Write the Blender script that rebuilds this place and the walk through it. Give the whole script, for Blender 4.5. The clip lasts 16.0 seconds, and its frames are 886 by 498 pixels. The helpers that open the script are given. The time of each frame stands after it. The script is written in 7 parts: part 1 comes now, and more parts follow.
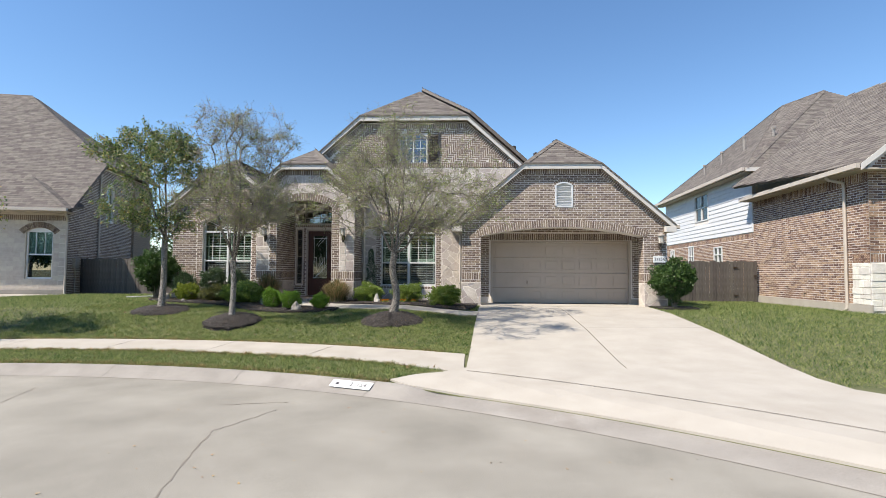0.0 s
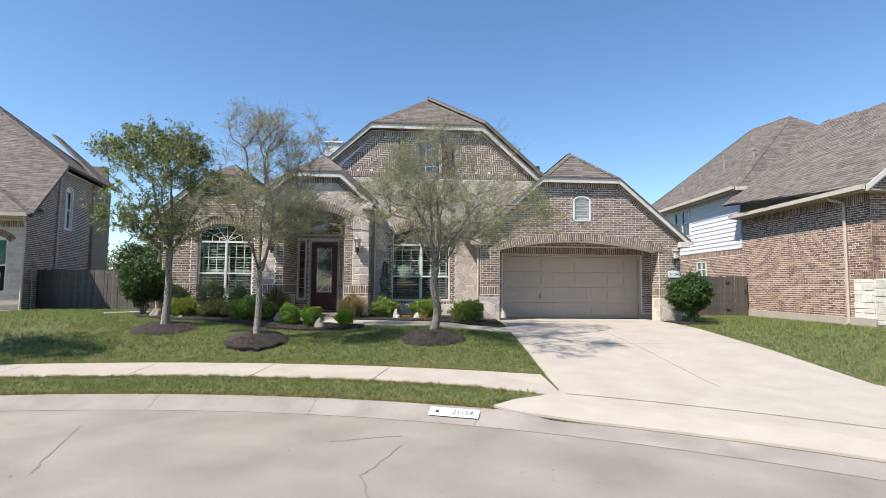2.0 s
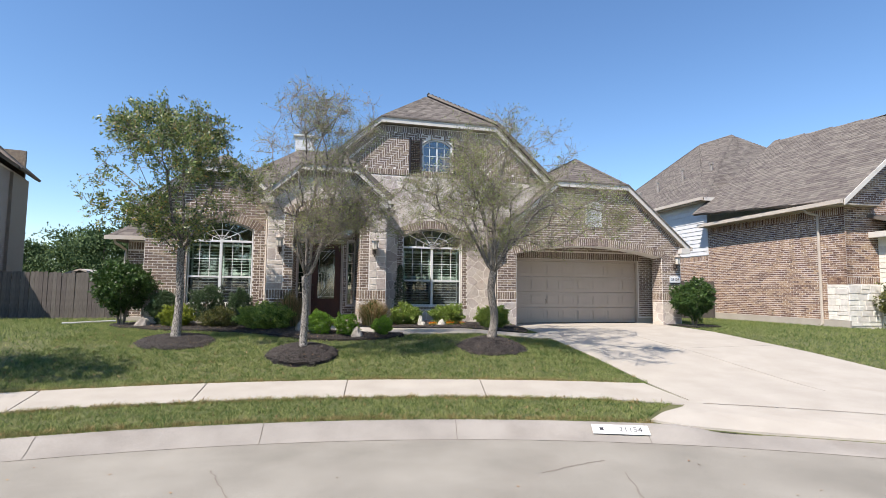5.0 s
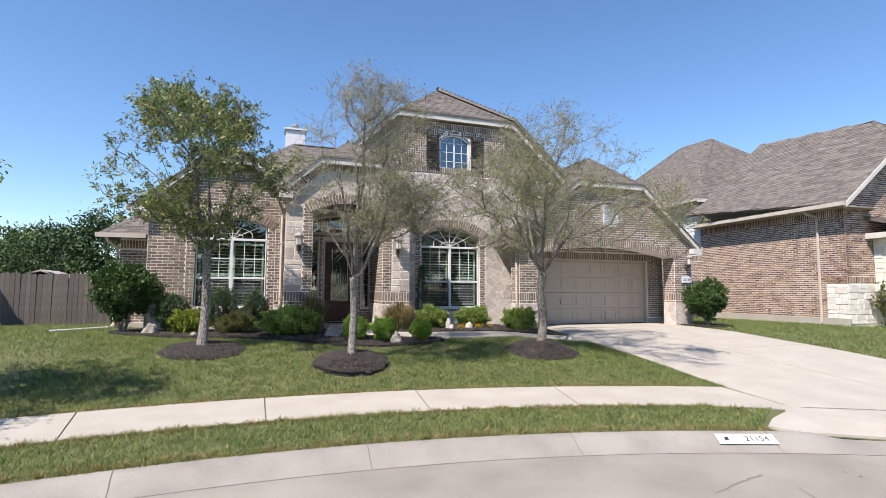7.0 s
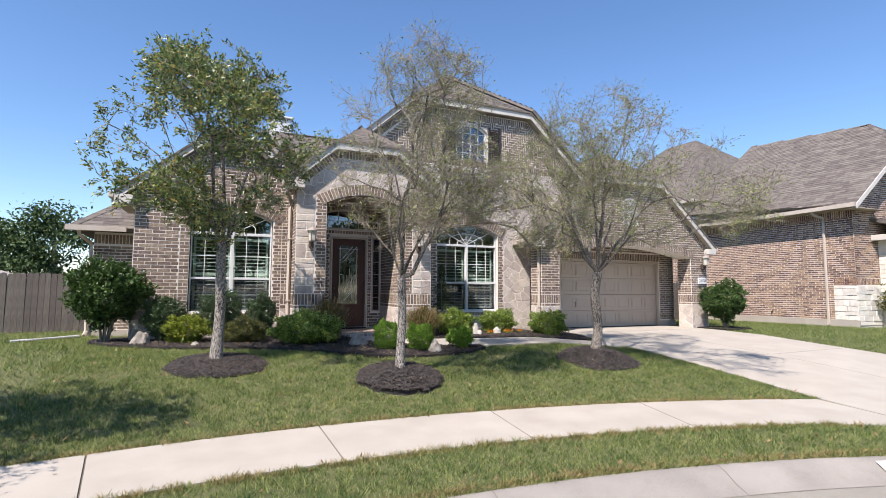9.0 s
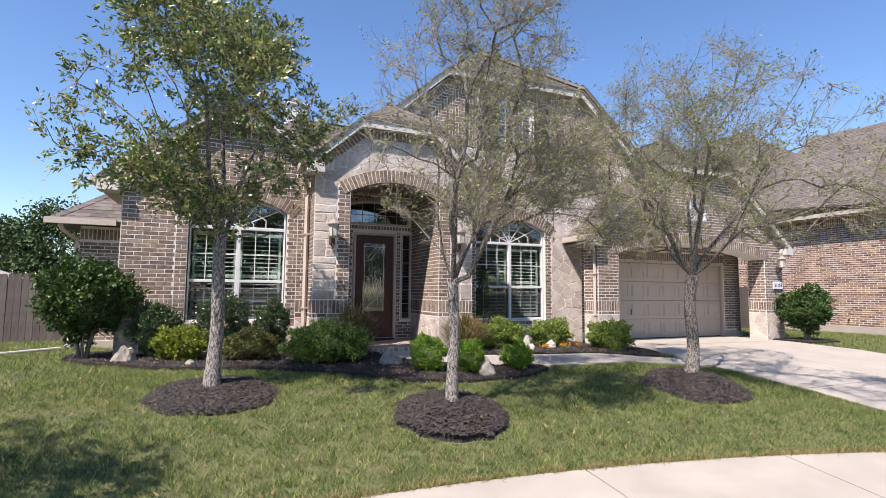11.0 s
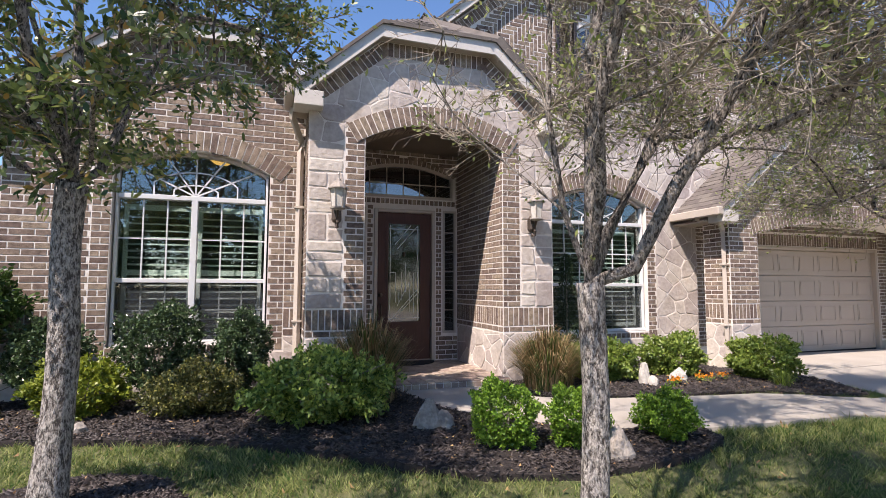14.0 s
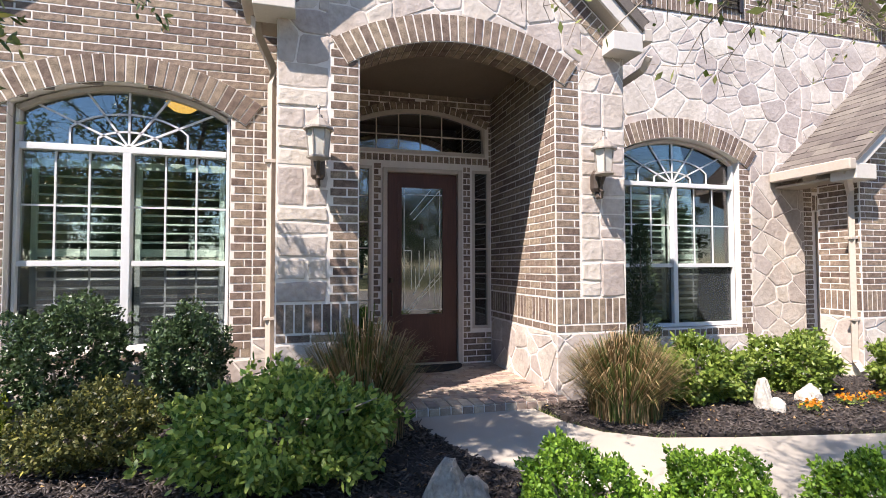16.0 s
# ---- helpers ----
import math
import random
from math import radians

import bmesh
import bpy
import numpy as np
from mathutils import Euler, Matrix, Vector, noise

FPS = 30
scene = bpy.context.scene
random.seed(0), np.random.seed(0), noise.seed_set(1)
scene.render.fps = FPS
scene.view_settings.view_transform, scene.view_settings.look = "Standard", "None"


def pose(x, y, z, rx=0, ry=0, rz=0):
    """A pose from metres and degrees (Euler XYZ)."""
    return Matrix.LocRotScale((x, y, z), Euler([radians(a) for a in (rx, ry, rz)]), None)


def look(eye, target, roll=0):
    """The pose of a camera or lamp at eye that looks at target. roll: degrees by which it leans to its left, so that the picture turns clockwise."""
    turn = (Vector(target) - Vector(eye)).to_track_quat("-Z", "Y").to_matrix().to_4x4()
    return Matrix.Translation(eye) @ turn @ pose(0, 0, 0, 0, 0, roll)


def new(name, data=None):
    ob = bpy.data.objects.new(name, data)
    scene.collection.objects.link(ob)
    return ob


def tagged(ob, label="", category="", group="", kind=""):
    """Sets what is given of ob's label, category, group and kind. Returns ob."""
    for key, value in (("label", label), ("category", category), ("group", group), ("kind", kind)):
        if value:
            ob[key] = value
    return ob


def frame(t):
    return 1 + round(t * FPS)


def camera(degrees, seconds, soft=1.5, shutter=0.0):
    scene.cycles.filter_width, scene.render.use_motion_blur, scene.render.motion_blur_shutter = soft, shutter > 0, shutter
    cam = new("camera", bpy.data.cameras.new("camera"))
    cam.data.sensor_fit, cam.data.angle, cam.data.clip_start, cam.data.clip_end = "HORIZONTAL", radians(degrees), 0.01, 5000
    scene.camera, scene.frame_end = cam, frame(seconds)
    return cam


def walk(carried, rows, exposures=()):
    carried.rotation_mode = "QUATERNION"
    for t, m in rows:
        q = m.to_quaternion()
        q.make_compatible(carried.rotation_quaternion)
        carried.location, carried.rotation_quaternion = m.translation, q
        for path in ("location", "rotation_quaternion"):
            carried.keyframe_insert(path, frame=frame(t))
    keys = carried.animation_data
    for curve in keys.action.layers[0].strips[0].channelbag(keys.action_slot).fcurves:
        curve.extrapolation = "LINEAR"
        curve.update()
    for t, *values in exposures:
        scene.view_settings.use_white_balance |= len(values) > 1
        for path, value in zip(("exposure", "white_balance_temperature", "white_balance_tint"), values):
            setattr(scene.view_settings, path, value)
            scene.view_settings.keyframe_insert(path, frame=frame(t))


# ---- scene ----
cam = camera(82.0, 16.0, soft=0.6)
# seconds, x, y, z, yaw, pitch, roll
ROWS = [
    (0.0, 0.142, 0.035, 1.638, 2.86, 2.64, -0.41),
    (0.5, -0.527, 0.145, 1.653, 1.83, 2.71, -0.47),
    (1.0, -1.148, 0.301, 1.669, -0.27, 3.10, -0.51),
    (1.5, -1.781, 0.483, 1.678, -1.66, 3.52, -0.53),
    (2.0, -2.371, 0.662, 1.677, -3.64, 4.09, -0.57),
    (2.5, -2.954, 0.870, 1.688, -5.47, 4.30, -0.59),
    (3.0, -3.509, 1.034, 1.695, -7.46, 4.32, -0.61),
    (3.5, -4.069, 1.300, 1.690, -9.15, 4.34, -0.60),
    (4.0, -4.653, 1.528, 1.693, -10.86, 4.41, -0.60),
    (6.5, -7.126, 2.772, 1.681, -17.94, 4.69, -0.40),
    (7.0, -7.540, 3.147, 1.704, -19.15, 4.65, -0.30),
    (7.5, -7.937, 3.537, 1.718, -20.79, 4.59, -0.24),
    (8.0, -8.224, 3.999, 1.713, -22.66, 4.56, -0.20),
    (8.5, -8.529, 4.500, 1.716, -23.53, 4.52, -0.19),
    (9.0, -8.760, 5.015, 1.724, -24.11, 4.77, -0.27),
    (11.5, -8.379, 7.740, 1.813, -21.60, 5.03, -0.50),
    (12.0, -8.234, 8.413, 1.783, -20.61, 5.15, -0.37),
    (12.5, -8.058, 9.045, 1.816, -19.69, 5.31, -0.32),
    (13.0, -7.881, 9.618, 1.857, -19.20, 5.38, -0.22),
    (13.5, -7.713, 10.188, 1.899, -19.05, 5.30, -0.22),
    (14.0, -7.504, 10.740, 1.919, -18.78, 4.36, -0.12),
    (14.5, -7.349, 11.288, 1.945, -18.22, 3.70, -0.13),
    (15.0, -7.160, 11.767, 1.954, -17.16, 3.37, -0.01),
    (15.5, -6.985, 12.183, 1.948, -16.02, 2.84, 0.06),
    (16.0, -6.854, 12.564, 1.965, -15.19, 2.01, 0.10),
]
walk(cam, [(t, pose(x, y, z, 90 + pitch, roll, yaw)) for t, x, y, z, yaw, pitch, roll in ROWS], exposures=[(0.0, 0.64, 6680, 10), (4.0, 0.64, 6620, 12), (9.0, 0.70, 6550, 16), (11.5, 0.74, 6680, 20), (13.0, 0.76, 6720, 21), (14.5, 0.82, 6720, 20), (15.2, 0.96, 6720, 19), (16.0, 1.12, 6720, 18)])

# ---- light ----
SUN = Vector((-0.63, -0.42, 1.0)).normalized()
world = bpy.data.worlds.new("sky")
scene.world = world
world.use_nodes = True
wn = world.node_tree
sky = wn.nodes.new("ShaderNodeTexSky")
sky.sky_type, sky.sun_disc = "NISHITA", False
sky.sun_elevation, sky.sun_rotation = math.asin(SUN.z), math.atan2(SUN.x, SUN.y)
sky.air_density, sky.dust_density, sky.ozone_density = 1.0, 0.0, 4.0
tone = wn.nodes.new("ShaderNodeHueSaturation")
tone.inputs["Saturation"].default_value = 1.1
wn.links.new(sky.outputs[0], tone.inputs["Color"])
wn.links.new(tone.outputs[0], wn.nodes["Background"].inputs[0])
wn.nodes["Background"].inputs[1].default_value = 0.128
sun = new("sun", bpy.data.lights.new("sun", "SUN"))
sun.data.energy, sun.data.angle, sun.data.color = 5.0, radians(0.53), (1.0, 0.93, 0.84)
sun.matrix_world = look((0, 0, 30), Vector((0, 0, 30)) - SUN)

# ---- materials ----
def surf(name, a, b, rough=0.8, scale=6.0, grain=80.0, bump=0.3, depth=0.004, island=0.0, piece=0.0, metal=0.0, stain=None, spec=0.4, stretch=(1, 1, 1), ramp=(0.3, 0.7)):
    """A weathered surface: two colours mixed by coarse and fine noise, with fine relief; island and piece vary the brightness from one piece to the next."""
    m = bpy.data.materials.new(name)
    m.use_nodes = True
    nt = m.node_tree
    bs = nt.nodes["Principled BSDF"]
    add, link = nt.nodes.new, nt.links.new
    co = add("ShaderNodeTexCoord")
    mp = add("ShaderNodeMapping")
    mp.inputs["Scale"].default_value = stretch
    link(co.outputs["Object"], mp.inputs[0])
    n1, n2 = add("ShaderNodeTexNoise"), add("ShaderNodeTexNoise")
    n1.inputs["Scale"].default_value, n2.inputs["Scale"].default_value = scale, grain
    n1.inputs["Detail"].default_value, n2.inputs["Detail"].default_value = 5, 3
    link(mp.outputs[0], n1.inputs["Vector"])
    link(mp.outputs[0], n2.inputs["Vector"])
    mx = add("ShaderNodeMath")
    mx.operation = "MULTIPLY_ADD"
    mx.inputs[1].default_value = 0.45
    link(n2.outputs["Fac"], mx.inputs[0])
    sc = add("ShaderNodeMath")
    sc.operation = "MULTIPLY"
    sc.inputs[1].default_value = 0.55
    link(n1.outputs["Fac"], sc.inputs[0])
    link(sc.outputs[0], mx.inputs[2])
    cr = add("ShaderNodeValToRGB")
    cr.color_ramp.elements[0].position, cr.color_ramp.elements[1].position = ramp
    cr.color_ramp.elements[0].color, cr.color_ramp.elements[1].color = (*a, 1), (*b, 1)
    link(mx.outputs[0], cr.inputs[0])
    out = cr.outputs[0]
    if stain:
        n3 = add("ShaderNodeTexNoise")
        n3.inputs["Scale"].default_value, n3.inputs["Detail"].default_value, n3.inputs["Roughness"].default_value = stain[1], 6, 0.65
        link(co.outputs["Object"], n3.inputs["Vector"])
        r3 = add("ShaderNodeValToRGB")
        r3.color_ramp.elements[0].position, r3.color_ramp.elements[1].position = stain[2], stain[2] + 0.14
        link(n3.outputs["Fac"], r3.inputs[0])
        ml = add("ShaderNodeMath")
        ml.operation = "MULTIPLY"
        ml.inputs[1].default_value = stain[3]
        link(r3.outputs[0], ml.inputs[0])
        mix = add("ShaderNodeMix")
        mix.data_type = "RGBA"
        link(ml.outputs[0], mix.inputs["Factor"])
        link(out, mix.inputs["A"])
        mix.inputs["B"].default_value = (*stain[0], 1)
        out = mix.outputs["Result"]
    if island or piece:
        rnd = add("ShaderNodeNewGeometry").outputs["Random Per Island"] if island else add("ShaderNodeObjectInfo").outputs["Random"]
        amount = island or piece
        mr = add("ShaderNodeMapRange")
        mr.inputs["To Min"].default_value, mr.inputs["To Max"].default_value = 1 - amount, 1 + amount
        link(rnd, mr.inputs["Value"])
        hs = add("ShaderNodeHueSaturation")
        link(mr.outputs[0], hs.inputs["Value"])
        link(out, hs.inputs["Color"])
        sm = add("ShaderNodeMath")
        sm.operation = "MULTIPLY_ADD"
        sm.inputs[1].default_value, sm.inputs[2].default_value = 0.035, 0.4825
        link(rnd, sm.inputs[0])
        link(sm.outputs[0], hs.inputs["Hue"])
        out = hs.outputs[0]
    link(out, bs.inputs["Base Color"])
    bp = add("ShaderNodeBump")
    bp.inputs["Strength"].default_value, bp.inputs["Distance"].default_value = bump, depth
    link(mx.outputs[0], bp.inputs["Height"])
    link(bp.outputs[0], bs.inputs["Normal"])
    bs.inputs["Roughness"].default_value, bs.inputs["Metallic"].default_value = rough, metal
    bs.inputs["Specular IOR Level"].default_value = spec
    return m


def glass(name, tint, gloss=0.22, rough=0.0):
    m = bpy.data.materials.new(name)
    m.use_nodes = True
    nt = m.node_tree
    nt.nodes.remove(nt.nodes["Principled BSDF"])
    add, link = nt.nodes.new, nt.links.new
    tr, gl, mix, fr = add("ShaderNodeBsdfTransparent"), add("ShaderNodeBsdfGlossy"), add("ShaderNodeMixShader"), add("ShaderNodeFresnel")
    tr.inputs[0].default_value = (*tint, 1)
    gl.inputs["Roughness"].default_value = rough
    fr.inputs[0].default_value = 1.5
    mx = add("ShaderNodeMath")
    mx.operation = "MAXIMUM"
    mx.inputs[1].default_value = gloss
    link(fr.outputs[0], mx.inputs[0])
    link(mx.outputs[0], mix.inputs[0])
    link(tr.outputs[0], mix.inputs[1])
    link(gl.outputs[0], mix.inputs[2])
    link(mix.outputs[0], nt.nodes["Material Output"].inputs[0])
    return m


def leafy(name, a, b, rough=0.5, spec=0.4, through_light=0.35, ramp=(0.1, 0.9), patch=0.0, young=None):
    """A leaf: colour by island, a little light let through; young: the colour of a few fresh leaves."""
    m = bpy.data.materials.new(name)
    m.use_nodes = True
    nt = m.node_tree
    bs = nt.nodes["Principled BSDF"]
    add, link = nt.nodes.new, nt.links.new
    g, cr = add("ShaderNodeNewGeometry"), add("ShaderNodeValToRGB")
    cr.color_ramp.elements[0].position, cr.color_ramp.elements[1].position = ramp
    cr.color_ramp.elements[0].color, cr.color_ramp.elements[1].color = (*a, 1), (*b, 1)
    if young:
        cr.color_ramp.elements[1].position = 0.88
        cr.color_ramp.elements.new(0.97).color = (*young, 1)
    if patch:
        co, nz, mx, sc = add("ShaderNodeTexCoord"), add("ShaderNodeTexNoise"), add("ShaderNodeMath"), add("ShaderNodeMath")
        nz.inputs["Scale"].default_value, nz.inputs["Detail"].default_value = 3.0, 9
        link(co.outputs["Object"], nz.inputs["Vector"])
        sc.operation, mx.operation = "MULTIPLY", "MULTIPLY_ADD"
        sc.inputs[1].default_value, mx.inputs[1].default_value = 1 - patch, patch
        link(g.outputs["Random Per Island"], sc.inputs[0])
        link(nz.outputs["Fac"], mx.inputs[0])
        link(sc.outputs[0], mx.inputs[2])
        link(mx.outputs[0], cr.inputs[0])
    else:
        link(g.outputs["Random Per Island"], cr.inputs[0])
    link(cr.outputs[0], bs.inputs["Base Color"])
    bs.inputs["Roughness"].default_value, bs.inputs["Specular IOR Level"].default_value = rough, spec
    tl, mix = add("ShaderNodeBsdfTranslucent"), add("ShaderNodeMixShader")
    link(cr.outputs[0], tl.inputs[0])
    mix.inputs[0].default_value = through_light
    link(bs.outputs[0], mix.inputs[1])
    link(tl.outputs[0], mix.inputs[2])
    link(mix.outputs[0], nt.nodes["Material Output"].inputs[0])
    return m


MORTAR = surf("mortar", (0.64, 0.592, 0.54), (0.78, 0.735, 0.685), 0.95, 9, 140, 0.5)
BRICK = surf("tan_brick", (0.095, 0.068, 0.051), (0.32, 0.244, 0.188), 0.9, 16, 120, 0.8, 0.004, island=0.34, ramp=(0.34, 0.66))
BRICK_PIECE = surf("tan_brick_piece", (0.095, 0.068, 0.051), (0.32, 0.244, 0.188), 0.9, 16, 120, 0.8, 0.004, piece=0.34, ramp=(0.34, 0.66))
STONE = surf("cream_limestone", (0.37, 0.317, 0.275), (0.61, 0.555, 0.505), 0.9, 3, 17, 1.0, 0.022, island=0.17, stain=((0.46, 0.25, 0.15), 1.3, 0.60, 0.45))
WHITE_STONE = surf("white_limestone", (0.55, 0.52, 0.46), (0.80, 0.77, 0.70), 0.9, 6, 60, 0.9, 0.02, island=0.1)
CREAM_BLOCK = surf("cream_block", (0.42, 0.37, 0.31), (0.56, 0.51, 0.44), 0.9, 6, 60, 0.4, 0.006, island=0.1)
RED_BRICK = surf("orange_brick", (0.115, 0.068, 0.045), (0.35, 0.225, 0.158), 0.9, 14, 90, 0.6, 0.004, island=0.5, ramp=(0.34, 0.66))
STONE_PIECE = surf("cream_limestone_piece", (0.37, 0.317, 0.275), (0.61, 0.555, 0.505), 0.9, 3, 17, 1.0, 0.022, piece=0.17, stain=((0.46, 0.25, 0.15), 1.3, 0.60, 0.45))
ROOF = surf("brown_shingle", (0.092, 0.079, 0.070), (0.178, 0.156, 0.138), 0.95, 5, 120, 0.7, 0.006, island=0.24)
FASCIA = surf("cream_trim_paint", (0.53, 0.50, 0.455), (0.62, 0.59, 0.545), 0.55, 3, 40, 0.1, 0.001)
SOFFIT = surf("tan_soffit_paint", (0.36, 0.31, 0.25), (0.44, 0.38, 0.31), 0.7, 3, 40, 0.1, 0.001)
GUTTER = surf("tan_gutter_paint", (0.43, 0.375, 0.315), (0.53, 0.47, 0.405), 0.5, 3, 40, 0.1, 0.001)
SIDING = surf("white_siding_paint", (0.56, 0.57, 0.58), (0.66, 0.67, 0.68), 0.6, 3, 50, 0.1, 0.001)
GARAGE_PAINT = surf("cream_garage_paint", (0.43, 0.365, 0.295), (0.49, 0.42, 0.345), 0.5, 2, 60, 0.1, 0.001)
WHITE = surf("white_vinyl", (0.60, 0.61, 0.61), (0.68, 0.69, 0.69), 0.4, 3, 60, 0.05, 0.001)
CONCRETE = surf("pale_concrete", (0.335, 0.303, 0.256), (0.435, 0.40, 0.346), 0.95, 1.6, 170, 0.5, 0.003, stain=((0.32, 0.285, 0.235), 0.7, 0.55, 0.35))
STREET = surf("worn_street_concrete", (0.188, 0.174, 0.145), (0.328, 0.305, 0.259), 0.95, 0.9, 110, 0.9, 0.006, stain=((0.215, 0.19, 0.155), 0.5, 0.54, 0.30), stretch=(1, 1, 1), ramp=(0.32, 0.68))
KERB = surf("kerb_concrete", (0.20, 0.182, 0.16), (0.345, 0.318, 0.28), 0.95, 1.5, 90, 0.5, 0.004, stain=((0.2, 0.175, 0.15), 0.8, 0.55, 0.5))
CRACK = surf("crack_dirt", (0.16, 0.14, 0.115), (0.24, 0.21, 0.175), 0.95, 8, 60)
JOINT = surf("joint_dirt", (0.10, 0.085, 0.065), (0.18, 0.155, 0.125), 0.95, 8, 60)
SOIL = surf("lawn_soil", (0.045, 0.060, 0.020), (0.15, 0.145, 0.065), 0.95, 3, 90, 0.6, 0.01)
GRASS = leafy("grass_blade", (0.034, 0.100, 0.013), (0.50, 0.51, 0.20), 0.6, 0.3, 0.4, ramp=(0.25, 0.95), patch=0.36)
MULCH = surf("black_mulch", (0.010, 0.008, 0.0075), (0.040, 0.032, 0.029), 0.9, 20, 80, 0.8, 0.02)
CHIP = surf("mulch_chip", (0.012, 0.0095, 0.0088), (0.082, 0.067, 0.061), 0.5, 30, 90, 0.5, 0.004, island=0.75)
BARK = surf("grey_bark", (0.060, 0.051, 0.044), (0.44, 0.405, 0.36), 0.95, 50, 150, 1.0, 0.04, stretch=(1, 1, 0.42), ramp=(0.42, 0.58))
PORCH_PAINT = surf("brown_porch_paint", (0.17, 0.135, 0.10), (0.22, 0.175, 0.135), 0.7, 3, 40, 0.1, 0.001)
LIMB = surf("dark_limb_bark", (0.045, 0.038, 0.032), (0.33, 0.298, 0.26), 0.95, 50, 150, 1.0, 0.04, stretch=(1, 1, 0.42), ramp=(0.42, 0.58))
TWIG = surf("brown_twig", (0.13, 0.11, 0.086), (0.36, 0.318, 0.26), 0.9, 12, 60, 0.5)
FENCE = surf("weathered_cedar", (0.058, 0.050, 0.043), (0.145, 0.127, 0.112), 0.9, 5, 40, 0.6, 0.005, stretch=(1, 1, 0.12), piece=0.16)
PAVER = surf("pale_brick_paver", (0.27, 0.20, 0.155), (0.46, 0.375, 0.305), 0.9, 16, 120, 0.5, 0.003, piece=0.25)
# near-black colour for sheets that stand in for unlit rooms
DARK = surf("dark_interior", (0.022, 0.024, 0.022), (0.045, 0.048, 0.044), 0.9, 3, 30, 0.1)
GLASS = glass("window_glass", (0.80, 0.90, 0.87), 0.15)
DARK_GLASS = glass("dark_window_glass", (0.30, 0.36, 0.38), 0.25)
DOOR_WOOD = surf("dark_stained_door", (0.045, 0.015, 0.010), (0.090, 0.034, 0.023), 0.5, 5, 60, 0.2, 0.002, stretch=(1, 1, 0.1))
BRONZE = surf("bronze_metal", (0.06, 0.045, 0.035), (0.12, 0.095, 0.075), 0.4, 10, 60, 0.2, 0.001, metal=0.7)


# ---- building helpers ----
def part(name, bm, material, parent=None, label="", smooth=False):
    """Links a bmesh as one mesh object, under a thing or a part."""
    me = bpy.data.meshes.new(name)
    bm.to_mesh(me)
    bm.free()
    return part_mesh(name, me, material, parent, label, smooth)


def part_mesh(name, me, material, parent=None, label="", smooth=False):
    for m in material if isinstance(material, (list, tuple)) else [material]:
        me.materials.append(m)
    if smooth:
        me.polygons.foreach_set("use_smooth", [True] * len(me.polygons))
    ob = new(name, me)
    if parent:
        ob.parent = parent
    if label:
        tagged(ob, label)
    return ob


def group(name, label, category, at=(0, 0, 0), kind="", many=""):
    ob = new(name)
    ob.location = at
    return tagged(ob, label, category, many, kind)


def setting(ob, label, category="building"):
    return tagged(ob, label, category, kind="structure")


def mesh(name, verts, faces):
    me = bpy.data.meshes.new(name)
    me.from_pydata([tuple(v) for v in verts], [], faces)
    me.update()
    return me


def box_into(bm, lo, hi, bevel=0.0, turn=None):
    made = bmesh.ops.create_cube(bm, size=1.0)["verts"]
    size, mid = [b - a for a, b in zip(lo, hi)], [(a + b) / 2 for a, b in zip(lo, hi)]
    m = Matrix.Translation(mid) @ Matrix.Diagonal((*size, 1))
    bmesh.ops.transform(bm, matrix=turn @ m if turn else m, verts=made)
    if bevel:
        edges = list({e for v in made for e in v.link_edges})
        bmesh.ops.bevel(bm, geom=edges, offset=bevel, segments=1, affect="EDGES")


def box(lo, hi, bevel=0.0):
    bm = bmesh.new()
    box_into(bm, lo, hi, bevel)
    return bm


def tube_into(bm, pts, radii, sides=8, cap=True):
    """A tube through points with a radius at each."""
    rings, up = [], Vector((0, 0, 1))
    pts = [Vector(p) for p in pts]
    for i, p in enumerate(pts):
        d = (pts[min(i + 1, len(pts) - 1)] - pts[max(i - 1, 0)]).normalized()
        a = d.cross(up if abs(d.z) < 0.9 else Vector((1, 0, 0))).normalized()
        b = d.cross(a)
        r = radii[i] if isinstance(radii, (list, tuple)) else radii
        rings.append([bm.verts.new(p + a * math.cos(k * math.tau / sides) * r + b * math.sin(k * math.tau / sides) * r) for k in range(sides)])
    for r1, r2 in zip(rings, rings[1:]):
        for k in range(sides):
            bm.faces.new((r1[k], r1[(k + 1) % sides], r2[(k + 1) % sides], r2[k]))
    if cap:
        bm.faces.new(rings[0][::-1])
        bm.faces.new(rings[-1])


def tube(pts, radii, sides=8):
    bm = bmesh.new()
    tube_into(bm, pts, radii, sides)
    bmesh.ops.recalc_face_normals(bm, faces=bm.faces[:])
    return bm


def lathe(profile, sides=16, at=(0, 0, 0)):
    """A turned shape from (radius, height) pairs."""
    bm = bmesh.new()
    rings = [[bm.verts.new((at[0] + r * math.cos(k * math.tau / sides), at[1] + r * math.sin(k * math.tau / sides), at[2] + z)) for k in range(sides)] for r, z in profile]
    for r1, r2 in zip(rings, rings[1:]):
        for k in range(sides):
            bm.faces.new((r1[k], r1[(k + 1) % sides], r2[(k + 1) % sides], r2[k]))
    bm.faces.new(rings[0][::-1])
    bm.faces.new(rings[-1])
    return bm


class Frame:
    """A plane in space: u runs along it, v up it, n out of it."""

    def __init__(self, o, u, v):
        self.o, self.u, self.v = Vector(o), Vector(u).normalized(), Vector(v).normalized()
        self.n = self.u.cross(self.v)

    def at(self, u, v, n=0.0):
        return self.o + self.u * u + self.v * v + self.n * n


def front(y):
    return Frame((0, y, 0), (1, 0, 0), (0, 0, 1))


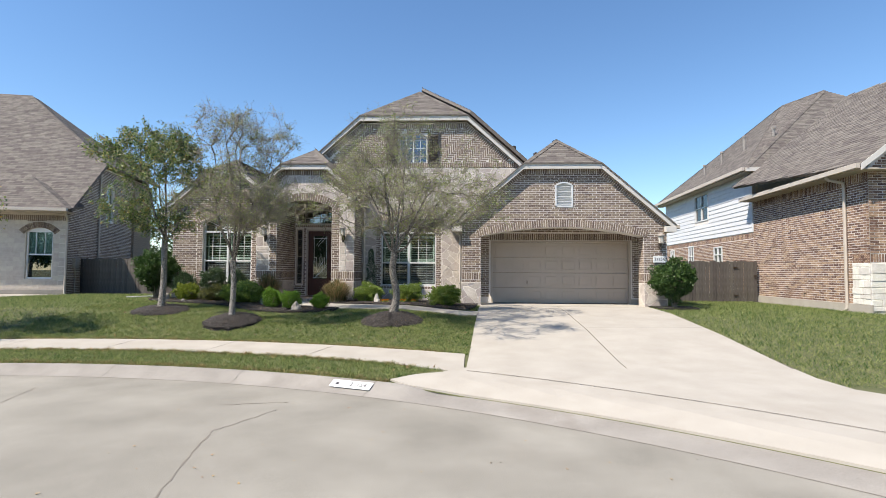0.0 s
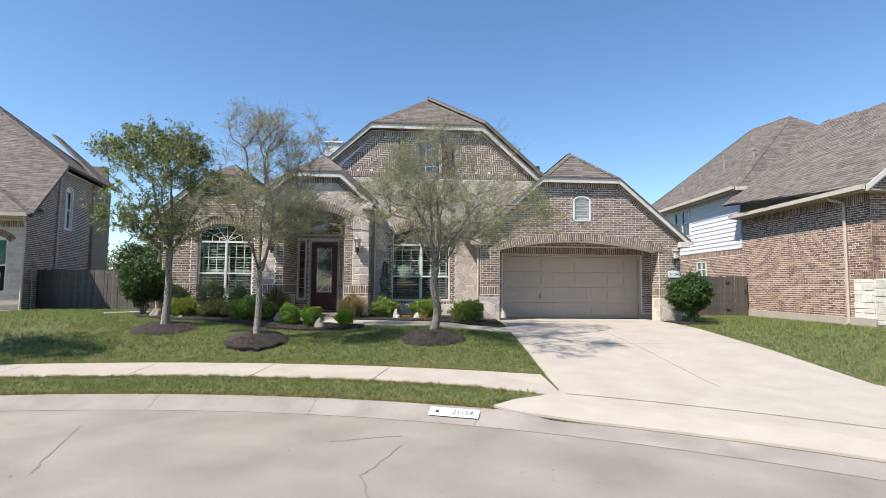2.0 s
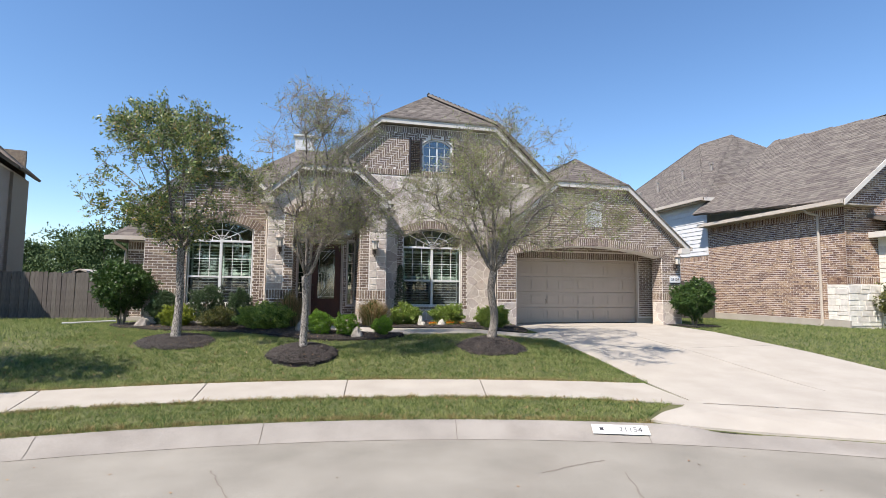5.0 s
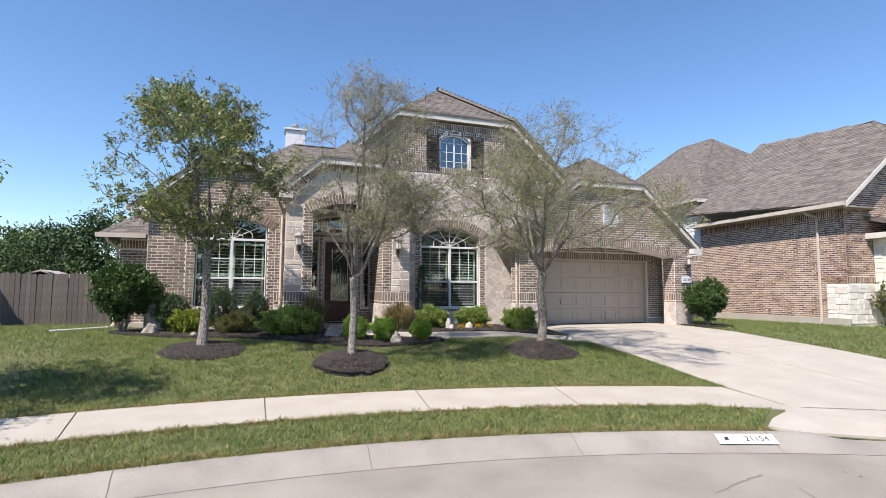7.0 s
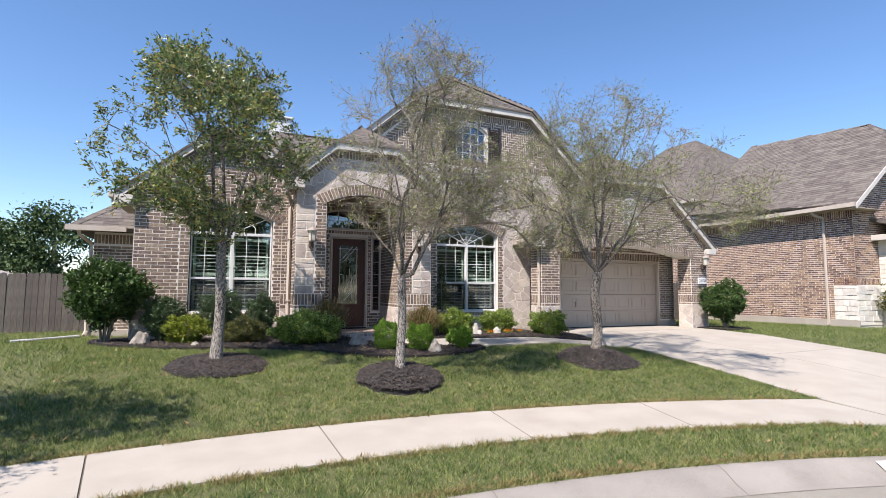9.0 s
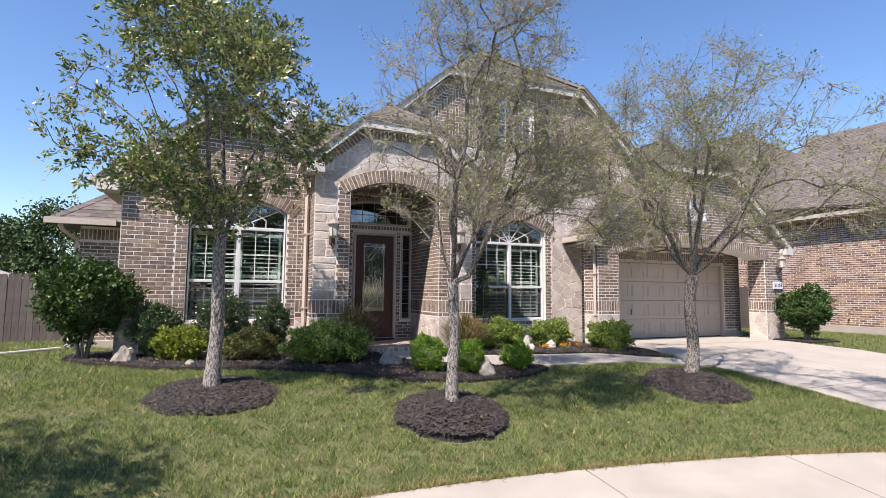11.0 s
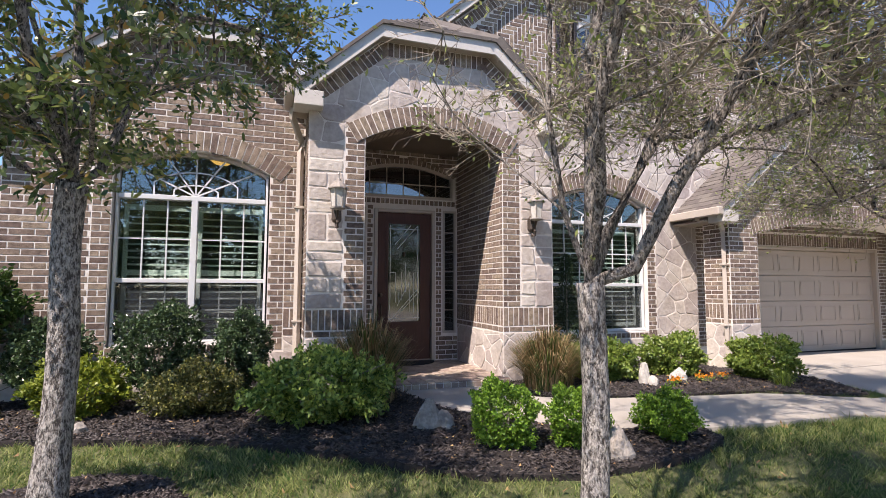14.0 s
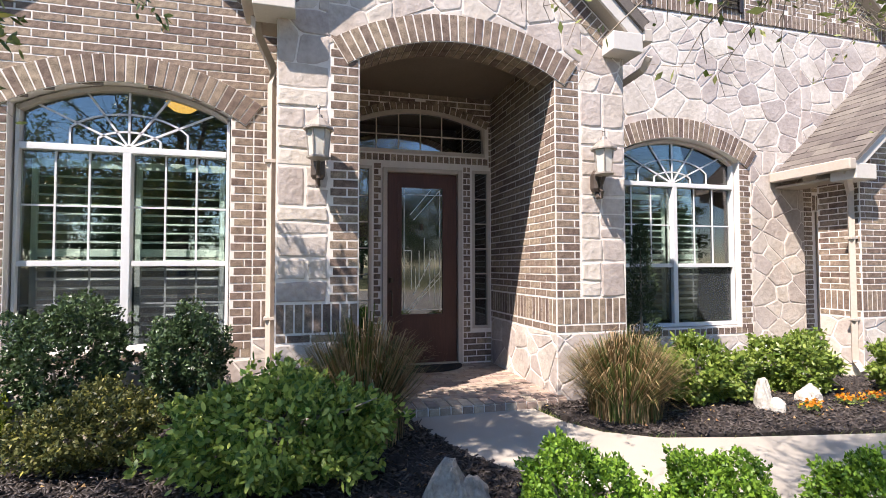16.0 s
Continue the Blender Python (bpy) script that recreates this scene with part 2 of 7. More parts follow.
def plate(fr, outer, holes=(), thick=0.25, lift=0.0):
    """A slab in a frame, with holes through it; its face lies on the frame, its thickness behind."""
    bm = bmesh.new()
    edges = []
    for loop in (outer, *holes):
        vs = [bm.verts.new((u, v, 0)) for u, v in loop]
        edges += [bm.edges.new((a, b)) for a, b in zip(vs, vs[1:] + vs[:1])]
    bmesh.ops.triangle_fill(bm, edges=edges, use_beauty=True, use_dissolve=False)
    bmesh.ops.recalc_face_normals(bm, faces=bm.faces[:])
    if bm.faces and sum(f.normal.z for f in bm.faces) < 0:
        bmesh.ops.reverse_faces(bm, faces=bm.faces[:])
    got = bmesh.ops.extrude_face_region(bm, geom=bm.faces[:])["geom"]
    for v in got:
        if isinstance(v, bmesh.types.BMVert):
            v.co.z -= thick
    bmesh.ops.recalc_face_normals(bm, faces=bm.faces[:])
    for v in bm.verts:
        v.co = fr.at(v.co.x, v.co.y, v.co.z + lift)
    bmesh.ops.recalc_face_normals(bm, faces=bm.faces[:])
    return bm


def arc(x0, x1, spring, crown, n=16):
    """The points of a flat arch from (x0, spring) to (x1, spring)."""
    w, h = (x1 - x0) / 2, crown - spring
    r = (w * w + h * h) / (2 * h)
    a = math.asin(w / r)
    return [((x0 + x1) / 2 + r * math.sin(-a + 2 * a * i / n), crown - r + r * math.cos(-a + 2 * a * i / n)) for i in range(n + 1)]


def opening(x0, x1, z0, spring, crown, n=16):
    return [(x0, z0), (x1, z0)] + arc(x0, x1, spring, crown, n)[::-1]


def spans(poly, v):
    xs = []
    for (x0, y0), (x1, y1) in zip(poly, poly[1:] + poly[:1]):
        if (y0 <= v) != (y1 <= v):
            xs.append(x0 + (v - y0) / (y1 - y0) * (x1 - x0))
    xs.sort()
    return list(zip(xs[::2], xs[1::2]))


def lay(poly, holes=(), length=0.254, height=0.0765, joint=0.0125, v0=None, v1=None, rng=None, jitter=0.0):
    """Pieces laid in running bond in a polygon: (u0, u1, v0, v1) of each."""
    vs = [v for _, v in poly]
    v, top = (min(vs) if v0 is None else v0), (max(vs) if v1 is None else v1)
    out, row = [], 0
    while v + height <= top + 0.5 * height:
        mid = v + height / 2
        free = spans(poly, mid)
        for h in holes:
            for a, b in spans(h, mid):
                free = [s for f0, f1 in free for s in ((f0, min(f1, a)), (max(f0, b), f1)) if s[1] - s[0] > 0.02]
        off = (row % 2) * length / 2
        if rng:
            off = rng.random() * length
        for f0, f1 in free:
            u = math.floor((f0 - off) / length) * length + off
            while u < f1:
                j = rng.uniform(-jitter, jitter) if jitter else 0
                a, b = max(u + j * 0, f0) + joint / 2, min(u + length, f1) - joint / 2
                if b - a > 0.025:
                    out.append((a, b, v + joint / 2, v + height - joint / 2))
                u += length
        v, row = v + height, row + 1
    return out


def slabs(fr, rects, proud=0.0035, rng=None, name="bricks"):
    """One mesh of thin boxes that stand out of a frame."""
    rng = rng or random.Random(3)
    verts, faces = [], []
    for a, b, c, d in rects:
        p, i, e = proud * rng.uniform(0.75, 1.2), len(verts), 0.002
        for k, n in ((0, -0.004), (e, p)):
            verts += [fr.at(a + k, c + k, n), fr.at(b - k, c + k, n), fr.at(b - k, d - k, n), fr.at(a + k, d - k, n)]
        faces += [(i + 4, i + 5, i + 6, i + 7), (i, i + 1, i + 5, i + 4), (i + 1, i + 2, i + 6, i + 5), (i + 2, i + 3, i + 7, i + 6), (i + 3, i, i + 4, i + 7)]
    return mesh(name, verts, faces)


def prisms(fr, polys, proud=0.02, rng=None, name="pieces", chamfer=0.006, vary=(0.55, 1.5)):
    """One mesh of convex pieces that stand out of a frame, each with a worn edge."""
    rng = rng or random.Random(4)
    verts, faces = [], []
    for poly in polys:
        n, i = len(poly), len(verts)
        cu, cv = sum(p[0] for p in poly) / n, sum(p[1] for p in poly) / n
        out, tilt = proud * rng.uniform(*vary), rng.uniform(-0.03, 0.03) if vary[0] < 0.8 else 0.0
        for s, h in ((0.0, -0.004), (0.0, out * 0.55), (chamfer, out)):
            for u, v in poly:
                d = math.hypot(u - cu, v - cv) or 1
                k = max(0.3, 1 - s / d)
                verts.append(fr.at(cu + (u - cu) * k, cv + (v - cv) * k, h + (tilt * (u - cu) if h > 0 else 0)))
        for r in (0, n):
            faces += [(i + r + k, i + r + (k + 1) % n, i + r + n + (k + 1) % n, i + r + n + k) for k in range(n)]
        faces.append(tuple(range(i + 2 * n, i + 3 * n)))
    return mesh(name, verts, faces)


def clip(poly, a, b, c):
    """The part of a convex polygon where a*u + b*v <= c."""
    out = []
    for p, q in zip(poly, poly[1:] + poly[:1]):
        dp, dq = a * p[0] + b * p[1] - c, a * q[0] + b * q[1] - c
        if dp <= 0:
            out.append(p)
        if (dp < 0 < dq) or (dq < 0 < dp):
            k = dp / (dp - dq)
            out.append((p[0] + k * (q[0] - p[0]), p[1] + k * (q[1] - p[1])))
    return out


def rubble(regions, size=0.34, seed=1, joint=0.011, flat=1.35):
    """Irregular stones that fill convex regions: cells round scattered points, wider than high."""
    rng, out = random.Random(seed), []
    for region in regions:
        us, vs = [p[0] for p in region], [p[1] for p in region]
        seeds, v, row = [], min(vs) - size, 0
        while v < max(vs) + size:
            u = min(us) - size + (row % 2) * size * 0.6
            while u < max(us) + size:
                seeds.append((u + rng.uniform(-0.34, 0.34) * size, v + rng.uniform(-0.26, 0.26) * size))
                u += size * flat * rng.choice((0.7, 0.9, 1.0, 1.35))
            v, row = v + size * rng.uniform(0.62, 0.9), row + 1
        seeds = [q for q in seeds if rng.random() > 0.24] + [(q[0] + size * rng.uniform(0.2, 0.4), q[1] + size * rng.uniform(-0.3, 0.3)) for q in seeds if rng.random() < 0.16]
        for s in seeds:
            cell = list(region)
            for q in seeds:
                if q is s or abs(q[0] - s[0]) > 4 * size or abs(q[1] - s[1]) > 3 * size:
                    continue
                a, b = (q[0] - s[0]), (q[1] - s[1]) * flat
                mu, mv = (q[0] + s[0]) / 2, (q[1] + s[1]) / 2
                cell = clip(cell, a, b, a * mu + b * mv - joint * math.hypot(a, b) / 2)
                if len(cell) < 3:
                    break
            if len(cell) < 3:
                continue
            area = abs(sum(p[0] * q[1] - q[0] * p[1] for p, q in zip(cell, cell[1:] + cell[:1]))) / 2
            if area > 0.002:
                cu, cv = sum(p[0] for p in cell) / len(cell), sum(p[1] for p in cell) / len(cell)
                cell = rounded([cell], 0.09)[0]
                out.append([(cu + (u - cu) * 0.985, cv + (v - cv) * 0.985) for u, v in cell])
    return out


def rounded(polys, k=0.2):
    """The same pieces with their corners cut off once."""
    out = []
    for p in polys:
        q = []
        for (a, b), (c, d) in zip(p, p[1:] + p[:1]):
            q += [(a + (c - a) * k, b + (d - b) * k), (c + (a - c) * k, d + (b - d) * k)]
        out.append(q)
    return out


def ashlar(x0, x1, z0, z1, seed, tall=(0.16, 0.36), joint=0.016):
    """Roughly squared stones in uneven courses, one or two to a course."""
    r, out, z = random.Random(seed), [], z0
    while z1 - z > 0.08:
        h = min(r.uniform(*tall), z1 - z)
        if z1 - z - h < 0.1:
            h = z1 - z
        n = max(1, round((x1 - x0) / r.choice((0.26, 0.34, 0.48))))
        cuts = [x0] + [x0 + (x1 - x0) * (i + r.uniform(-0.22, 0.22)) / n for i in range(1, n)] + [x1]
        for a, b in zip(cuts, cuts[1:]):
            levels = [(z, z + h)] if h < 0.24 or r.random() < 0.55 else [(z, z + h * 0.45), (z + h * 0.45, z + h)]
            for c, d in levels:
                j = lambda: r.uniform(0.2, 1.5) * joint
                out.append([(a + j(), c + j()), ((a + b) / 2, c + joint * r.uniform(0.1, 0.9)), (b - j(), c + j()), (b - joint * r.uniform(0.1, 0.9), (c + d) / 2), (b - j(), d - j()), ((a + b) / 2, d - joint * r.uniform(0.1, 0.9)), (a + j(), d - j()), (a + joint * r.uniform(0.1, 0.9), (c + d) / 2)])
        z += h
    return out


def rect(x0, x1, z0, z1):
    return [(x0, z0), (x1, z0), (x1, z1), (x0, z1)]


def soldiers(x0, x1, z0, z1, width=0.0765, joint=0.0125):
    """A row of bricks that stand on end."""
    n = max(1, round((x1 - x0) / width))
    w = (x1 - x0) / n
    return [(x0 + i * w + joint / 2, x0 + (i + 1) * w - joint / 2, z0 + joint / 2, z1 - joint / 2) for i in range(n)]


def voussoirs(x0, x1, spring, crown, deep, width=0.0765, joint=0.0125, over=0.0):
    """The wedge bricks of a flat arch."""
    w, h = (x1 - x0) / 2, crown - spring
    r = (w * w + h * h) / (2 * h)
    a = math.asin(min(1, (w + over) / r))
    n = round(2 * a * r / width)
    cx, cz = (x0 + x1) / 2, crown - r
    out = []
    for i in range(n):
        t0, t1 = -a + 2 * a * i / n + joint / 2 / r, -a + 2 * a * (i + 1) / n - joint / 2 / r
        out.append([(cx + q * math.sin(t), cz + q * math.cos(t)) for q, t in ((r + 0.004, t0), (r + 0.004, t1), (r + deep, t1), (r + deep, t0))])
    return out


# ---- ground ----
CX, CY = -7.2, -7.5  # middle of the turning circle


def height(x, y):
    r = math.hypot(x - CX, y - CY)
    lawn = np.interp(r, [16.4, 16.8, 17.8, 19.1, 19.5, 20.2, 20.9, 21.6, 22.2, 24.0, 45.0, 900], [-0.26, -0.12, -0.01, 0.03, 0.08, 0.24, 0.37, 0.44, 0.55, 0.62, 0.45, 0.4])
    near = math.hypot(min(x, 0.5) + 0.35 * max(0, x - 0.5) - CX, y - CY)
    q = min(1, max(0, (r - 17.3) / 2.2))
    drive = np.interp(near * q + r * (1 - q), [16.4, 16.8, 17.3, 19.1, 21.5, 24.5, 26.0, 45.0, 900], [-0.26, -0.20, -0.09, 0.03, 0.28, 0.50, 0.54, 0.45, 0.4])
    k = min(1, max(0, (x + 1.6) / 1.7))
    return float(lawn * (1 - k) + drive * k) if y > CY else float(lawn)


def street_height(r):
    return -0.26 + (16.4 - r) * 0.012


def polar(name, radii, angles, material, top, closed=False):
    verts = [(CX + r * math.cos(a), CY + r * math.sin(a), top(r, a)) for r in radii for a in angles]
    n, faces = len(angles), []
    for i in range(len(radii) - 1):
        for k in range(n - (0 if closed else 1)):
            faces.append((i * n + k, (i + 1) * n + k, (i + 1) * n + (k + 1) % n, i * n + (k + 1) % n))
    return part_mesh(name, mesh(name, verts, faces), material, smooth=True)


ROUND = [i * math.tau / 360 for i in range(360)]
setting(polar("ground", [16.8, 17.1, 17.4, 17.8, 18.4, 19.1, 19.3, 19.5, 19.8, 20.2, 20.5, 20.9, 21.4, 22, 23, 24, 25, 26, 28, 32, 40, 60, 120, 400, 1500], ROUND, SOIL,
              lambda r, a: height(CX + r * math.cos(a), CY + r * math.sin(a)) - 0.004, True), "lawn soil that slopes gently up to the house", "ground")
setting(polar("road", [0.01, 4, 8, 11, 13, 14, 15, 15.8, 16.36], ROUND, STREET, lambda r, a: street_height(r), True), "worn pale concrete street of a turning circle", "road")
KR = [16.36, 16.40, 16.52, 16.66, 16.76, 16.82, 16.92]
KERB_Z, LIP_Z = [-0.2585, -0.25, -0.215, -0.14, -0.112, -0.114, -0.150], [-0.2585, -0.25, -0.240, -0.220, -0.205, -0.198, -0.215]


def kerb_top(r, a):
    k = min(1, max(0, (math.degrees(a) - 65.6) / 2.6))
    k = k * k * (3 - 2 * k)
    return float(np.interp(r, KR, KERB_Z) * k + np.interp(r, KR, LIP_Z) * (1 - k))


setting(polar("kerb", KR, [radians(d) for d in np.arange(10, 215, 0.5)], KERB, kerb_top), "rolled grey concrete kerb, lowered at the driveway", "kerb")

# ---- driveway, pavement, walk ----
def slab_sheet(name, poly, material, lift=0.012, step=0.5, parent=None, thick=0.05):
    """A concrete slab that follows the ground: a polygon in plan, cut to a grid."""
    bm = bmesh.new()
    f = bm.faces.new([bm.verts.new((x, y, 0)) for x, y in poly])
    for axis in (0, 1):
        lo, hi = min(p[axis] for p in poly), max(p[axis] for p in poly)
        for c in np.arange(math.floor(lo / step) * step + step, hi, step):
            co, no = [0, 0, 0], [0, 0, 0]
            co[axis], no[axis] = c, 1
            bmesh.ops.bisect_plane(bm, geom=bm.verts[:] + bm.edges[:] + bm.faces[:], plane_co=co, plane_no=no)
    bmesh.ops.recalc_face_normals(bm, faces=bm.faces[:])
    if sum(f.normal.z for f in bm.faces) < 0:
        bmesh.ops.reverse_faces(bm, faces=bm.faces[:])
    edge = [e for e in bm.edges if e.is_boundary]
    for v in bm.verts:
        v.co.z = height(v.co.x, v.co.y) + lift
    got = bmesh.ops.extrude_edge_only(bm, edges=edge)["geom"]
    for v in got:
        if isinstance(v, bmesh.types.BMVert):
            v.co.z -= thick
    bmesh.ops.recalc_face_normals(bm, faces=bm.faces[:])
    return part(name, bm, material, parent)


def on_ring(r, deg):
    return (CX + r * math.cos(radians(deg)), CY + r * math.sin(radians(deg)))


driveway = setting(group("driveway", "broad pale concrete driveway with cut joints", "driveway"), "broad pale concrete driveway with cut joints", "driveway")
GAP = 0.012
# left edge, right edge and cross joints of the drive
DX = lambda y: np.interp(y, [8.6, 10.2, 17.4], [0.08, 0.15, 0.52])
DR = lambda y: np.interp(y, [8.0, 11.5, 17.4], [5.60, 5.80, 6.05])
JX = lambda y: np.interp(y, [9.0, 16.0], [2.87, 3.05])
CROSS = [9.02, 12.75, 17.0]
for y0, y1 in zip(CROSS, CROSS[1:]):
    for a, b in ((DX, JX), (JX, DR)):
        slab_sheet("slab", [(a(y0) + GAP, y0 + GAP), (b(y0) - GAP, y0 + GAP), (b(y1) - GAP, y1 - GAP), (a(y1) + GAP, y1 - GAP)], CONCRETE, parent=driveway)
slab_sheet("slab", [(0.35, 17.0 + GAP), (6.05, 17.0 + GAP), (6.05, 18.75), (0.35, 18.75)], CONCRETE, lift=0.014, parent=driveway)
apron = [on_ring(16.84, d) for d in np.arange(67.6, 20, -1.0)] + [on_ring(17.84, d) for d in np.arange(20.5, 43, 1.0)]
slab_sheet("slab", apron + [(7.2, 6.6), (6.3, 7.25), (5.75, 7.8), (5.62, 8.4), (5.65, 9.0), (0.08, 9.0), (-0.30, 8.70), (-0.8, 8.52), (-1.12, 8.33)], CONCRETE, lift=0.028, step=0.35, parent=driveway)
pavement = setting(group("pavement", "pale concrete pavement in square slabs", "pavement"), "pale concrete pavement in square slabs", "pavement")
edges = [76.5, 83.75, 90.9, 98.1, 105.3, 112.5, 119.7, 127, 134, 141]
for a, b in zip(edges, edges[1:]):
    e = 0.03
    slab_sheet("slab", [on_ring(17.8, d) for d in np.linspace(a + e, b - e, 7)] + [on_ring(19.1, d) for d in np.linspace(b - e, a + e, 7)], CONCRETE, parent=pavement, lift=0.014)
slab_sheet("slab", [on_ring(17.8, d) for d in np.linspace(20, 44.0, 12)] + [on_ring(19.6, d) for d in np.linspace(46.0, 20, 12)], CONCRETE, parent=pavement, lift=0.006)
slab_sheet("slab", [on_ring(17.8, d) for d in np.linspace(65.9, 76.47, 7)] + [on_ring(19.1, d) for d in np.linspace(76.47, 67.6, 7)], CONCRETE, parent=pavement, lift=0.014)
joints = setting(polar("pavement_bed", [17.82, 19.08], [radians(d) for d in np.arange(69, 141, 0.5)], JOINT, lambda r, a: height(CX + r * math.cos(a), CY + r * math.sin(a)) + 0.002), "dark earth in the pavement's joints", "pavement")
drive_bed = setting(slab_sheet("driveway_bed", [(0.2, 8.9), (5.7, 8.9), (5.95, 17.2), (0.55, 17.2)], JOINT, lift=0.003), "dark dirt in the driveway's joints", "driveway")

# ---- the house: walls ----
YW, YP, YS, YG, YD, YE = 17.67, 17.06, 18.30, 17.38, 18.80, 18.85
rng = random.Random(11)
WIN1 = opening(-9.30, -7.53, 1.22, 3.38, 3.62)
WIN2 = opening(-3.02, -1.02, 1.15, 3.42, 3.69)
DORM = opening(-2.42, -1.36, 5.53, 6.52, 6.74, 10)
ARCH = (-6.40, -4.49, 3.81, 4.06)
PORCH = opening(ARCH[0], ARCH[1], 0.3, ARCH[2], ARCH[3])
GARCH = (0.56, 6.0, 2.88, 3.20)


def wall(name, bm, label, material=None):
    return setting(part(name, bm, material or MORTAR), label, "house wall")


def clad(parent, fr, rects, name="brickwork", material=None):
    return tagged(part_mesh(name, slabs(fr, rects, rng=rng), material or BRICK, parent), kind="stuff")


def stones(parent, fr, polys, proud=0.007, name="stonework", material=None, single=0):
    for poly in polys[:single]:
        part_mesh("stone", prisms(fr, [poly], proud, rng, chamfer=0.014), STONE_PIECE, parent)
    polys = polys[single:]
    if not polys:
        return None
    return tagged(part_mesh(name, prisms(fr, polys, proud, rng, chamfer=0.014), material or STONE, parent), kind="stuff")


def brick_parts(parent, fr, rects, u0, u1, v0, v1, most=300):
    """Whole bricks of a stretch of wall as pieces of their own on one mesh; the rest is joined."""
    me = slabs(Frame((0, 0, 0), (1, 0, 0), (0, 0, 1)), [(0, 0.2415, 0, 0.064)], rng=rng, name="brick")
    me.materials.append(BRICK_PIECE)
    rest, n = [], 0
    turn = Matrix((fr.u, -fr.n, fr.v)).transposed().to_4x4()
    for q in rects:
        if n < most and q[1] - q[0] > 0.241 and q[0] > u0 and q[1] < u1 and q[2] > v0 and q[3] < v1:
            b = new("brick", me)
            b.parent = parent
            b.matrix_local = Matrix.Translation(fr.at(q[0], q[2], rng.uniform(-0.002, 0.002))) @ turn
            n += 1
        else:
            rest.append(q)
    clad(parent, fr, rest)


def wedges(parent, fr, polys, name="brick_arch", proud=0.016):
    return tagged(part_mesh(name, prisms(fr, polys, proud, rng, chamfer=0.003, vary=(0.9, 1.1)), BRICK, parent), kind="stuff")


def mortar_band(parent, fr, x0, x1, spring, crown, deep, over, lift=0.0125):
    """The mortar in which the wedge bricks of an arch lie."""
    w, h = (x1 - x0) / 2, crown - spring
    r = (w * w + h * h) / (2 * h)
    a = math.asin(min(1, (w + over) / r))
    cx, cz = (x0 + x1) / 2, crown - r
    ts = [-a + 2 * a * i / 20 for i in range(21)]
    loop = [(cx + (r + 0.002) * math.sin(t), cz + (r + 0.002) * math.cos(t)) for t in ts] + [(cx + (r + deep) * math.sin(t), cz + (r + deep) * math.cos(t)) for t in ts[::-1]]
    part("arch_mortar", plate(fr, loop, (), 0.016, lift), MORTAR, parent)


def rake_course(parent, fr, line, deep=0.19):
    """A course of bricks on end that follows the roof's edge along a line of points."""
    out = []
    for (a, b), (c, d) in zip(line, line[1:]):
        L = math.hypot(c - a, d - b)
        du, dv = (c - a) / L, (d - b) / L
        n = max(1, round(L / 0.0765))
        for i in range(n):
            p, q = i * L / n + 0.006, (i + 1) * L / n - 0.006
            out.append([(a + du * p + dv * deep, b + dv * p - du * deep), (a + du * q + dv * deep, b + dv * q - du * deep), (a + du * q + dv * 0.006, b + dv * q - du * 0.006), (a + du * p + dv * 0.006, b + dv * p - du * 0.006)])
        loop = [(a + dv * deep, b - du * deep), (c + dv * deep, d - du * deep), (c, d), (a, b)]
        part("course_mortar", plate(fr, loop, (), 0.016, 0.0125), MORTAR, parent)
    wedges(parent, fr, out, "rake_brickwork")


# window bay
bay = [(-10.38, 0.3), (-7.0, 0.3), (-7.0, 4.35), (-7.8, 5.03), (-9.05, 5.03), (-10.38, 3.93)]
f_bay = front(YW)
wall_bay = wall("wall_bay", plate(f_bay, bay, [WIN1], 0.22), "tan brick bay wall with a gable over the window")
brick_parts(wall_bay, f_bay, lay([(-10.38, 1.66), (-7.09, 1.66), (-7.09, 4.35), (-7.8, 5.0), (-9.05, 5.0), (-10.38, 3.93)], [[(-9.50, 1.1), (-7.33, 1.1), (-7.33, 3.42), (-7.53, 3.42)] + arc(-9.30, -7.53, 3.38, 3.62)[::-1] + [(-9.50, 3.42)]]), -10.3, -7.0, 2.6, 4.6)
clad(wall_bay, f_bay, soldiers(-10.38, -9.50, 1.40, 1.655) + soldiers(-7.33, -7.09, 1.40, 1.655))
clad(wall_bay, f_bay, lay(rect(-10.38, -9.5, 1.30, 1.395), length=0.2, height=0.09) + lay(rect(-7.33, -7.09, 1.30, 1.395), length=0.2, height=0.09))
clad(wall_bay, f_bay, [r for x0 in (-9.50, -7.53) for r in lay(rect(x0, x0 + 0.2, 1.2, 3.42), length=0.2, height=0.0765)], "jamb_brickwork")
mortar_band(wall_bay, f_bay, -9.30, -7.53, 3.38, 3.62, 0.25, 0.13)
wedges(wall_bay, f_bay, voussoirs(-9.30, -7.53, 3.38, 3.62, 0.25, over=0.13))
rake_course(wall_bay, f_bay, [(-10.38, 3.90), (-9.05, 5.0), (-7.8, 5.0), (-7.1, 4.41)])
clad(wall_bay, f_bay, soldiers(-9.5, -7.33, 1.12, 1.215, 0.1), "sill_brickwork")
stones(wall_bay, f_bay, rubble([rect(-10.38, -7.09, 0.3, 1.10)], 0.3, 5) + rubble([rect(-10.38, -9.51, 1.10, 1.29), rect(-7.32, -7.09, 1.1, 1.29)], 0.3, 6))

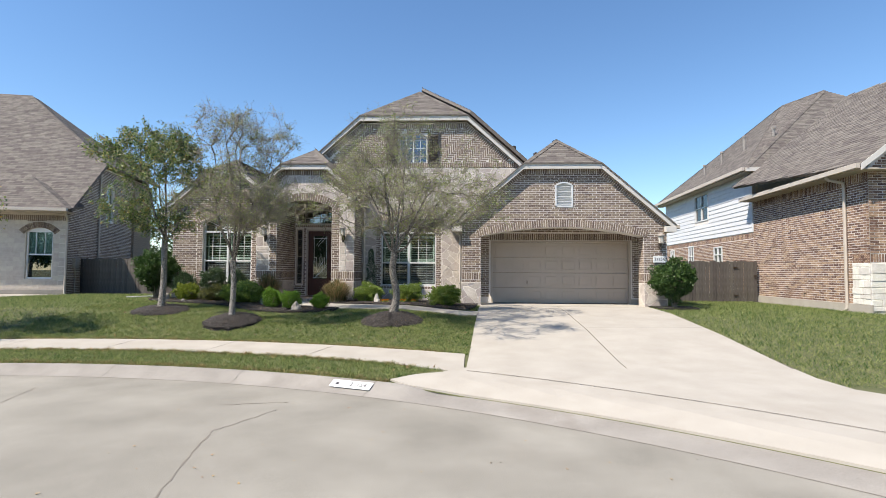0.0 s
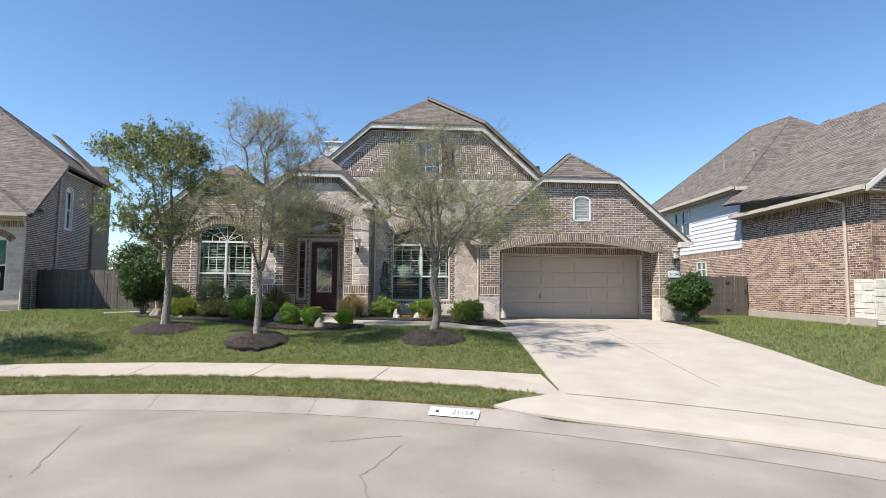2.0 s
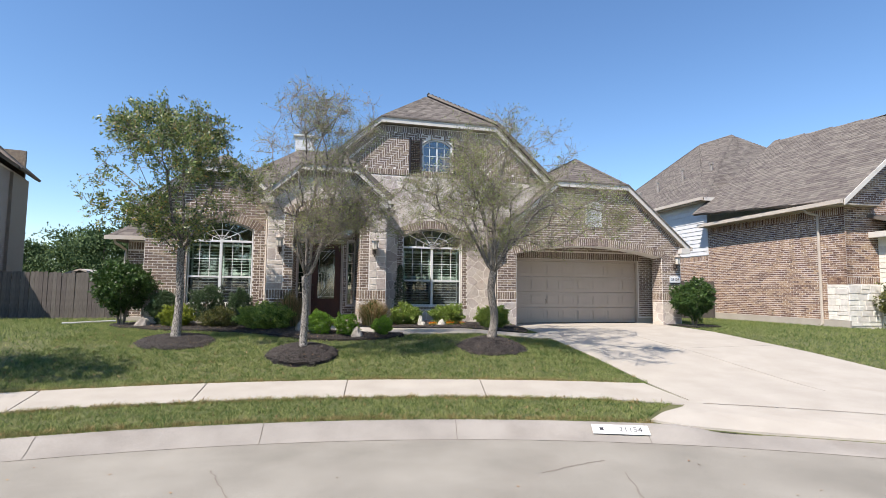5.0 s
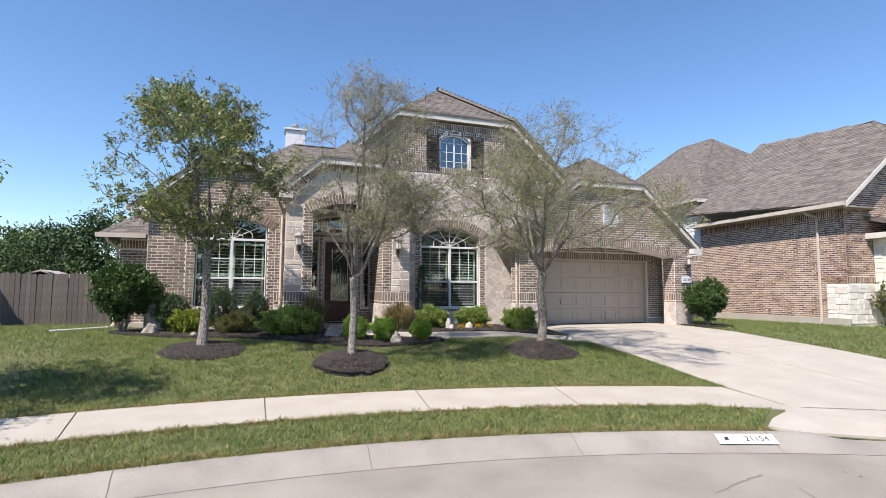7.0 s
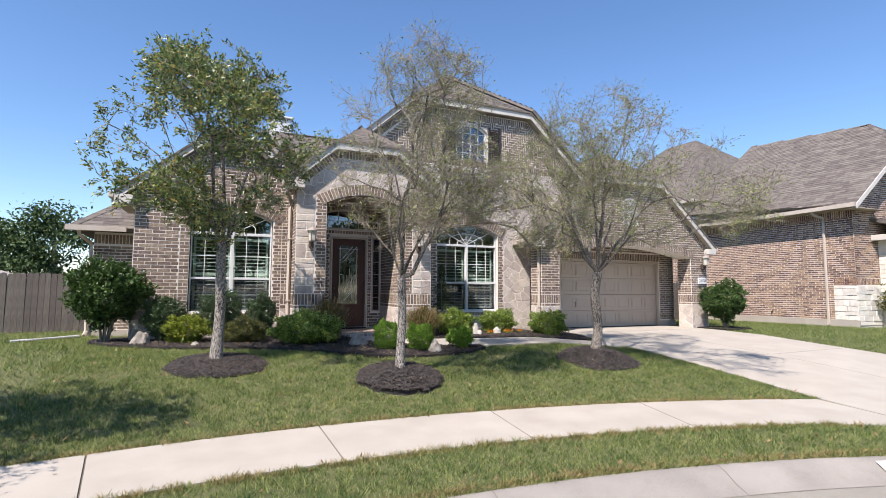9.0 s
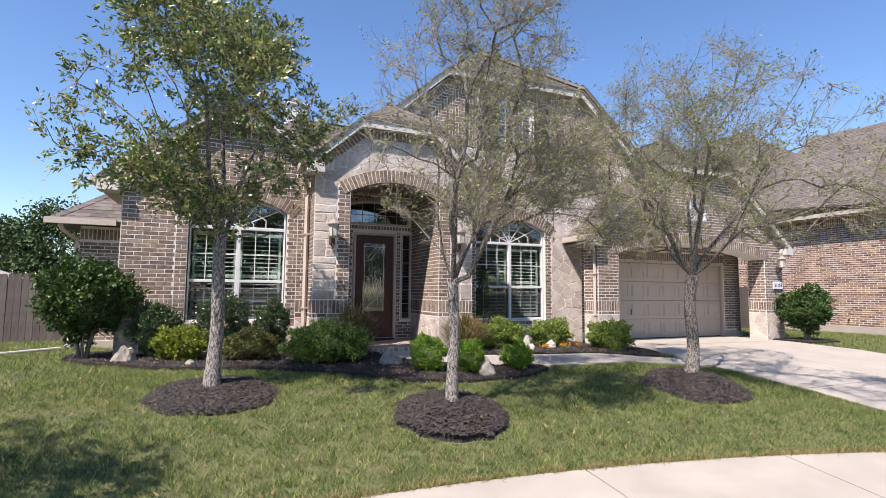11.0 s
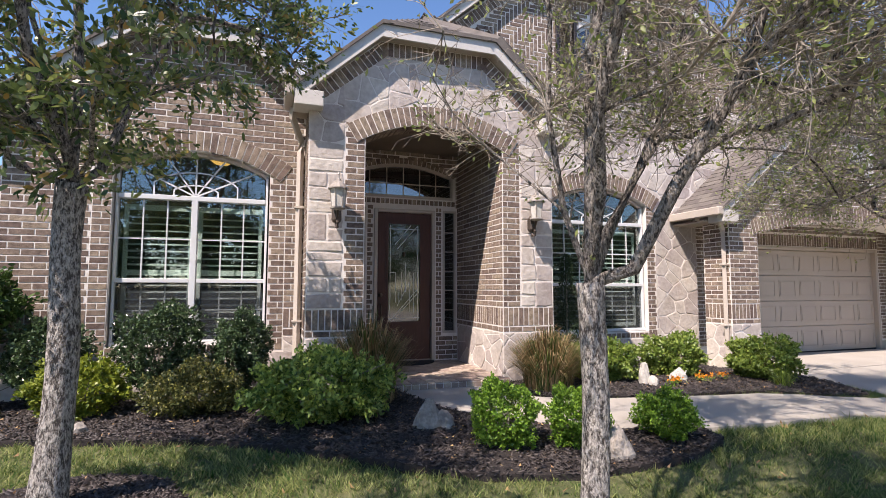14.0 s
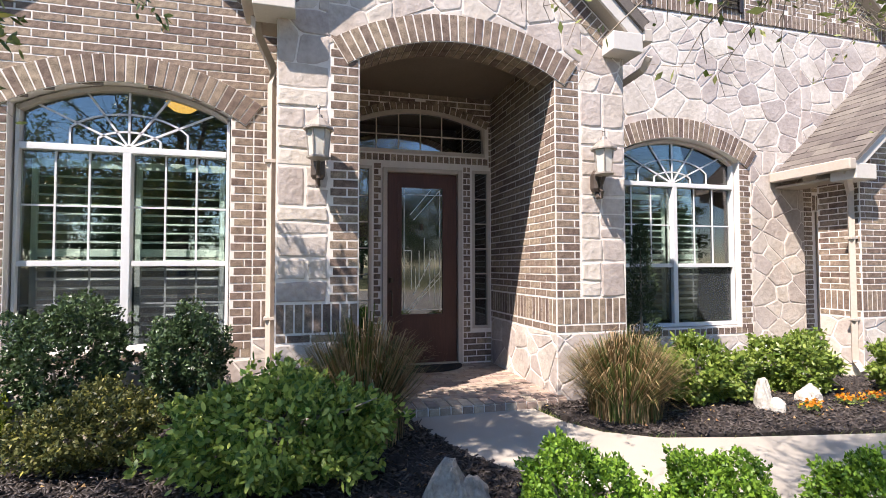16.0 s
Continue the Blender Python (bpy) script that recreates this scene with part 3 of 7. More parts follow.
# porch front with its two piers
f_por = front(YP)
porch_outer = [(-7.09, 0.3), (ARCH[0], 0.3)] + arc(*ARCH) + [(ARCH[1], 0.3), (-3.72, 0.3), (-3.72, 4.25), (-4.72, 5.13), (-6.2, 5.13), (-7.09, 4.40)]
wall_porch = wall("wall_porch", plate(f_por, porch_outer, (), 0.32), "stone porch front with a brick arch on two piers")
stones(wall_porch, f_por, ashlar(-7.09, -6.66, 1.66, 3.72, 21) + ashlar(-4.22, -3.72, 1.66, 3.72, 22), single=300)
crest = arc(-6.69, -4.20, 3.9, 4.32, 8)
stones(wall_porch, f_por, rubble([[(-7.09, 3.72), (-6.66, 3.72), (-6.66, 4.0), (-6.66, 4.72), (-7.09, 4.38)], [(-4.22, 3.72), (-3.72, 3.72), (-3.72, 4.25), (-4.22, 4.66)]], 0.29, 22), single=300)
stones(wall_porch, f_por, rubble([[a, b, (b[0], 4.92 if b[0] < -4.5 else 4.7), (a[0], 4.92 if a[0] < -4.5 else 4.85)] for a, b in ((crest[0], crest[2]), (crest[2], crest[4]), (crest[4], crest[6]), (crest[6], crest[8]))], 0.3, 23))
clad(wall_porch, f_por, lay(rect(-6.65, -6.40, 1.66, 4.03), length=0.25) + lay(rect(-4.49, -4.23, 1.66, 4.03), length=0.26), "jamb_brickwork")
mortar_band(wall_porch, f_por, *ARCH, 0.255, 0.10)
wedges(wall_porch, f_por, voussoirs(*ARCH, 0.255, over=0.10))
rake_course(wall_porch, f_por, [(-7.09, 4.36), (-6.2, 5.11), (-4.72, 5.11), (-3.72, 4.22)])
clad(wall_porch, f_por, soldiers(-7.09, -6.40, 1.40, 1.655) + soldiers(-4.49, -3.72, 1.40, 1.655) + lay(rect(-7.09, -6.4, 1.32, 1.395), height=0.075, length=0.2) + lay(rect(-4.49, -3.72, 1.32, 1.395), height=0.075, length=0.2))
stones(wall_porch, f_por, rubble([rect(-7.09, -6.40, 0.3, 1.31), rect(-4.49, -3.72, 0.3, 1.31)], 0.3, 24), single=100)


# porch sides, back and roof inside
def side_wall(name, x, y0, y1, z1, out, thick, label, brick_from=1.66, stone=True, z0=0.3, holes=()):
    """A wall along y whose face looks towards +x (out=1) or -x."""
    fr = Frame((x + out * 0.004, 0, 0), (0, out, 0), (0, 0, 1))
    a, b = (y0, y1) if out > 0 else (-y1, -y0)
    w = wall(name, plate(fr, rect(a, b, z0, z1), holes, thick), label)
    if "inside" in name:
        brick_parts(w, fr, lay(rect(a, b, brick_from, z1), holes), a, b, brick_from, z1)
    else:
        clad(w, fr, lay(rect(a, b, brick_from, z1), holes))
    if stone:
        clad(w, fr, soldiers(a, b, 1.40, 1.655) + lay(rect(a, b, 1.32, 1.395), height=0.075, length=0.2))
        stones(w, fr, rubble([rect(a, b, z0, 1.31)], 0.3, 31))
    return w


side_wall("wall_porch_right_inside", -4.49, YP + 0.001, YE, 4.5, -1, 0.30, "brick side wall inside the porch")
side_wall("wall_porch_left_inside", -6.40, YP + 0.001, YE, 4.5, 1, 0.30, "brick side wall inside the porch")
side_wall("wall_porch_right_outside", -3.72, YP + 0.001, YS, 4.25, 1, 0.30, "stone and brick side of the porch pier")
side_wall("wall_porch_left_outside", -7.09, YP + 0.001, YW, 4.4, -1, 0.25, "stone and brick side of the porch pier")
f_ent = front(YE)
TRANS = opening(-6.30, -4.58, 3.40, 3.78, 3.97)
ENTRY = [rect(-5.925, -4.895, 0.72, 3.21), rect(-6.31, -6.06, 1.17, 3.22), rect(-4.755, -4.51, 1.17, 3.22)]
wall_entry = wall("wall_entry", plate(f_ent, rect(-6.40, -4.49, 0.3, 4.6), [TRANS, *ENTRY], 0.16), "brick wall round the entrance door")
clad(wall_entry, f_ent, lay(rect(-6.40, -4.49, 0.74, 4.46), [opening(-6.36, -4.53, 3.28, 3.80, 4.07), rect(-5.94, -4.88, 0.5, 3.28), rect(-6.34, -6.04, 1.12, 3.28), rect(-4.775, -4.50, 1.12, 3.28)]))
clad(wall_entry, f_ent, soldiers(-6.36, -4.53, 3.29, 3.385, 0.075))
wedges(wall_entry, f_ent, voussoirs(-6.30, -4.58, 3.78, 3.97, 0.10, over=0.03), proud=0.016)
cxa, ra = (ARCH[0] + ARCH[1]) / 2, None
span, rise = (ARCH[1] - ARCH[0]) / 2, ARCH[3] - ARCH[2]
ra = (span * span + rise * rise) / (2 * rise)
half_a = math.asin(span / ra)
under = bmesh.new()
count = round(2 * half_a * ra / 0.0765)
for i in range(count):
    t0, t1 = -half_a + 2 * half_a * i / count + 0.005 / ra, -half_a + 2 * half_a * (i + 1) / count - 0.005 / ra
    for ya, yb in ((YP - 0.005, YP + 0.155), (YP + 0.167, YP + 0.325)):
        vs = [under.verts.new((cxa + q * math.sin(t), y, ARCH[3] - ra + q * math.cos(t))) for q in (ra - 0.008, ra + 0.01) for t, y in ((t0, ya), (t1, ya), (t1, yb), (t0, yb))]
        for f in ((0, 1, 2, 3), (0, 4, 5, 1), (1, 5, 6, 2), (2, 6, 7, 3), (3, 7, 4, 0)):
            under.faces.new([vs[k] for k in f])
bmesh.ops.recalc_face_normals(under, faces=under.faces[:])
tagged(part("brick_arch", under, BRICK, wall_porch), kind="stuff")
setting(part("ceiling_porch", box((-6.398, YP + 0.322, 4.17), (-4.492, YE - 0.002, 4.23)), PORCH_PAINT), "brown painted porch ceiling", "ceiling")
porch_floor = setting(part("floor_porch", box((-6.62, YP + 0.02, 0.3), (-4.25, YE + 0.1, 0.715)), MORTAR), "brick-paved porch floor", "porch floor")
f_paved = Frame((0, 0, 0.716), (1, 0, 0), (0, 1, 0))
for q in lay(rect(-6.40, -4.49, YP + 0.13, YE), length=0.2, height=0.1, joint=0.009):
    part_mesh("brick", slabs(f_paved, [q], 0.012, rng, "brick"), PAVER, porch_floor)
for q in soldiers(-6.42, -4.44, YP - 0.10, YP + 0.12, 0.105):
    part_mesh("brick", slabs(f_paved, [q], 0.014, rng, "brick"), PAVER, porch_floor)
f_step = Frame((0, YP - 0.092, 0), (1, 0, 0), (0, 0, 1))
for q in soldiers(-6.42, -4.44, 0.60, 0.715, 0.105):
    part_mesh("brick", slabs(f_step, [q], 0.014, rng, "brick"), PAVER, porch_floor)
setting(part("porch_step", box((-6.40, YP - 0.09, 0.35), (-4.46, YP + 0.03, 0.716)), MORTAR), "brick step before the porch", "step")

# stone front with the second window and the gable above
f_st = front(YS)
gable = [(-3.72, 0.3), (0.12, 0.3), (0.12, 3.5), (2.6, 3.5), (2.6, 4.95), (0.05, 7.08), (-3.80, 7.08), (-5.9, 5.3), (-5.9, 4.2), (-3.72, 4.2)]
wall_front = wall("wall_front", plate(f_st, gable, [WIN2, DORM], 0.22), "cream stone front wall with a brick gable above")
stones(wall_front, f_st, rubble([rect(-3.72, -3.20, 0.3, 3.6), rect(-0.83, 0.12, 0.3, 3.6), rect(-3.20, -0.83, 0.3, 1.03),
                                 [(-3.72, 3.6), (-3.2, 3.6), (-2.6, 3.85), (-2.02, 3.93), (-1.44, 3.85), (-0.83, 3.6), (0.12, 3.6), (0.12, 5.38), (-3.72, 5.38)],
                                 rect(0.12, 2.3, 3.5, 5.38), rect(-5.6, -3.72, 4.3, 5.38)], 0.29, 41), 0.007, single=300)
clad(wall_front, f_st, [r for x0 in (-3.20, -1.02) for r in lay(rect(x0, x0 + 0.19, 1.1, 3.50), length=0.19)], "jamb_brickwork")
mortar_band(wall_front, f_st, -3.02, -1.02, 3.42, 3.69, 0.27, 0.14, 0.018)
wedges(wall_front, f_st, voussoirs(-3.02, -1.02, 3.42, 3.69, 0.27, over=0.14), proud=0.022)
clad(wall_front, f_st, soldiers(-3.20, -0.83, 1.04, 1.135, 0.1), "sill_brickwork")
clad(wall_front, f_st, soldiers(-5.6, 2.1, 5.40, 5.47, 0.2) + soldiers(-5.6, 2.1, 5.48, 5.56, 0.2))


def herringbone(poly, holes, brick=(0.254, 0.0765), joint=0.0135):
    """Bricks laid zigzag on the diagonal grid, those whose middle lies in the polygon."""
    L, W = brick
    out, n = [], 70
    inside = lambda u, v, p: sum(1 for a, b in spans(p, v) if a <= u <= b) > 0
    us, vs = [p[0] for p in poly], [p[1] for p in poly]
    step = W
    for i in range(int((max(us) - min(us)) / step) + 8):
        for j in range(int((max(vs) - min(vs)) / step) + 8):
            k = (i - j) % 6
            u, v = min(us) + i * step - 0.2, min(vs) + j * step - 0.2
            if k == 0:
                r = (u, u + 3 * step, v, v + step)
            elif k == 5:
                r = (u, u + step, v, v + 3 * step)
            else:
                continue
            c = ((r[0] + r[1]) / 2, (r[2] + r[3]) / 2)
            if inside(*c, poly) and not any(inside(*c, h) for h in holes):
                out.append((r[0] + joint / 2, r[1] - joint / 2, r[2] + joint / 2, r[3] - joint / 2))
    return out


top_gable = [(-5.0, 5.58), (1.75, 5.58), (0.05, 6.92), (-3.75, 6.92)]
clad(wall_front, f_st, herringbone(top_gable, [opening(-2.46, -1.32, 5.5, 6.54, 6.78)]))
rake_course(wall_front, f_st, [(-5.4, 5.62), (1.9, 5.62)])
rake_course(wall_front, f_st, [(-5.1, 5.94), (-3.80, 7.06), (0.05, 7.06), (1.6, 5.76)])

# garage front
f_gar = front(YG)
gar = [(-0.08, 0.3), (GARCH[0], 0.3)] + arc(*GARCH) + [(GARCH[1], 0.3), (6.75, 0.3), (6.75, 3.42), (4.6, 5.22), (1.96, 5.22), (-0.04, 3.5), (-0.08, 3.3)]
VENT = opening(3.06, 3.66, 3.88, 4.62, 4.74, 10)
wall_garage = wall("wall_garage", plate(f_gar, gar, [VENT], 0.55), "tan brick garage front with a wide flat arch")
clad(wall_garage, f_gar, lay([(-0.08, 1.66), (6.75, 1.66), (6.75, 3.42), (4.55, 5.2), (2.0, 5.2), (-0.04, 3.5), (-0.08, 3.3)],
                             [[(0.56, 0), (6.0, 0), (6.0, 2.9)] + arc(0.40, 6.16, 2.94, 3.40)[::-1] + [(0.56, 2.9)], opening(2.97, 3.75, 3.79, 4.66, 4.80)]))
mortar_band(wall_garage, f_gar, *GARCH, 0.25, 0.10)
wedges(wall_garage, f_gar, voussoirs(*GARCH, 0.25, over=0.10))
rake_course(wall_garage, f_gar, [(-0.04, 3.50), (1.96, 5.2), (4.6, 5.2), (6.75, 3.40)])
wedges(wall_garage, f_gar, voussoirs(3.06, 3.66, 4.62, 4.74, 0.1, width=0.07))
clad(wall_garage, f_gar, soldiers(2.97, 3.75, 3.79, 3.87, 0.08) + lay(rect(2.96, 3.06, 3.87, 4.66), length=0.1) + lay(rect(3.66, 3.76, 3.87, 4.66), length=0.1))
clad(wall_garage, f_gar, soldiers(-0.08, 0.56, 1.40, 1.655) + soldiers(6.0, 6.75, 1.40, 1.655) + lay(rect(-0.08, 0.56, 1.32, 1.395), height=0.075, length=0.2) + lay(rect(6.0, 6.75, 1.32, 1.395), height=0.075, length=0.2))
stones(wall_garage, f_gar, rubble([rect(-0.08, 0.56, 0.3, 1.31), rect(6.0, 6.75, 0.3, 1.31)], 0.3, 51))
for nm, x, out in (("wall_pillar_left", -0.08, -1), ("wall_pillar_inner_left", 0.56, 1), ("wall_pillar_inner_right", 6.0, -1), ("wall_pillar_right", 6.75, 1)):
    side_wall(nm, x, YG + 0.002, YG + 0.55, 2.9 if "inner" in nm else 3.4, out, 0.04, "brick side of the garage pillar")
setting(part("ceiling_garage_recess", box((-0.06, YG + 0.5, 3.32), (6.75, YD, 3.38)), SOFFIT), "tan soffit over the garage recess", "ceiling")
f_gd = front(YD)
GDOOR = rect(0.955, 5.995, 0.3, 2.83)
wall_gd = wall("wall_garage_door", plate(f_gd, rect(0.02, 6.75, 0.3, 3.4), [GDOOR], 0.25), "brick wall round the garage door")
clad(wall_gd, f_gd, lay(rect(0.02, 6.75, 0.76, 3.32), [rect(0.9, 6.05, 0, 3.10)]))
clad(wall_gd, f_gd, soldiers(0.9, 6.05, 2.84, 3.095))
setting(part("trim_garage_footing", box((5.99, YD - 0.03, 0.4), (6.78, YD + 0.05, 0.72)), CONCRETE), "concrete footing beside the garage door", "footing")

# left wing, sides and back
f_wing = front(19.9)
wall_wing = wall("wall_wing", plate(f_wing, rect(-11.5, -10.38, 0.3, 3.15), (), 0.25), "tan brick wall of the set-back wing")
clad(wall_wing, f_wing, lay(rect(-11.5, -10.38, 0.75, 2.85)) + soldiers(-11.5, -10.38, 2.86, 3.1))
setting(part("trim_wing_footing", box((-11.54, 19.86, 0.3), (-10.38, 19.9, 0.74)), CONCRETE), "concrete footing of the wing", "footing")
side_wall("wall_bay_left", -10.38, YW + 0.001, 19.9, 3.9, -1, 0.2, "brick side of the window bay")
side_wall("wall_wing_left", -11.5, 20.16, 31.0, 3.15, -1, 0.2, "brick side wall of the wing", stone=False, brick_from=0.75)
side_wall("wall_garage_right", 6.75, YD, 31.0, 3.4, 1, 0.2, "brick side wall of the garage", stone=False, brick_from=0.75)
wall("wall_back", box((-11.5, 30.9, 0.3), (6.75, 31.1, 3.4)), "plain back wall of the house", BRICK)

# ---- roofs ----
PITCH = 0.86


def roof_face(name, pts, parent, seed=0, deep=0.10, rows=True):
    """One slope: a slab from three or more points of a plane, with its shingles laid on it."""
    p = [Vector(q) for q in pts]
    n = (p[1] - p[0]).cross(p[2] - p[0]).normalized()
    if n.z < 0:
        p, n = p[::-1], -n
    flat = Vector((0, 0, 1)).cross(n).normalized()
    fr = Frame(p[0], flat, n.cross(flat))
    loop = [((q - fr.o).dot(fr.u), (q - fr.o).dot(fr.v)) for q in p]
    base = part(name, plate(fr, loop, (), deep, -0.014), ROOF, parent)
    if rows:
        r = random.Random(seed)
        rects = [(a - 0.004, b + 0.004, c - 0.01, d) for a, b, c, d in lay(loop, (), 0.32, 0.145, 0.006, rng=r)]
        verts, faces = [], []
        for a, b, c, d in rects:
            i, t = len(verts), r.choice((0.005, 0.007, 0.010))
            verts += [fr.at(a, c, -0.012), fr.at(b, c, -0.012), fr.at(a, c, t), fr.at(b, c, t), fr.at(b, d, 0.001), fr.at(a, d, 0.001), fr.at(b, d, -0.012), fr.at(a, d, -0.012)]
            faces += [(i, i + 1, i + 3, i + 2), (i + 2, i + 3, i + 4, i + 5), (i, i + 2, i + 5, i + 7), (i + 1, i + 6, i + 4, i + 3)]
        tagged(part_mesh("shingles", mesh("shingles", verts, faces), ROOF, base), kind="stuff")
    return base


def board(name, a, b, parent, tall=0.19, thick=0.03, material=None, toward=(0, -1, 0)):
    """A fascia board from a to b, its top edge on that line."""
    a, b, t = Vector(a), Vector(b), Vector(toward) * thick
    d = Vector((0, 0, -tall))
    vs = [a, b, b + d, a + d]
    vs += [v + t for v in vs]
    return part_mesh(name, mesh(name, vs, [(3, 2, 1, 0), (4, 5, 6, 7), (0, 1, 5, 4), (1, 2, 6, 5), (2, 3, 7, 6), (3, 0, 4, 7)]), material or FASCIA, parent)


def ridge_cap(a, b, parent):
    """Folded cap shingles along a hip or ridge."""
    a, b = Vector(a), Vector(b)
    d = (b - a).normalized()
    side = d.cross(Vector((0, 0, 1))).normalized() * 0.13
    up = side.cross(d).normalized()
    if up.z < 0:
        up = -up
    n = max(1, int((b - a).length / 0.2))
    vs, fs = [], []
    for i in range(n):
        p, q = a + d * (i * 0.2), a + d * min((b - a).length, i * 0.2 + 0.24)
        k = len(vs)
        vs += [p - side - up * 0.035, p + up * 0.022, p + side - up * 0.035, q + side - up * 0.05, q + up * 0.02, q - side - up * 0.05]
        fs += [(k, k + 1, k + 4, k + 5), (k + 1, k + 2, k + 3, k + 4)]
    tagged(part_mesh("ridge_cap", mesh("ridge_cap", vs, fs), ROOF, parent), kind="stuff")


def gable_roof(name, label, cx, left, right, z_l, z_r, half, z_clip, y0, hip, y1, pitch=PITCH, ends=(0, 0)):
    """A roof with its ridge along y and a clipped front gable. left and right: where the slopes end."""
    roof = setting(group(name, label, "roof"), label, "roof")
    zr = z_clip + half * pitch
    A, B, P = (cx - half, y0, z_clip), (cx + half, y0, z_clip), (cx, y0 + hip, zr)
    L0, R0 = (left, y0, z_l), (right, y0, z_r)
    roof_face("roof_slope", [L0, A, P, (cx, y1, zr), (left, y1, z_l)], roof, 1)
    roof_face("roof_slope", [R0, B, P, (cx, y1, zr), (right, y1, z_r)], roof, 2)
    roof_face("roof_slope", [A, B, P], roof, 3)
    for a, b in ((L0, A), (A, B), (B, R0)):
        board("fascia", Vector(a) + Vector((0, 0.02, 0.0)), Vector(b) + Vector((0, 0.02, 0.0)), roof)
        board("shingle_mould", Vector(a) + Vector((0, -0.012, 0.02)), Vector(b) + Vector((0, -0.012, 0.02)), roof, 0.05, 0.03, ROOF)
        # soffit from the fascia back to the wall
        d = Vector((0, 0, -0.17))
        a2, b2 = Vector(a) + d, Vector(b) + d
        part_mesh("soffit", mesh("soffit", [a2, b2, b2 + Vector((0, 0.5, 0)), a2 + Vector((0, 0.5, 0))], [(0, 1, 2, 3)]), SOFFIT, roof)
    for a, b in ((A, P), (B, P), (P, (cx, y1, zr))):
        ridge_cap(a, b, roof)
    # boxed returns at the foot of the gable, with the gutter and soffit along the eave
    for x, z, d, deep in ((left, z_l, 1, ends[0]), (right, z_r, -1, ends[1])):
        if deep:
            part("eave_return", box((min(x, x + d * 0.34), y0 - 0.02, z - 0.24), (max(x, x + d * 0.34), y0 + 0.30, z - 0.05), 0.008), FASCIA, roof)
            part("gutter", box((min(x, x - d * 0.11), y0 - 0.03, z - 0.13), (max(x, x - d * 0.11), y0 + deep, z + 0.005), 0.012), GUTTER, roof)
            part("eave_soffit", box((min(x, x + d * 0.42), y0 + 0.31, z - 0.21), (max(x, x + d * 0.42), y0 + deep, z - 0.18)), SOFFIT, roof)
    return roof


roof_gar = gable_roof("roof_garage", "brown shingle roof over the garage with a clipped gable", 3.29, -0.42, 7.0, 3.27, 3.27, 1.30, 5.34, 17.19, 1.25, 26.0, ends=(1.08, 1.5))
roof_main = gable_roof("roof_main", "brown shingle main roof with a clipped front gable", -1.87, -7.0, 3.6, 4.44, 4.14, 1.95, 7.30, 18.11, 2.3, 27.0)
roof_por = gable_roof("roof_porch", "brown shingle roof over the porch with a clipped gable", -5.45, -7.28, -3.62, 4.33, 4.33, 0.78, 5.28, 16.88, 1.0, 22.0, ends=(0.62, 1.36))
roof_bay = gable_roof("roof_bay", "brown shingle roof over the window bay", -8.47, -10.75, -6.95, 3.79, 4.46, 0.62, 5.20, 17.48, 0.9, 24.0, ends=(1.9, 0))
roof_rear = setting(group("roof_rear", "brown shingle hip roof over the rear of the house", "roof"), "brown shingle hip roof over the rear of the house", "roof")
E1, E2, E3, E4 = (-11.95, 19.4, 3.22), (7.1, 19.4, 3.22), (7.1, 31.5, 3.22), (-11.95, 31.5, 3.22)
M1, M2 = (-6.6, 25.4, 7.9), (1.7, 25.4, 7.9)
roof_face("roof_slope", [E1, E2, M2, M1], roof_rear, 4)
roof_face("roof_slope", [E2, E3, M2], roof_rear, 5)
roof_face("roof_slope", [E3, E4, M1, M2], roof_rear, 6, rows=False)
roof_face("roof_slope", [E4, E1, M1], roof_rear, 7)
for a, b in ((E1, M1), (E2, M2), (M1, M2)):
    ridge_cap(a, b, roof_rear)
board("gutter", (-11.97, 19.36, 3.24), (-10.75, 19.36, 3.24), roof_rear, 0.12, 0.10, GUTTER)


# ---- windows and doors ----
def bar(bm, p, q, y, w=0.018, d=0.02):
    """A straight glazing bar from p to q in the plane of a window."""
    (x0, z0), (x1, z1) = p, q
    L, a = math.hypot(x1 - x0, z1 - z0), math.atan2(z1 - z0, x1 - x0)
    box_into(bm, (-L / 2, -d / 2, -w / 2), (L / 2, d / 2, w / 2), 0, Matrix.Translation(((x0 + x1) / 2, y, (z0 + z1) / 2)) @ Matrix.Rotation(-a, 4, "Y"))


def band(points, y0, y1, w):
    """A curved strip along points in a wall's plane."""
    bm = bmesh.new()
    ins = [Vector((x, 0, z)) for x, z in points]
    ring = []
    for i, p in enumerate(ins):
        d = (ins[min(i + 1, len(ins) - 1)] - ins[max(i - 1, 0)]).normalized()
        n = Vector((-d.z, 0, d.x))
        ring.append([bm.verts.new((q.x, y, q.z)) for q, y in ((p, y0), (p - n * w, y0), (p - n * w, y1), (p, y1))])
    for a, b in zip(ring, ring[1:]):
        for k in range(4):
            bm.faces.new((a[k], a[(k + 1) % 4], b[(k + 1) % 4], b[k]))
    bm.faces.new(ring[0])
    bm.faces.new(ring[-1][::-1])
    bmesh.ops.recalc_face_normals(bm, faces=bm.faces[:])
    return bm


def pane(name, loop, y, material, parent):
    ob = part(name, plate(front(y), loop, (), 0.005), material, parent)
    ob.visible_shadow = False
    return ob


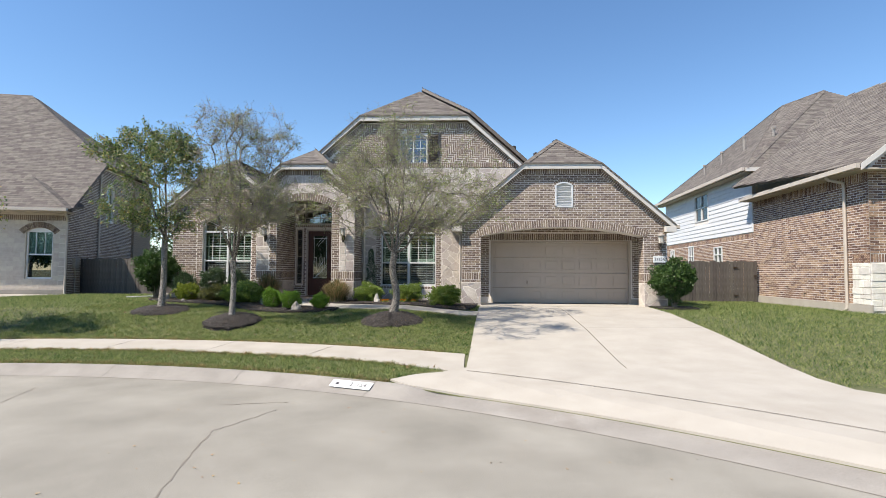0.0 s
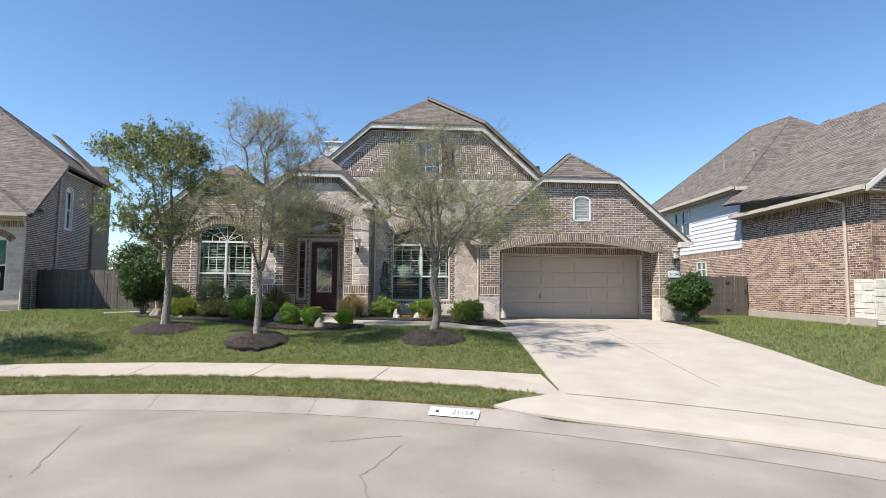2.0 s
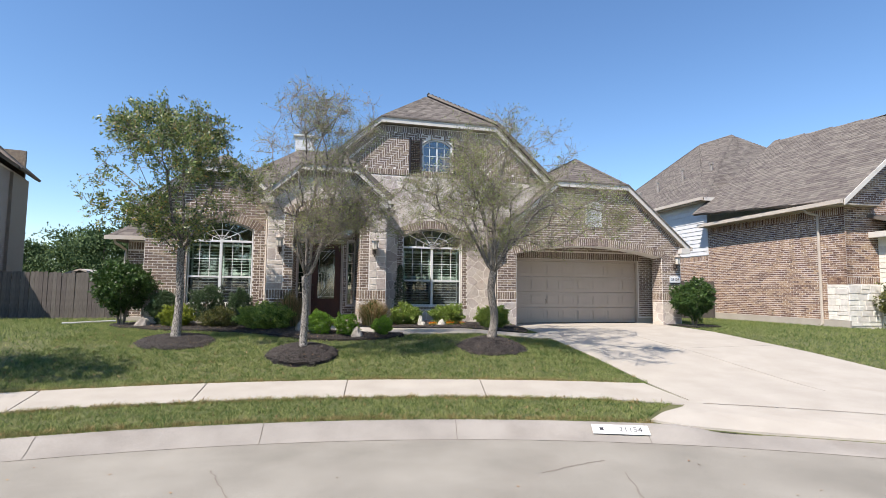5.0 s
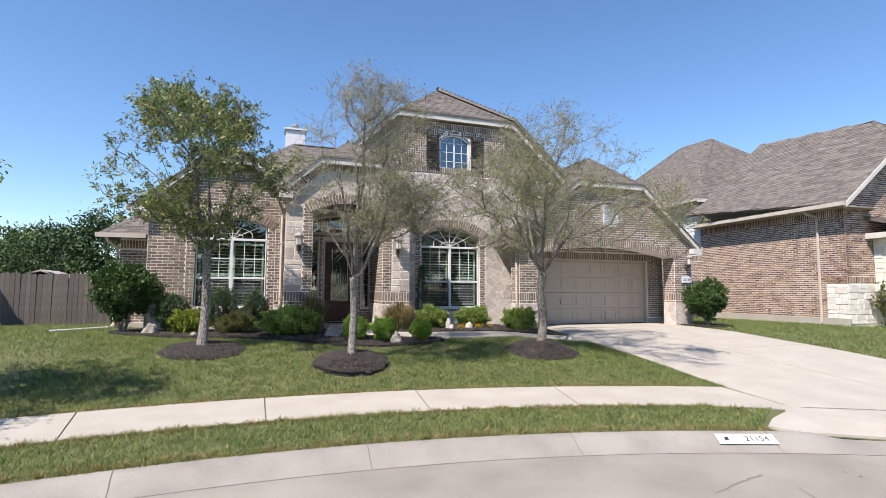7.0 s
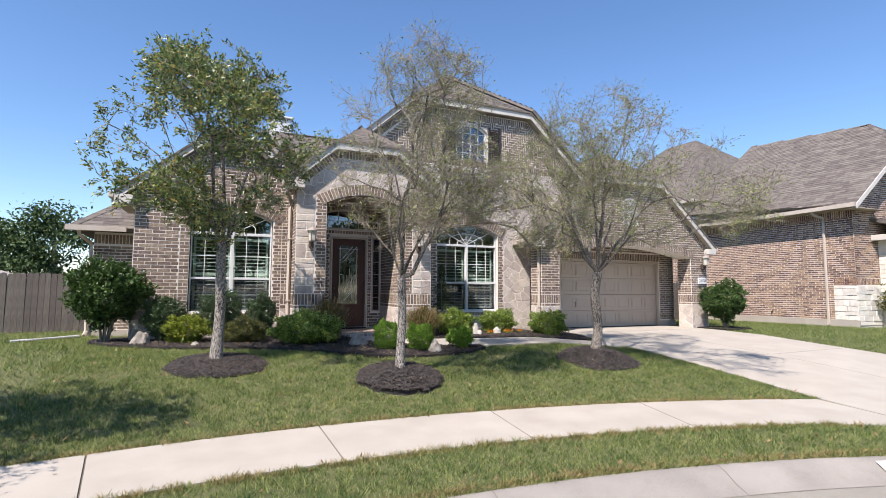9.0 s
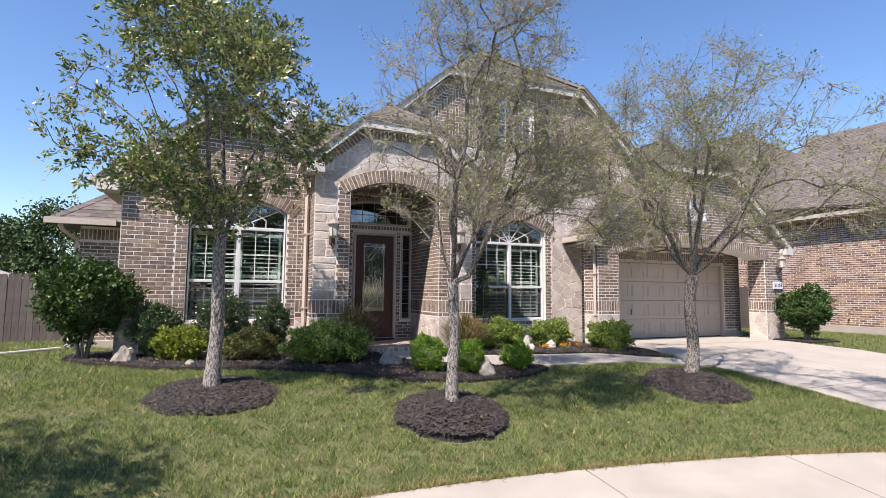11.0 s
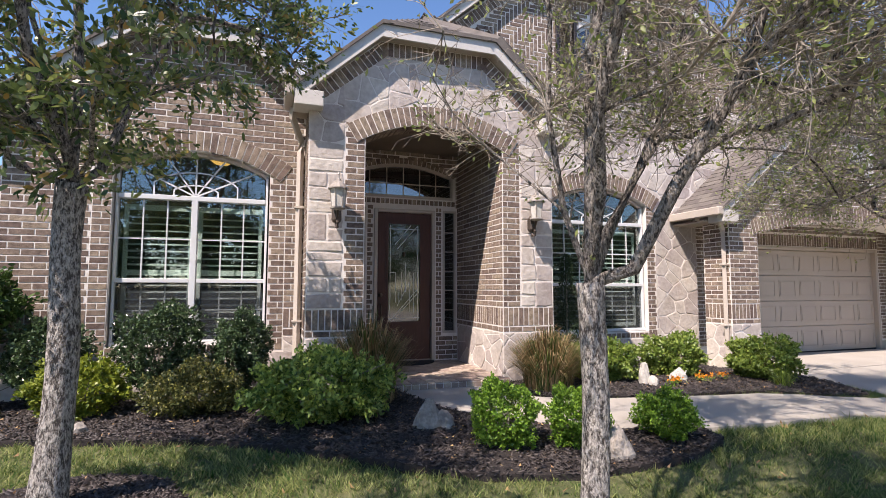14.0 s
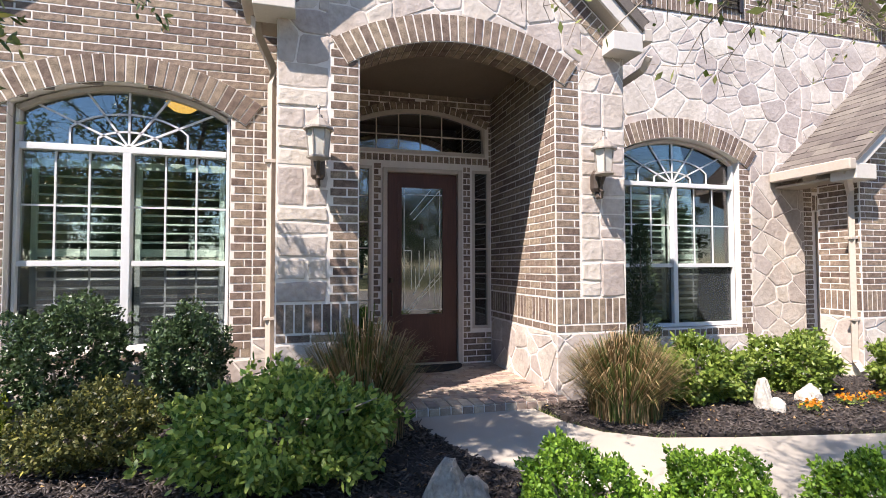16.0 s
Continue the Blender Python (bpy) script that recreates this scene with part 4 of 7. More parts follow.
def louvres(parent, x0, x1, z0, z1, y, step=0.085):
    """One plantation shutter: two stiles, rails and tilted slats."""
    for a, b in ((x0, x0 + 0.05), (x1 - 0.05, x1)):
        part("shutter_stile", box((a, y, z0), (b, y + 0.03, z1), 0.003), SHUTTER, parent)
    for a in (z0, (z0 + z1) / 2 - 0.03, z1 - 0.07):
        part("shutter_rail", box((x0 + 0.05, y + 0.002, a), (x1 - 0.05, y + 0.028, a + 0.07), 0.003), SHUTTER, parent)
    bm = bmesh.new()
    z = z0 + 0.11
    while z < z1 - 0.1:
        if abs(z - (z0 + z1) / 2) > 0.06:
            box_into(bm, (x0 + 0.05, -0.03, -0.004), (x1 - 0.05, 0.03, 0.004), 0, Matrix.Translation((0, y + 0.015, z)) @ Matrix.Rotation(radians(20), 4, "X"))
        z += step
    part("shutter_slats", bm, SHUTTER, parent)


def arched_window(name, x0, x1, z0, mid, rail, spring, crown, y, label):
    win = setting(group(name, label, "window", ((x0 + x1) / 2, y, z0)), label, "window")
    c = (x0 + x1) / 2
    P = lambda nm, bm, m=WHITE, lb="": shift(part(nm, bm, m, win, lb), win)
    f = 0.028
    P("window_frame", box((x0, y, z0), (x0 + f, y + 0.09, spring + 0.02), 0.004))
    P("window_frame", box((x1 - f, y, z0), (x1, y + 0.09, spring + 0.02), 0.004))
    P("window_sill", box((x0, y - 0.02, z0), (x1, y + 0.09, z0 + 0.045), 0.004))
    P("arch_frame", band(arc(x0, x1, spring, crown, 20), y, y + 0.09, 0.04), GUTTER)
    P("mullion", box((c - 0.036, y - 0.005, z0 + 0.04), (c + 0.036, y + 0.09, rail), 0.005))
    P("transom_bar", box((x0 + 0.03, y - 0.006, rail - 0.03), (x1 - 0.03, y + 0.09, rail + 0.03), 0.005))
    for a, b in ((x0 + f, c - 0.045), (c + 0.045, x1 - f)):
        P("meeting_rail", box((a, y + 0.005, mid - 0.025), (b, y + 0.06, mid + 0.025), 0.004))
        bm = bmesh.new()
        for k in (1, 2):
            x = a + (b - a) * k / 3
            bar(bm, (x, z0 + 0.05), (x, mid - 0.02), y + 0.080, 0.016, 0.012)
            bar(bm, (x, mid + 0.02), (x, rail - 0.03), y + 0.045, 0.016, 0.012)
        for lo, hi in ((z0 + 0.05, mid), (mid, rail)):
            bar(bm, (a, (lo + hi) / 2), (b, (lo + hi) / 2), y + (0.05 if lo == mid else 0.080), 0.016, 0.012)
        P("glazing_bars", bm)
        shift(pane("pane", rect(a, b, mid + 0.02, rail - 0.03), y + 0.06, GLASS, win), win)
        shift(pane("screened_pane", rect(a, b, z0 + 0.04, mid - 0.02), y + 0.045, SCREEN_GLASS, win), win)
    bm = bmesh.new()
    R = rail + 0.03
    w = (x1 - x0) / 2 - 0.05
    top = lambda x: np.interp(x, [p[0] for p in arc(x0, x1, spring, crown, 20)], [p[1] for p in arc(x0, x1, spring, crown, 20)]) - 0.04
    for deg in (90, 55, 125, 26, 154):
        L = 0.0
        while L < 2 and abs(L * math.cos(radians(deg))) < w and R + L * math.sin(radians(deg)) < top(c + L * math.cos(radians(deg))):
            L += 0.01
        bar(bm, (c, R), (c + L * math.cos(radians(deg)), R + L * math.sin(radians(deg))), y + 0.045, 0.018, 0.012)
    for rx, rz in ((0.36, 0.17), (0.68, 0.36)):
        pts = [(c + w * rx * math.cos(radians(d)), R + (crown - R) * rz * 1.55 * math.sin(radians(d))) for d in range(28, 153, 8)]
        for p, q in zip(pts, pts[1:]):
            bar(bm, p, q, y + 0.045, 0.016, 0.012)
        for p in (pts[0], pts[-1]):
            bar(bm, p, (p[0], R), y + 0.045, 0.016, 0.012)
    P("fan_bars", bm)
    shift(pane("arch_pane", [(x0 + 0.04, R)] + [(x1 - 0.04, R)] + [(x, z - 0.03) for x, z in arc(x0 + 0.04, x1 - 0.04, spring, crown, 14)][::-1], y + 0.06, GLASS, win), win)
    return win


def shift(ob, parent):
    """Keeps a part where it was drawn, under a parent that stands elsewhere."""
    ob.matrix_parent_inverse = Matrix.Translation(parent.location).inverted()
    return ob


SHUTTER = surf("shutter_paint", (0.60, 0.64, 0.60), (0.68, 0.72, 0.68), 0.5, 3, 50, 0.05, 0.001)
SCREEN_GLASS = glass("screened_glass", (0.72, 0.77, 0.79), 0.05)
# the fly screen: a grey mesh that veils the sash behind it
veil = SCREEN_GLASS.node_tree
mesh_grey, over = veil.nodes.new("ShaderNodeBsdfDiffuse"), veil.nodes.new("ShaderNodeMixShader")
mesh_grey.inputs[0].default_value, over.inputs[0].default_value = (0.085, 0.095, 0.105, 1), 0.20
shown = veil.nodes["Material Output"].inputs[0]
veil.links.new(shown.links[0].from_socket, over.inputs[1])
veil.links.new(mesh_grey.outputs[0], over.inputs[2])
veil.links.new(over.outputs[0], shown)
arched_window("window_1", -9.28, -7.55, 1.22, 2.0, 3.03, 3.37, 3.61, YW + 0.08, "white double window under a fan light with shutters inside")
arched_window("window_2", -3.00, -1.04, 1.16, 1.98, 3.07, 3.41, 3.68, YS + 0.08, "white double window under a fan light with shutters inside")
for a, b, y in ((-9.28, -7.55, YW), (-3.00, -1.04, YS)):
    c = (a + b) / 2
    for k, (p, q) in enumerate(((a + 0.03, c), (c, b - 0.03))):
        sh = group("window_shutter", "pale painted louvred shutter inside the window", "shutter", (0, 0, 0), many="window shutters")
        louvres(sh, p + 0.03, q - 0.03, 1.24, 2.95, y + 0.24)


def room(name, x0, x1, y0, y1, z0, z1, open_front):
    """A plain added box behind an opening, coloured dark for the dimness indoors."""
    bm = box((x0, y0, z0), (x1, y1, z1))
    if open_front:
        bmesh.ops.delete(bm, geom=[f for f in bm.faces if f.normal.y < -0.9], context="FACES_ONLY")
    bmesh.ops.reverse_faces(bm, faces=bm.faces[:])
    return setting(part(name, bm, ROOM), "room box behind the window, its dimness put in the colour", "room")


# dark wall colour stands in for the unlit rooms
ROOM = surf("room_dimness", (0.10, 0.105, 0.095), (0.15, 0.155, 0.14), 0.9, 2, 30, 0.1)
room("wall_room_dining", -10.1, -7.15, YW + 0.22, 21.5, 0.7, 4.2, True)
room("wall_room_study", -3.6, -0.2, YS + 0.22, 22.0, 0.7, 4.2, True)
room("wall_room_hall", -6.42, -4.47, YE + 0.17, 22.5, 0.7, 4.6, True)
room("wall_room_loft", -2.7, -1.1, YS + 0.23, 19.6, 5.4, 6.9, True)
AMBER = bpy.data.materials.new("amber_lamp_glass")
AMBER.use_nodes = True
AMBER.node_tree.nodes["Principled BSDF"].inputs["Base Color"].default_value = (0.8, 0.42, 0.10, 1)
AMBER.node_tree.nodes["Principled BSDF"].inputs["Emission Color"].default_value = (1.0, 0.5, 0.12, 1)
AMBER.node_tree.nodes["Principled BSDF"].inputs["Emission Strength"].default_value = 0.8
lamp = group("ceiling_lamp", "amber glass bowl lamp lit on the room's ceiling", "lamp", (-8.23, 19.0, 3.86))
part("bowl", lathe([(0.02, -0.10), (0.10, -0.085), (0.16, -0.04), (0.175, 0.0), (0.165, 0.01)], 20), AMBER, lamp, smooth=True)
part("stem", lathe([(0.012, 0.0), (0.012, 0.5), (0.06, 0.51), (0.06, 0.53)], 10), BRONZE, lamp)

# loft window in the gable with dark shutters
dorm = setting(group("window_3", "arched white gable window", "window"), "arched white gable window", "window")
yd = YS + 0.06
part("arch_frame", band([(-2.40, 5.55)] + arc(-2.40, -1.38, 6.50, 6.73, 12) + [(-1.38, 5.55), (-2.40, 5.55)], yd, yd + 0.08, 0.05), WHITE, dorm)
bm = bmesh.new()
for k in (1, 2, 3):
    bar(bm, (-2.40 + 1.02 * k / 4, 5.58), (-2.40 + 1.02 * k / 4, 6.66), yd + 0.04, 0.018 if k != 2 else 0.05, 0.02)
for z in (5.86, 6.16, 6.46):
    bar(bm, (-2.38, z), (-1.40, z), yd + 0.04, 0.018, 0.02)
part("glazing_bars", bm, WHITE, dorm)
pane("pane", [(-2.37, 5.58), (-1.41, 5.58)] + [(x, z - 0.03) for x, z in arc(-2.37, -1.41, 6.50, 6.72, 10)][::-1], yd + 0.05, DARK_GLASS, dorm)
SHUT_DARK = surf("dark_shutter_paint", (0.018, 0.015, 0.018), (0.035, 0.03, 0.032), 0.55, 4, 60, 0.1, 0.001)
for x0 in (-2.86, -1.34):
    s = group("outside_shutter", "dark painted louvred shutter beside the gable window", "shutter", many="outside shutters")
    for a, b in ((x0, x0 + 0.06), (x0 + 0.36, x0 + 0.42)):
        part("stile", box((a, YS - 0.045, 5.53), (b, YS - 0.005, 6.70), 0.004), SHUT_DARK, s)
    bm = bmesh.new()
    for z in np.arange(5.58, 6.66, 0.055):
        box_into(bm, (x0 + 0.06, -0.02, -0.004), (x0 + 0.36, 0.02, 0.004), 0, Matrix.Translation((0, YS - 0.028, z)) @ Matrix.Rotation(radians(40), 4, "X"))
    part("slats", bm, SHUT_DARK, s)

# louvred vent in the garage gable
vent = setting(group("gable_vent", "white louvred vent in the garage gable", "vent"), "white louvred vent in the garage gable", "vent")
part("frame", band([(3.06, 3.88)] + arc(3.06, 3.66, 4.62, 4.74, 10) + [(3.66, 3.88), (3.06, 3.88)], YG - 0.02, YG + 0.06, 0.05), WHITE, vent)
part("backing", plate(front(YG + 0.07), VENT, (), 0.02), SIDING, vent)
for z in np.arange(3.96, 4.66, 0.085):
    bm = bmesh.new()
    box_into(bm, (3.1, -0.035, -0.005), (3.62, 0.035, 0.005), 0, Matrix.Translation((0, YG + 0.035, z)) @ Matrix.Rotation(radians(-48), 4, "X"))
    part("slat", bm, WHITE, vent)

# entrance door
door = setting(group("door_1", "dark stained front door with leaded glass, shut", "door", (-5.41, YE, 0.72)), "dark stained front door with leaded glass, shut", "door")
D = lambda nm, bm, m, lb="": shift(part(nm, bm, m, door, lb), door)
for a, b in ((-5.925, -5.868), (-4.952, -4.895)):
    D("door_frame", box((a, YE - 0.035, 0.72), (b, YE + 0.10, 3.21), 0.006), GUTTER)
D("door_frame", box((-5.868, YE - 0.033, 3.155), (-4.952, YE + 0.10, 3.21), 0.006), GUTTER)
D("threshold", box((-5.868, YE - 0.05, 0.716), (-4.952, YE + 0.10, 0.755), 0.004), GUTTER)
GLx = (-5.690, -5.135, 1.36, 2.98)
D("leaf", plate(front(YE + 0.03), rect(-5.862, -4.958, 0.758, 3.152), [rect(*GLx)], 0.05), DOOR_WOOD)
D("glass_bead", plate(front(YE + 0.018), rect(GLx[0] - 0.035, GLx[1] + 0.035, GLx[2] - 0.035, GLx[3] + 0.035), [rect(GLx[0] + 0.01, GLx[1] - 0.01, GLx[2] + 0.01, GLx[3] - 0.01)], 0.03), DOOR_WOOD)
DOOR_GLASS = glass("bevelled_door_glass", (0.22, 0.25, 0.28), 0.20, 0.06)
shift(pane("pane", rect(*GLx), YE + 0.04, DOOR_GLASS, door), door)
CAME = surf("lead_came", (0.45, 0.46, 0.47), (0.6, 0.61, 0.62), 0.35, 8, 60, 0.1, 0.001, metal=0.8)
bm = bmesh.new()
gx = lambda u: GLx[0] + u * (GLx[1] - GLx[0])
gz = lambda v: GLx[2] + v * (GLx[3] - GLx[2])
for (a, b), (c2, d2) in (((0.08, 0.02), (0.08, 0.98)), ((0.92, 0.02), (0.92, 0.98)), ((0.02, 0.04), (0.98, 0.04)), ((0.02, 0.94), (0.98, 0.94)), ((0.1, 0.02), (0.92, 0.33)), ((0.18, 0.02), (0.95, 0.30)), ((0.3, 0.16), (0.72, 0.44)),
                         ((0.35, 0.36), (0.35, 0.18)), ((0.43, 0.50), (0.43, 0.22)), ((0.55, 0.6), (0.55, 0.3)), ((0.68, 0.5), (0.68, 0.1)), ((0.8, 0.5), (0.8, 0.06)), ((0.08, 0.5), (0.25, 0.5)), ((0.25, 0.5), (0.25, 0.2)), ((0.3, 0.74), (0.92, 0.98)), ((0.22, 0.78), (0.7, 0.98))):
    bar(bm, (gx(a), gz(b)), (gx(c2), gz(d2)), YE + 0.036, 0.009, 0.006)
D("lead_cames", bm, CAME)
D("knocker", lathe([(0.018, -0.04), (0.022, 0), (0.018, 0.04)], 10, (-5.42, YE + 0.03, 2.47)), BRONZE)
D("deadbolt", lathe([(0.03, -0.03), (0.032, 0.0), (0.03, 0.03)], 12, (-5.81, YE + 0.01, 1.80)), BRONZE)
D("door_handle", tube([(-5.81, YE + 0.02, 1.66), (-5.81, YE - 0.04, 1.63), (-5.81, YE - 0.05, 1.5), (-5.81, YE - 0.04, 1.38), (-5.81, YE + 0.02, 1.36)], 0.013, 8), BRONZE)
trans = setting(group("window_4", "arched light over the front door", "window"), "arched light over the front door", "window")
part("arch_frame", band([(-6.30, 3.40)] + arc(-6.30, -4.58, 3.78, 3.97, 14) + [(-4.58, 3.40), (-6.30, 3.40)], YE - 0.01, YE + 0.08, 0.045), GUTTER, trans)
bm = bmesh.new()
for x in np.linspace(-6.0, -4.87, 5):
    bar(bm, (x, 3.42), (x, 3.92), YE + 0.04, 0.014, 0.012)
bar(bm, (-6.28, 3.64), (-4.6, 3.64), YE + 0.04, 0.014, 0.012)
part("glazing_bars", bm, GUTTER, trans)
pane("pane", [(-6.27, 3.42), (-4.61, 3.42)] + [(x, z - 0.02) for x, z in arc(-6.27, -4.61, 3.78, 3.96, 12)][::-1], YE + 0.045, DARK_GLASS, trans)
for k, (a, b) in enumerate(((-6.31, -6.06), (-4.755, -4.51))):
    sl = setting(group("window_%d" % (5 + k), "narrow side light beside the front door", "window"), "narrow side light beside the front door", "window")
    part("window_frame", plate(front(YE - 0.01), rect(a, b, 1.17, 3.22), [rect(a + 0.035, b - 0.035, 1.205, 3.185)], 0.08), GUTTER, sl)
    bm = bmesh.new()
    for z in np.linspace(1.55, 2.85, 5):
        bar(bm, (a + 0.03, z), (b - 0.03, z), YE + 0.03, 0.016, 0.012)
    part("glazing_bars", bm, GUTTER, sl)
    pane("pane", rect(a + 0.03, b - 0.03, 1.2, 3.19), YE + 0.04, DARK_GLASS, sl)
MAT_BLACK = surf("black_rubber", (0.012, 0.012, 0.013), (0.025, 0.024, 0.024), 0.9, 30, 120, 0.6)
dm = group("door_mat", "dark half-round mat before the front door", "door mat", (-5.38, YE - 0.03, 0.735))
part("pad", plate(Frame((0, 0, 0.012), (1, 0, 0), (0, 1, 0)), [(0.45 * math.cos(a), 0.42 * math.sin(a) - 0.02) for a in np.linspace(math.pi, math.tau, 14)], (), 0.015), MAT_BLACK, dm)

# garage door
gdoor = setting(group("garage_door", "cream panelled sectional garage door, shut", "garage door"), "cream panelled sectional garage door, shut", "garage door")
for lo, hi in (((0.955, YD - 0.03, 0.45), (1.03, YD + 0.12, 2.83)), ((5.92, YD - 0.03, 0.45), (5.995, YD + 0.12, 2.83)), ((1.03, YD - 0.03, 2.755), (5.92, YD + 0.12, 2.83))):
    part("door_frame", box(lo, hi, 0.006), GARAGE_PAINT, gdoor)
for k in range(4):
    z0, z1 = 0.555 + k * 0.55, 0.555 + (k + 1) * 0.55 - 0.008
    sec = part("door_section", box((1.035, YD + 0.06, z0), (5.915, YD + 0.10, z1), 0.006), GARAGE_PAINT, gdoor)
    for c in range(8):
        x0 = 1.035 + c * 0.61 + 0.06
        bm = plate(front(YD + 0.052), rect(x0, x0 + 0.49, z0 + 0.09, z1 - 0.09), [rect(x0 + 0.018, x0 + 0.472, z0 + 0.108, z1 - 0.108)], 0.012)
        box_into(bm, (x0 + 0.035, YD + 0.05, z0 + 0.125), (x0 + 0.455, YD + 0.062, z1 - 0.125), 0.004)
        part("panel", bm, GARAGE_PAINT, sec)
part("handle", tube([(2.28, YD + 0.06, 1.38), (2.28, YD + 0.02, 1.36), (2.28, YD + 0.02, 1.26), (2.28, YD + 0.06, 1.24)], 0.012, 8), BRONZE, gdoor)
part("bottom_seal", box((1.035, YD + 0.055, 0.53), (5.915, YD + 0.1, 0.556)), MAT_BLACK, gdoor)


# wall lanterns
LAMP_GLASS = surf("frosted_lamp_glass", (0.50, 0.48, 0.43), (0.60, 0.58, 0.53), 0.25, 8, 60, 0.05, 0.001)
PEWTER = surf("weathered_pewter", (0.26, 0.23, 0.20), (0.42, 0.38, 0.335), 0.5, 14, 70, 0.3, 0.002, metal=0.3)

SCROLL = surf("dark_bronze", (0.055, 0.042, 0.034), (0.12, 0.095, 0.078), 0.5, 14, 70, 0.3, 0.002, metal=0.5)


def lantern(x, y, z, s=1.0):
    lt = group("wall_lantern", "weathered pewter lantern on a scrolled wall bracket", "wall lamp", (x, y, z), many="wall lanterns")
    part("back_plate", lathe([(0.045, -0.27), (0.06, -0.24), (0.06, -0.10), (0.03, -0.06)], 10, (0, -0.035, 0)), SCROLL, lt, "dark bronze plate")
    part("bracket", tube([(0, -0.05, -0.16), (0, -0.03, -0.25), (0, -0.06, -0.33), (0, -0.12, -0.33), (0, -0.14, -0.28), (0, -0.11, -0.25), (0, -0.13, -0.20), (0, -0.17, -0.13)], [0.02, 0.024, 0.022, 0.02, 0.018, 0.016, 0.016, 0.02], 8), SCROLL, lt, "dark bronze scroll")
    part("base", lathe([(0.03, -0.14), (0.10, -0.12), (0.10, -0.105), (0.085, -0.10)], 6, (0, -0.17, 0)), PEWTER, lt)
    part("glass", lathe([(0.075, -0.10), (0.095, 0.12)], 6, (0, -0.17, 0)), LAMP_GLASS, lt)
    for k in range(6):
        c, sn = math.cos(k * math.tau / 6), math.sin(k * math.tau / 6)
        part("cage_bar", tube([(0.078 * c, -0.17 + 0.078 * sn, -0.10), (0.098 * c, -0.17 + 0.098 * sn, 0.12)], 0.007, 5), PEWTER, lt)
    part("hood", lathe([(0.125, 0.115), (0.125, 0.13), (0.07, 0.19), (0.035, 0.215), (0.03, 0.24), (0.012, 0.25), (0.010, 0.29), (0.016, 0.30), (0.004, 0.33)], 12, (0, -0.17, 0)), PEWTER, lt)
    return lt


lantern(-6.75, YP - 0.03, 2.98)
lantern(-4.08, YP - 0.03, 2.97)
lantern(6.5, YG - 0.015, 2.78)


def downspout(pts, label="tan painted metal downspout fixed to the wall", w=0.045):
    ds = group("downspout", label, "downspout", many="downspouts")
    bm = bmesh.new()
    tube_into(bm, pts, w, 4)
    bmesh.ops.recalc_face_normals(bm, faces=bm.faces[:])
    part("pipe", bm, GUTTER, ds)
    for k in (0.25, 0.75):
        a, b = Vector(pts[-3]), Vector(pts[-2])
        p = a + (b - a) * k
        part("strap", box((p.x - 0.06, p.y - 0.045, p.z - 0.015), (p.x + 0.06, p.y + 0.05, p.z + 0.015), 0.003), GUTTER, ds)
    return ds


downspout([(-7.28, 17.22, 4.16), (-7.28, 17.30, 4.05), (-7.16, 17.58, 3.85), (-7.16, 17.61, 3.7), (-7.16, 17.61, 0.75), (-7.16, 17.45, 0.66)])
downspout([(-0.40, 17.30, 3.16), (-0.36, 17.32, 3.06), (-0.16, 17.44, 2.94), (-0.14, 17.45, 2.84), (-0.14, 17.45, 0.78), (-0.20, 17.3, 0.66)])
downspout([(-11.72, 19.34, 3.14), (-11.70, 19.40, 3.02), (-11.54, 19.82, 2.85), (-11.54, 19.84, 2.7), (-11.54, 19.84, 0.74), (-11.54, 19.6, 0.64)])
downspout([(-3.52, 16.9, 4.08), (-3.52, 17.0, 3.98), (-3.60, 18.15, 3.86), (-3.62, 18.2, 3.8), (-3.62, 18.2, 0.8), (-3.62, 18.1, 0.7)])

# chimney and vents on the roof
ch = group("chimney", "white sided chimney with a metal cap on the roof", "chimney", (-6.45, 27.4, 6.65))
part("stack", box((-0.42, -0.4, 0.0), (0.42, 0.4, 2.35), 0.01), SIDING, ch)
part("cap", box((-0.5, -0.48, 2.35), (0.5, 0.48, 2.43), 0.01), SIDING, ch)
part("flue", lathe([(0.12, 2.43), (0.12, 2.62), (0.17, 2.63), (0.17, 2.72)], 12), PEWTER, ch)
for x, y, z in ((3.05, 22.2, 6.30), (2.2, 23.4, 6.9)):
    v = group("roof_vent", "dark vent pipe on the shingle roof", "roof vent", (x, y, z), many="roof vents")
    part("pipe", lathe([(0.05, -0.4), (0.05, 0.42), (0.11, 0.43), (0.11, 0.56), (0.02, 0.6)], 10), BRONZE, v)

# house number plate and painted kerb number
def lettering(text, size, m, material, name="number", parent=None, depth=0.002):
    c = bpy.data.curves.new(name, "FONT")
    c.body, c.size, c.extrude, c.align_x, c.align_y = text, size, depth, "CENTER", "CENTER"
    c.materials.append(material)
    ob = new(name, c)
    ob.matrix_world = m
    if parent:
        ob.parent = parent
    return ob


SIGN_WHITE = surf("sign_white", (0.68, 0.68, 0.66), (0.78, 0.78, 0.76), 0.6, 20, 120, 0.1)
SIGN_BLACK = surf("sign_black", (0.02, 0.02, 0.025), (0.04, 0.04, 0.045), 0.6, 20, 120, 0.1)
np_ = group("house_number", "white house number plate on the garage pier", "house number", (6.49, YG - 0.03, 2.13))
part("plate", box((-0.20, -0.012, -0.11), (0.20, 0.02, 0.11), 0.004), SIGN_WHITE, np_)
lettering("21154", 0.135, pose(0, -0.016, 0, 90, 0, 0), SIGN_BLACK, "digits", np_)
ang = math.degrees(math.atan2(8.215 - CY, -1.695 - CX))
kn = group("kerb_number", "white painted house number on the kerb face", "house number")
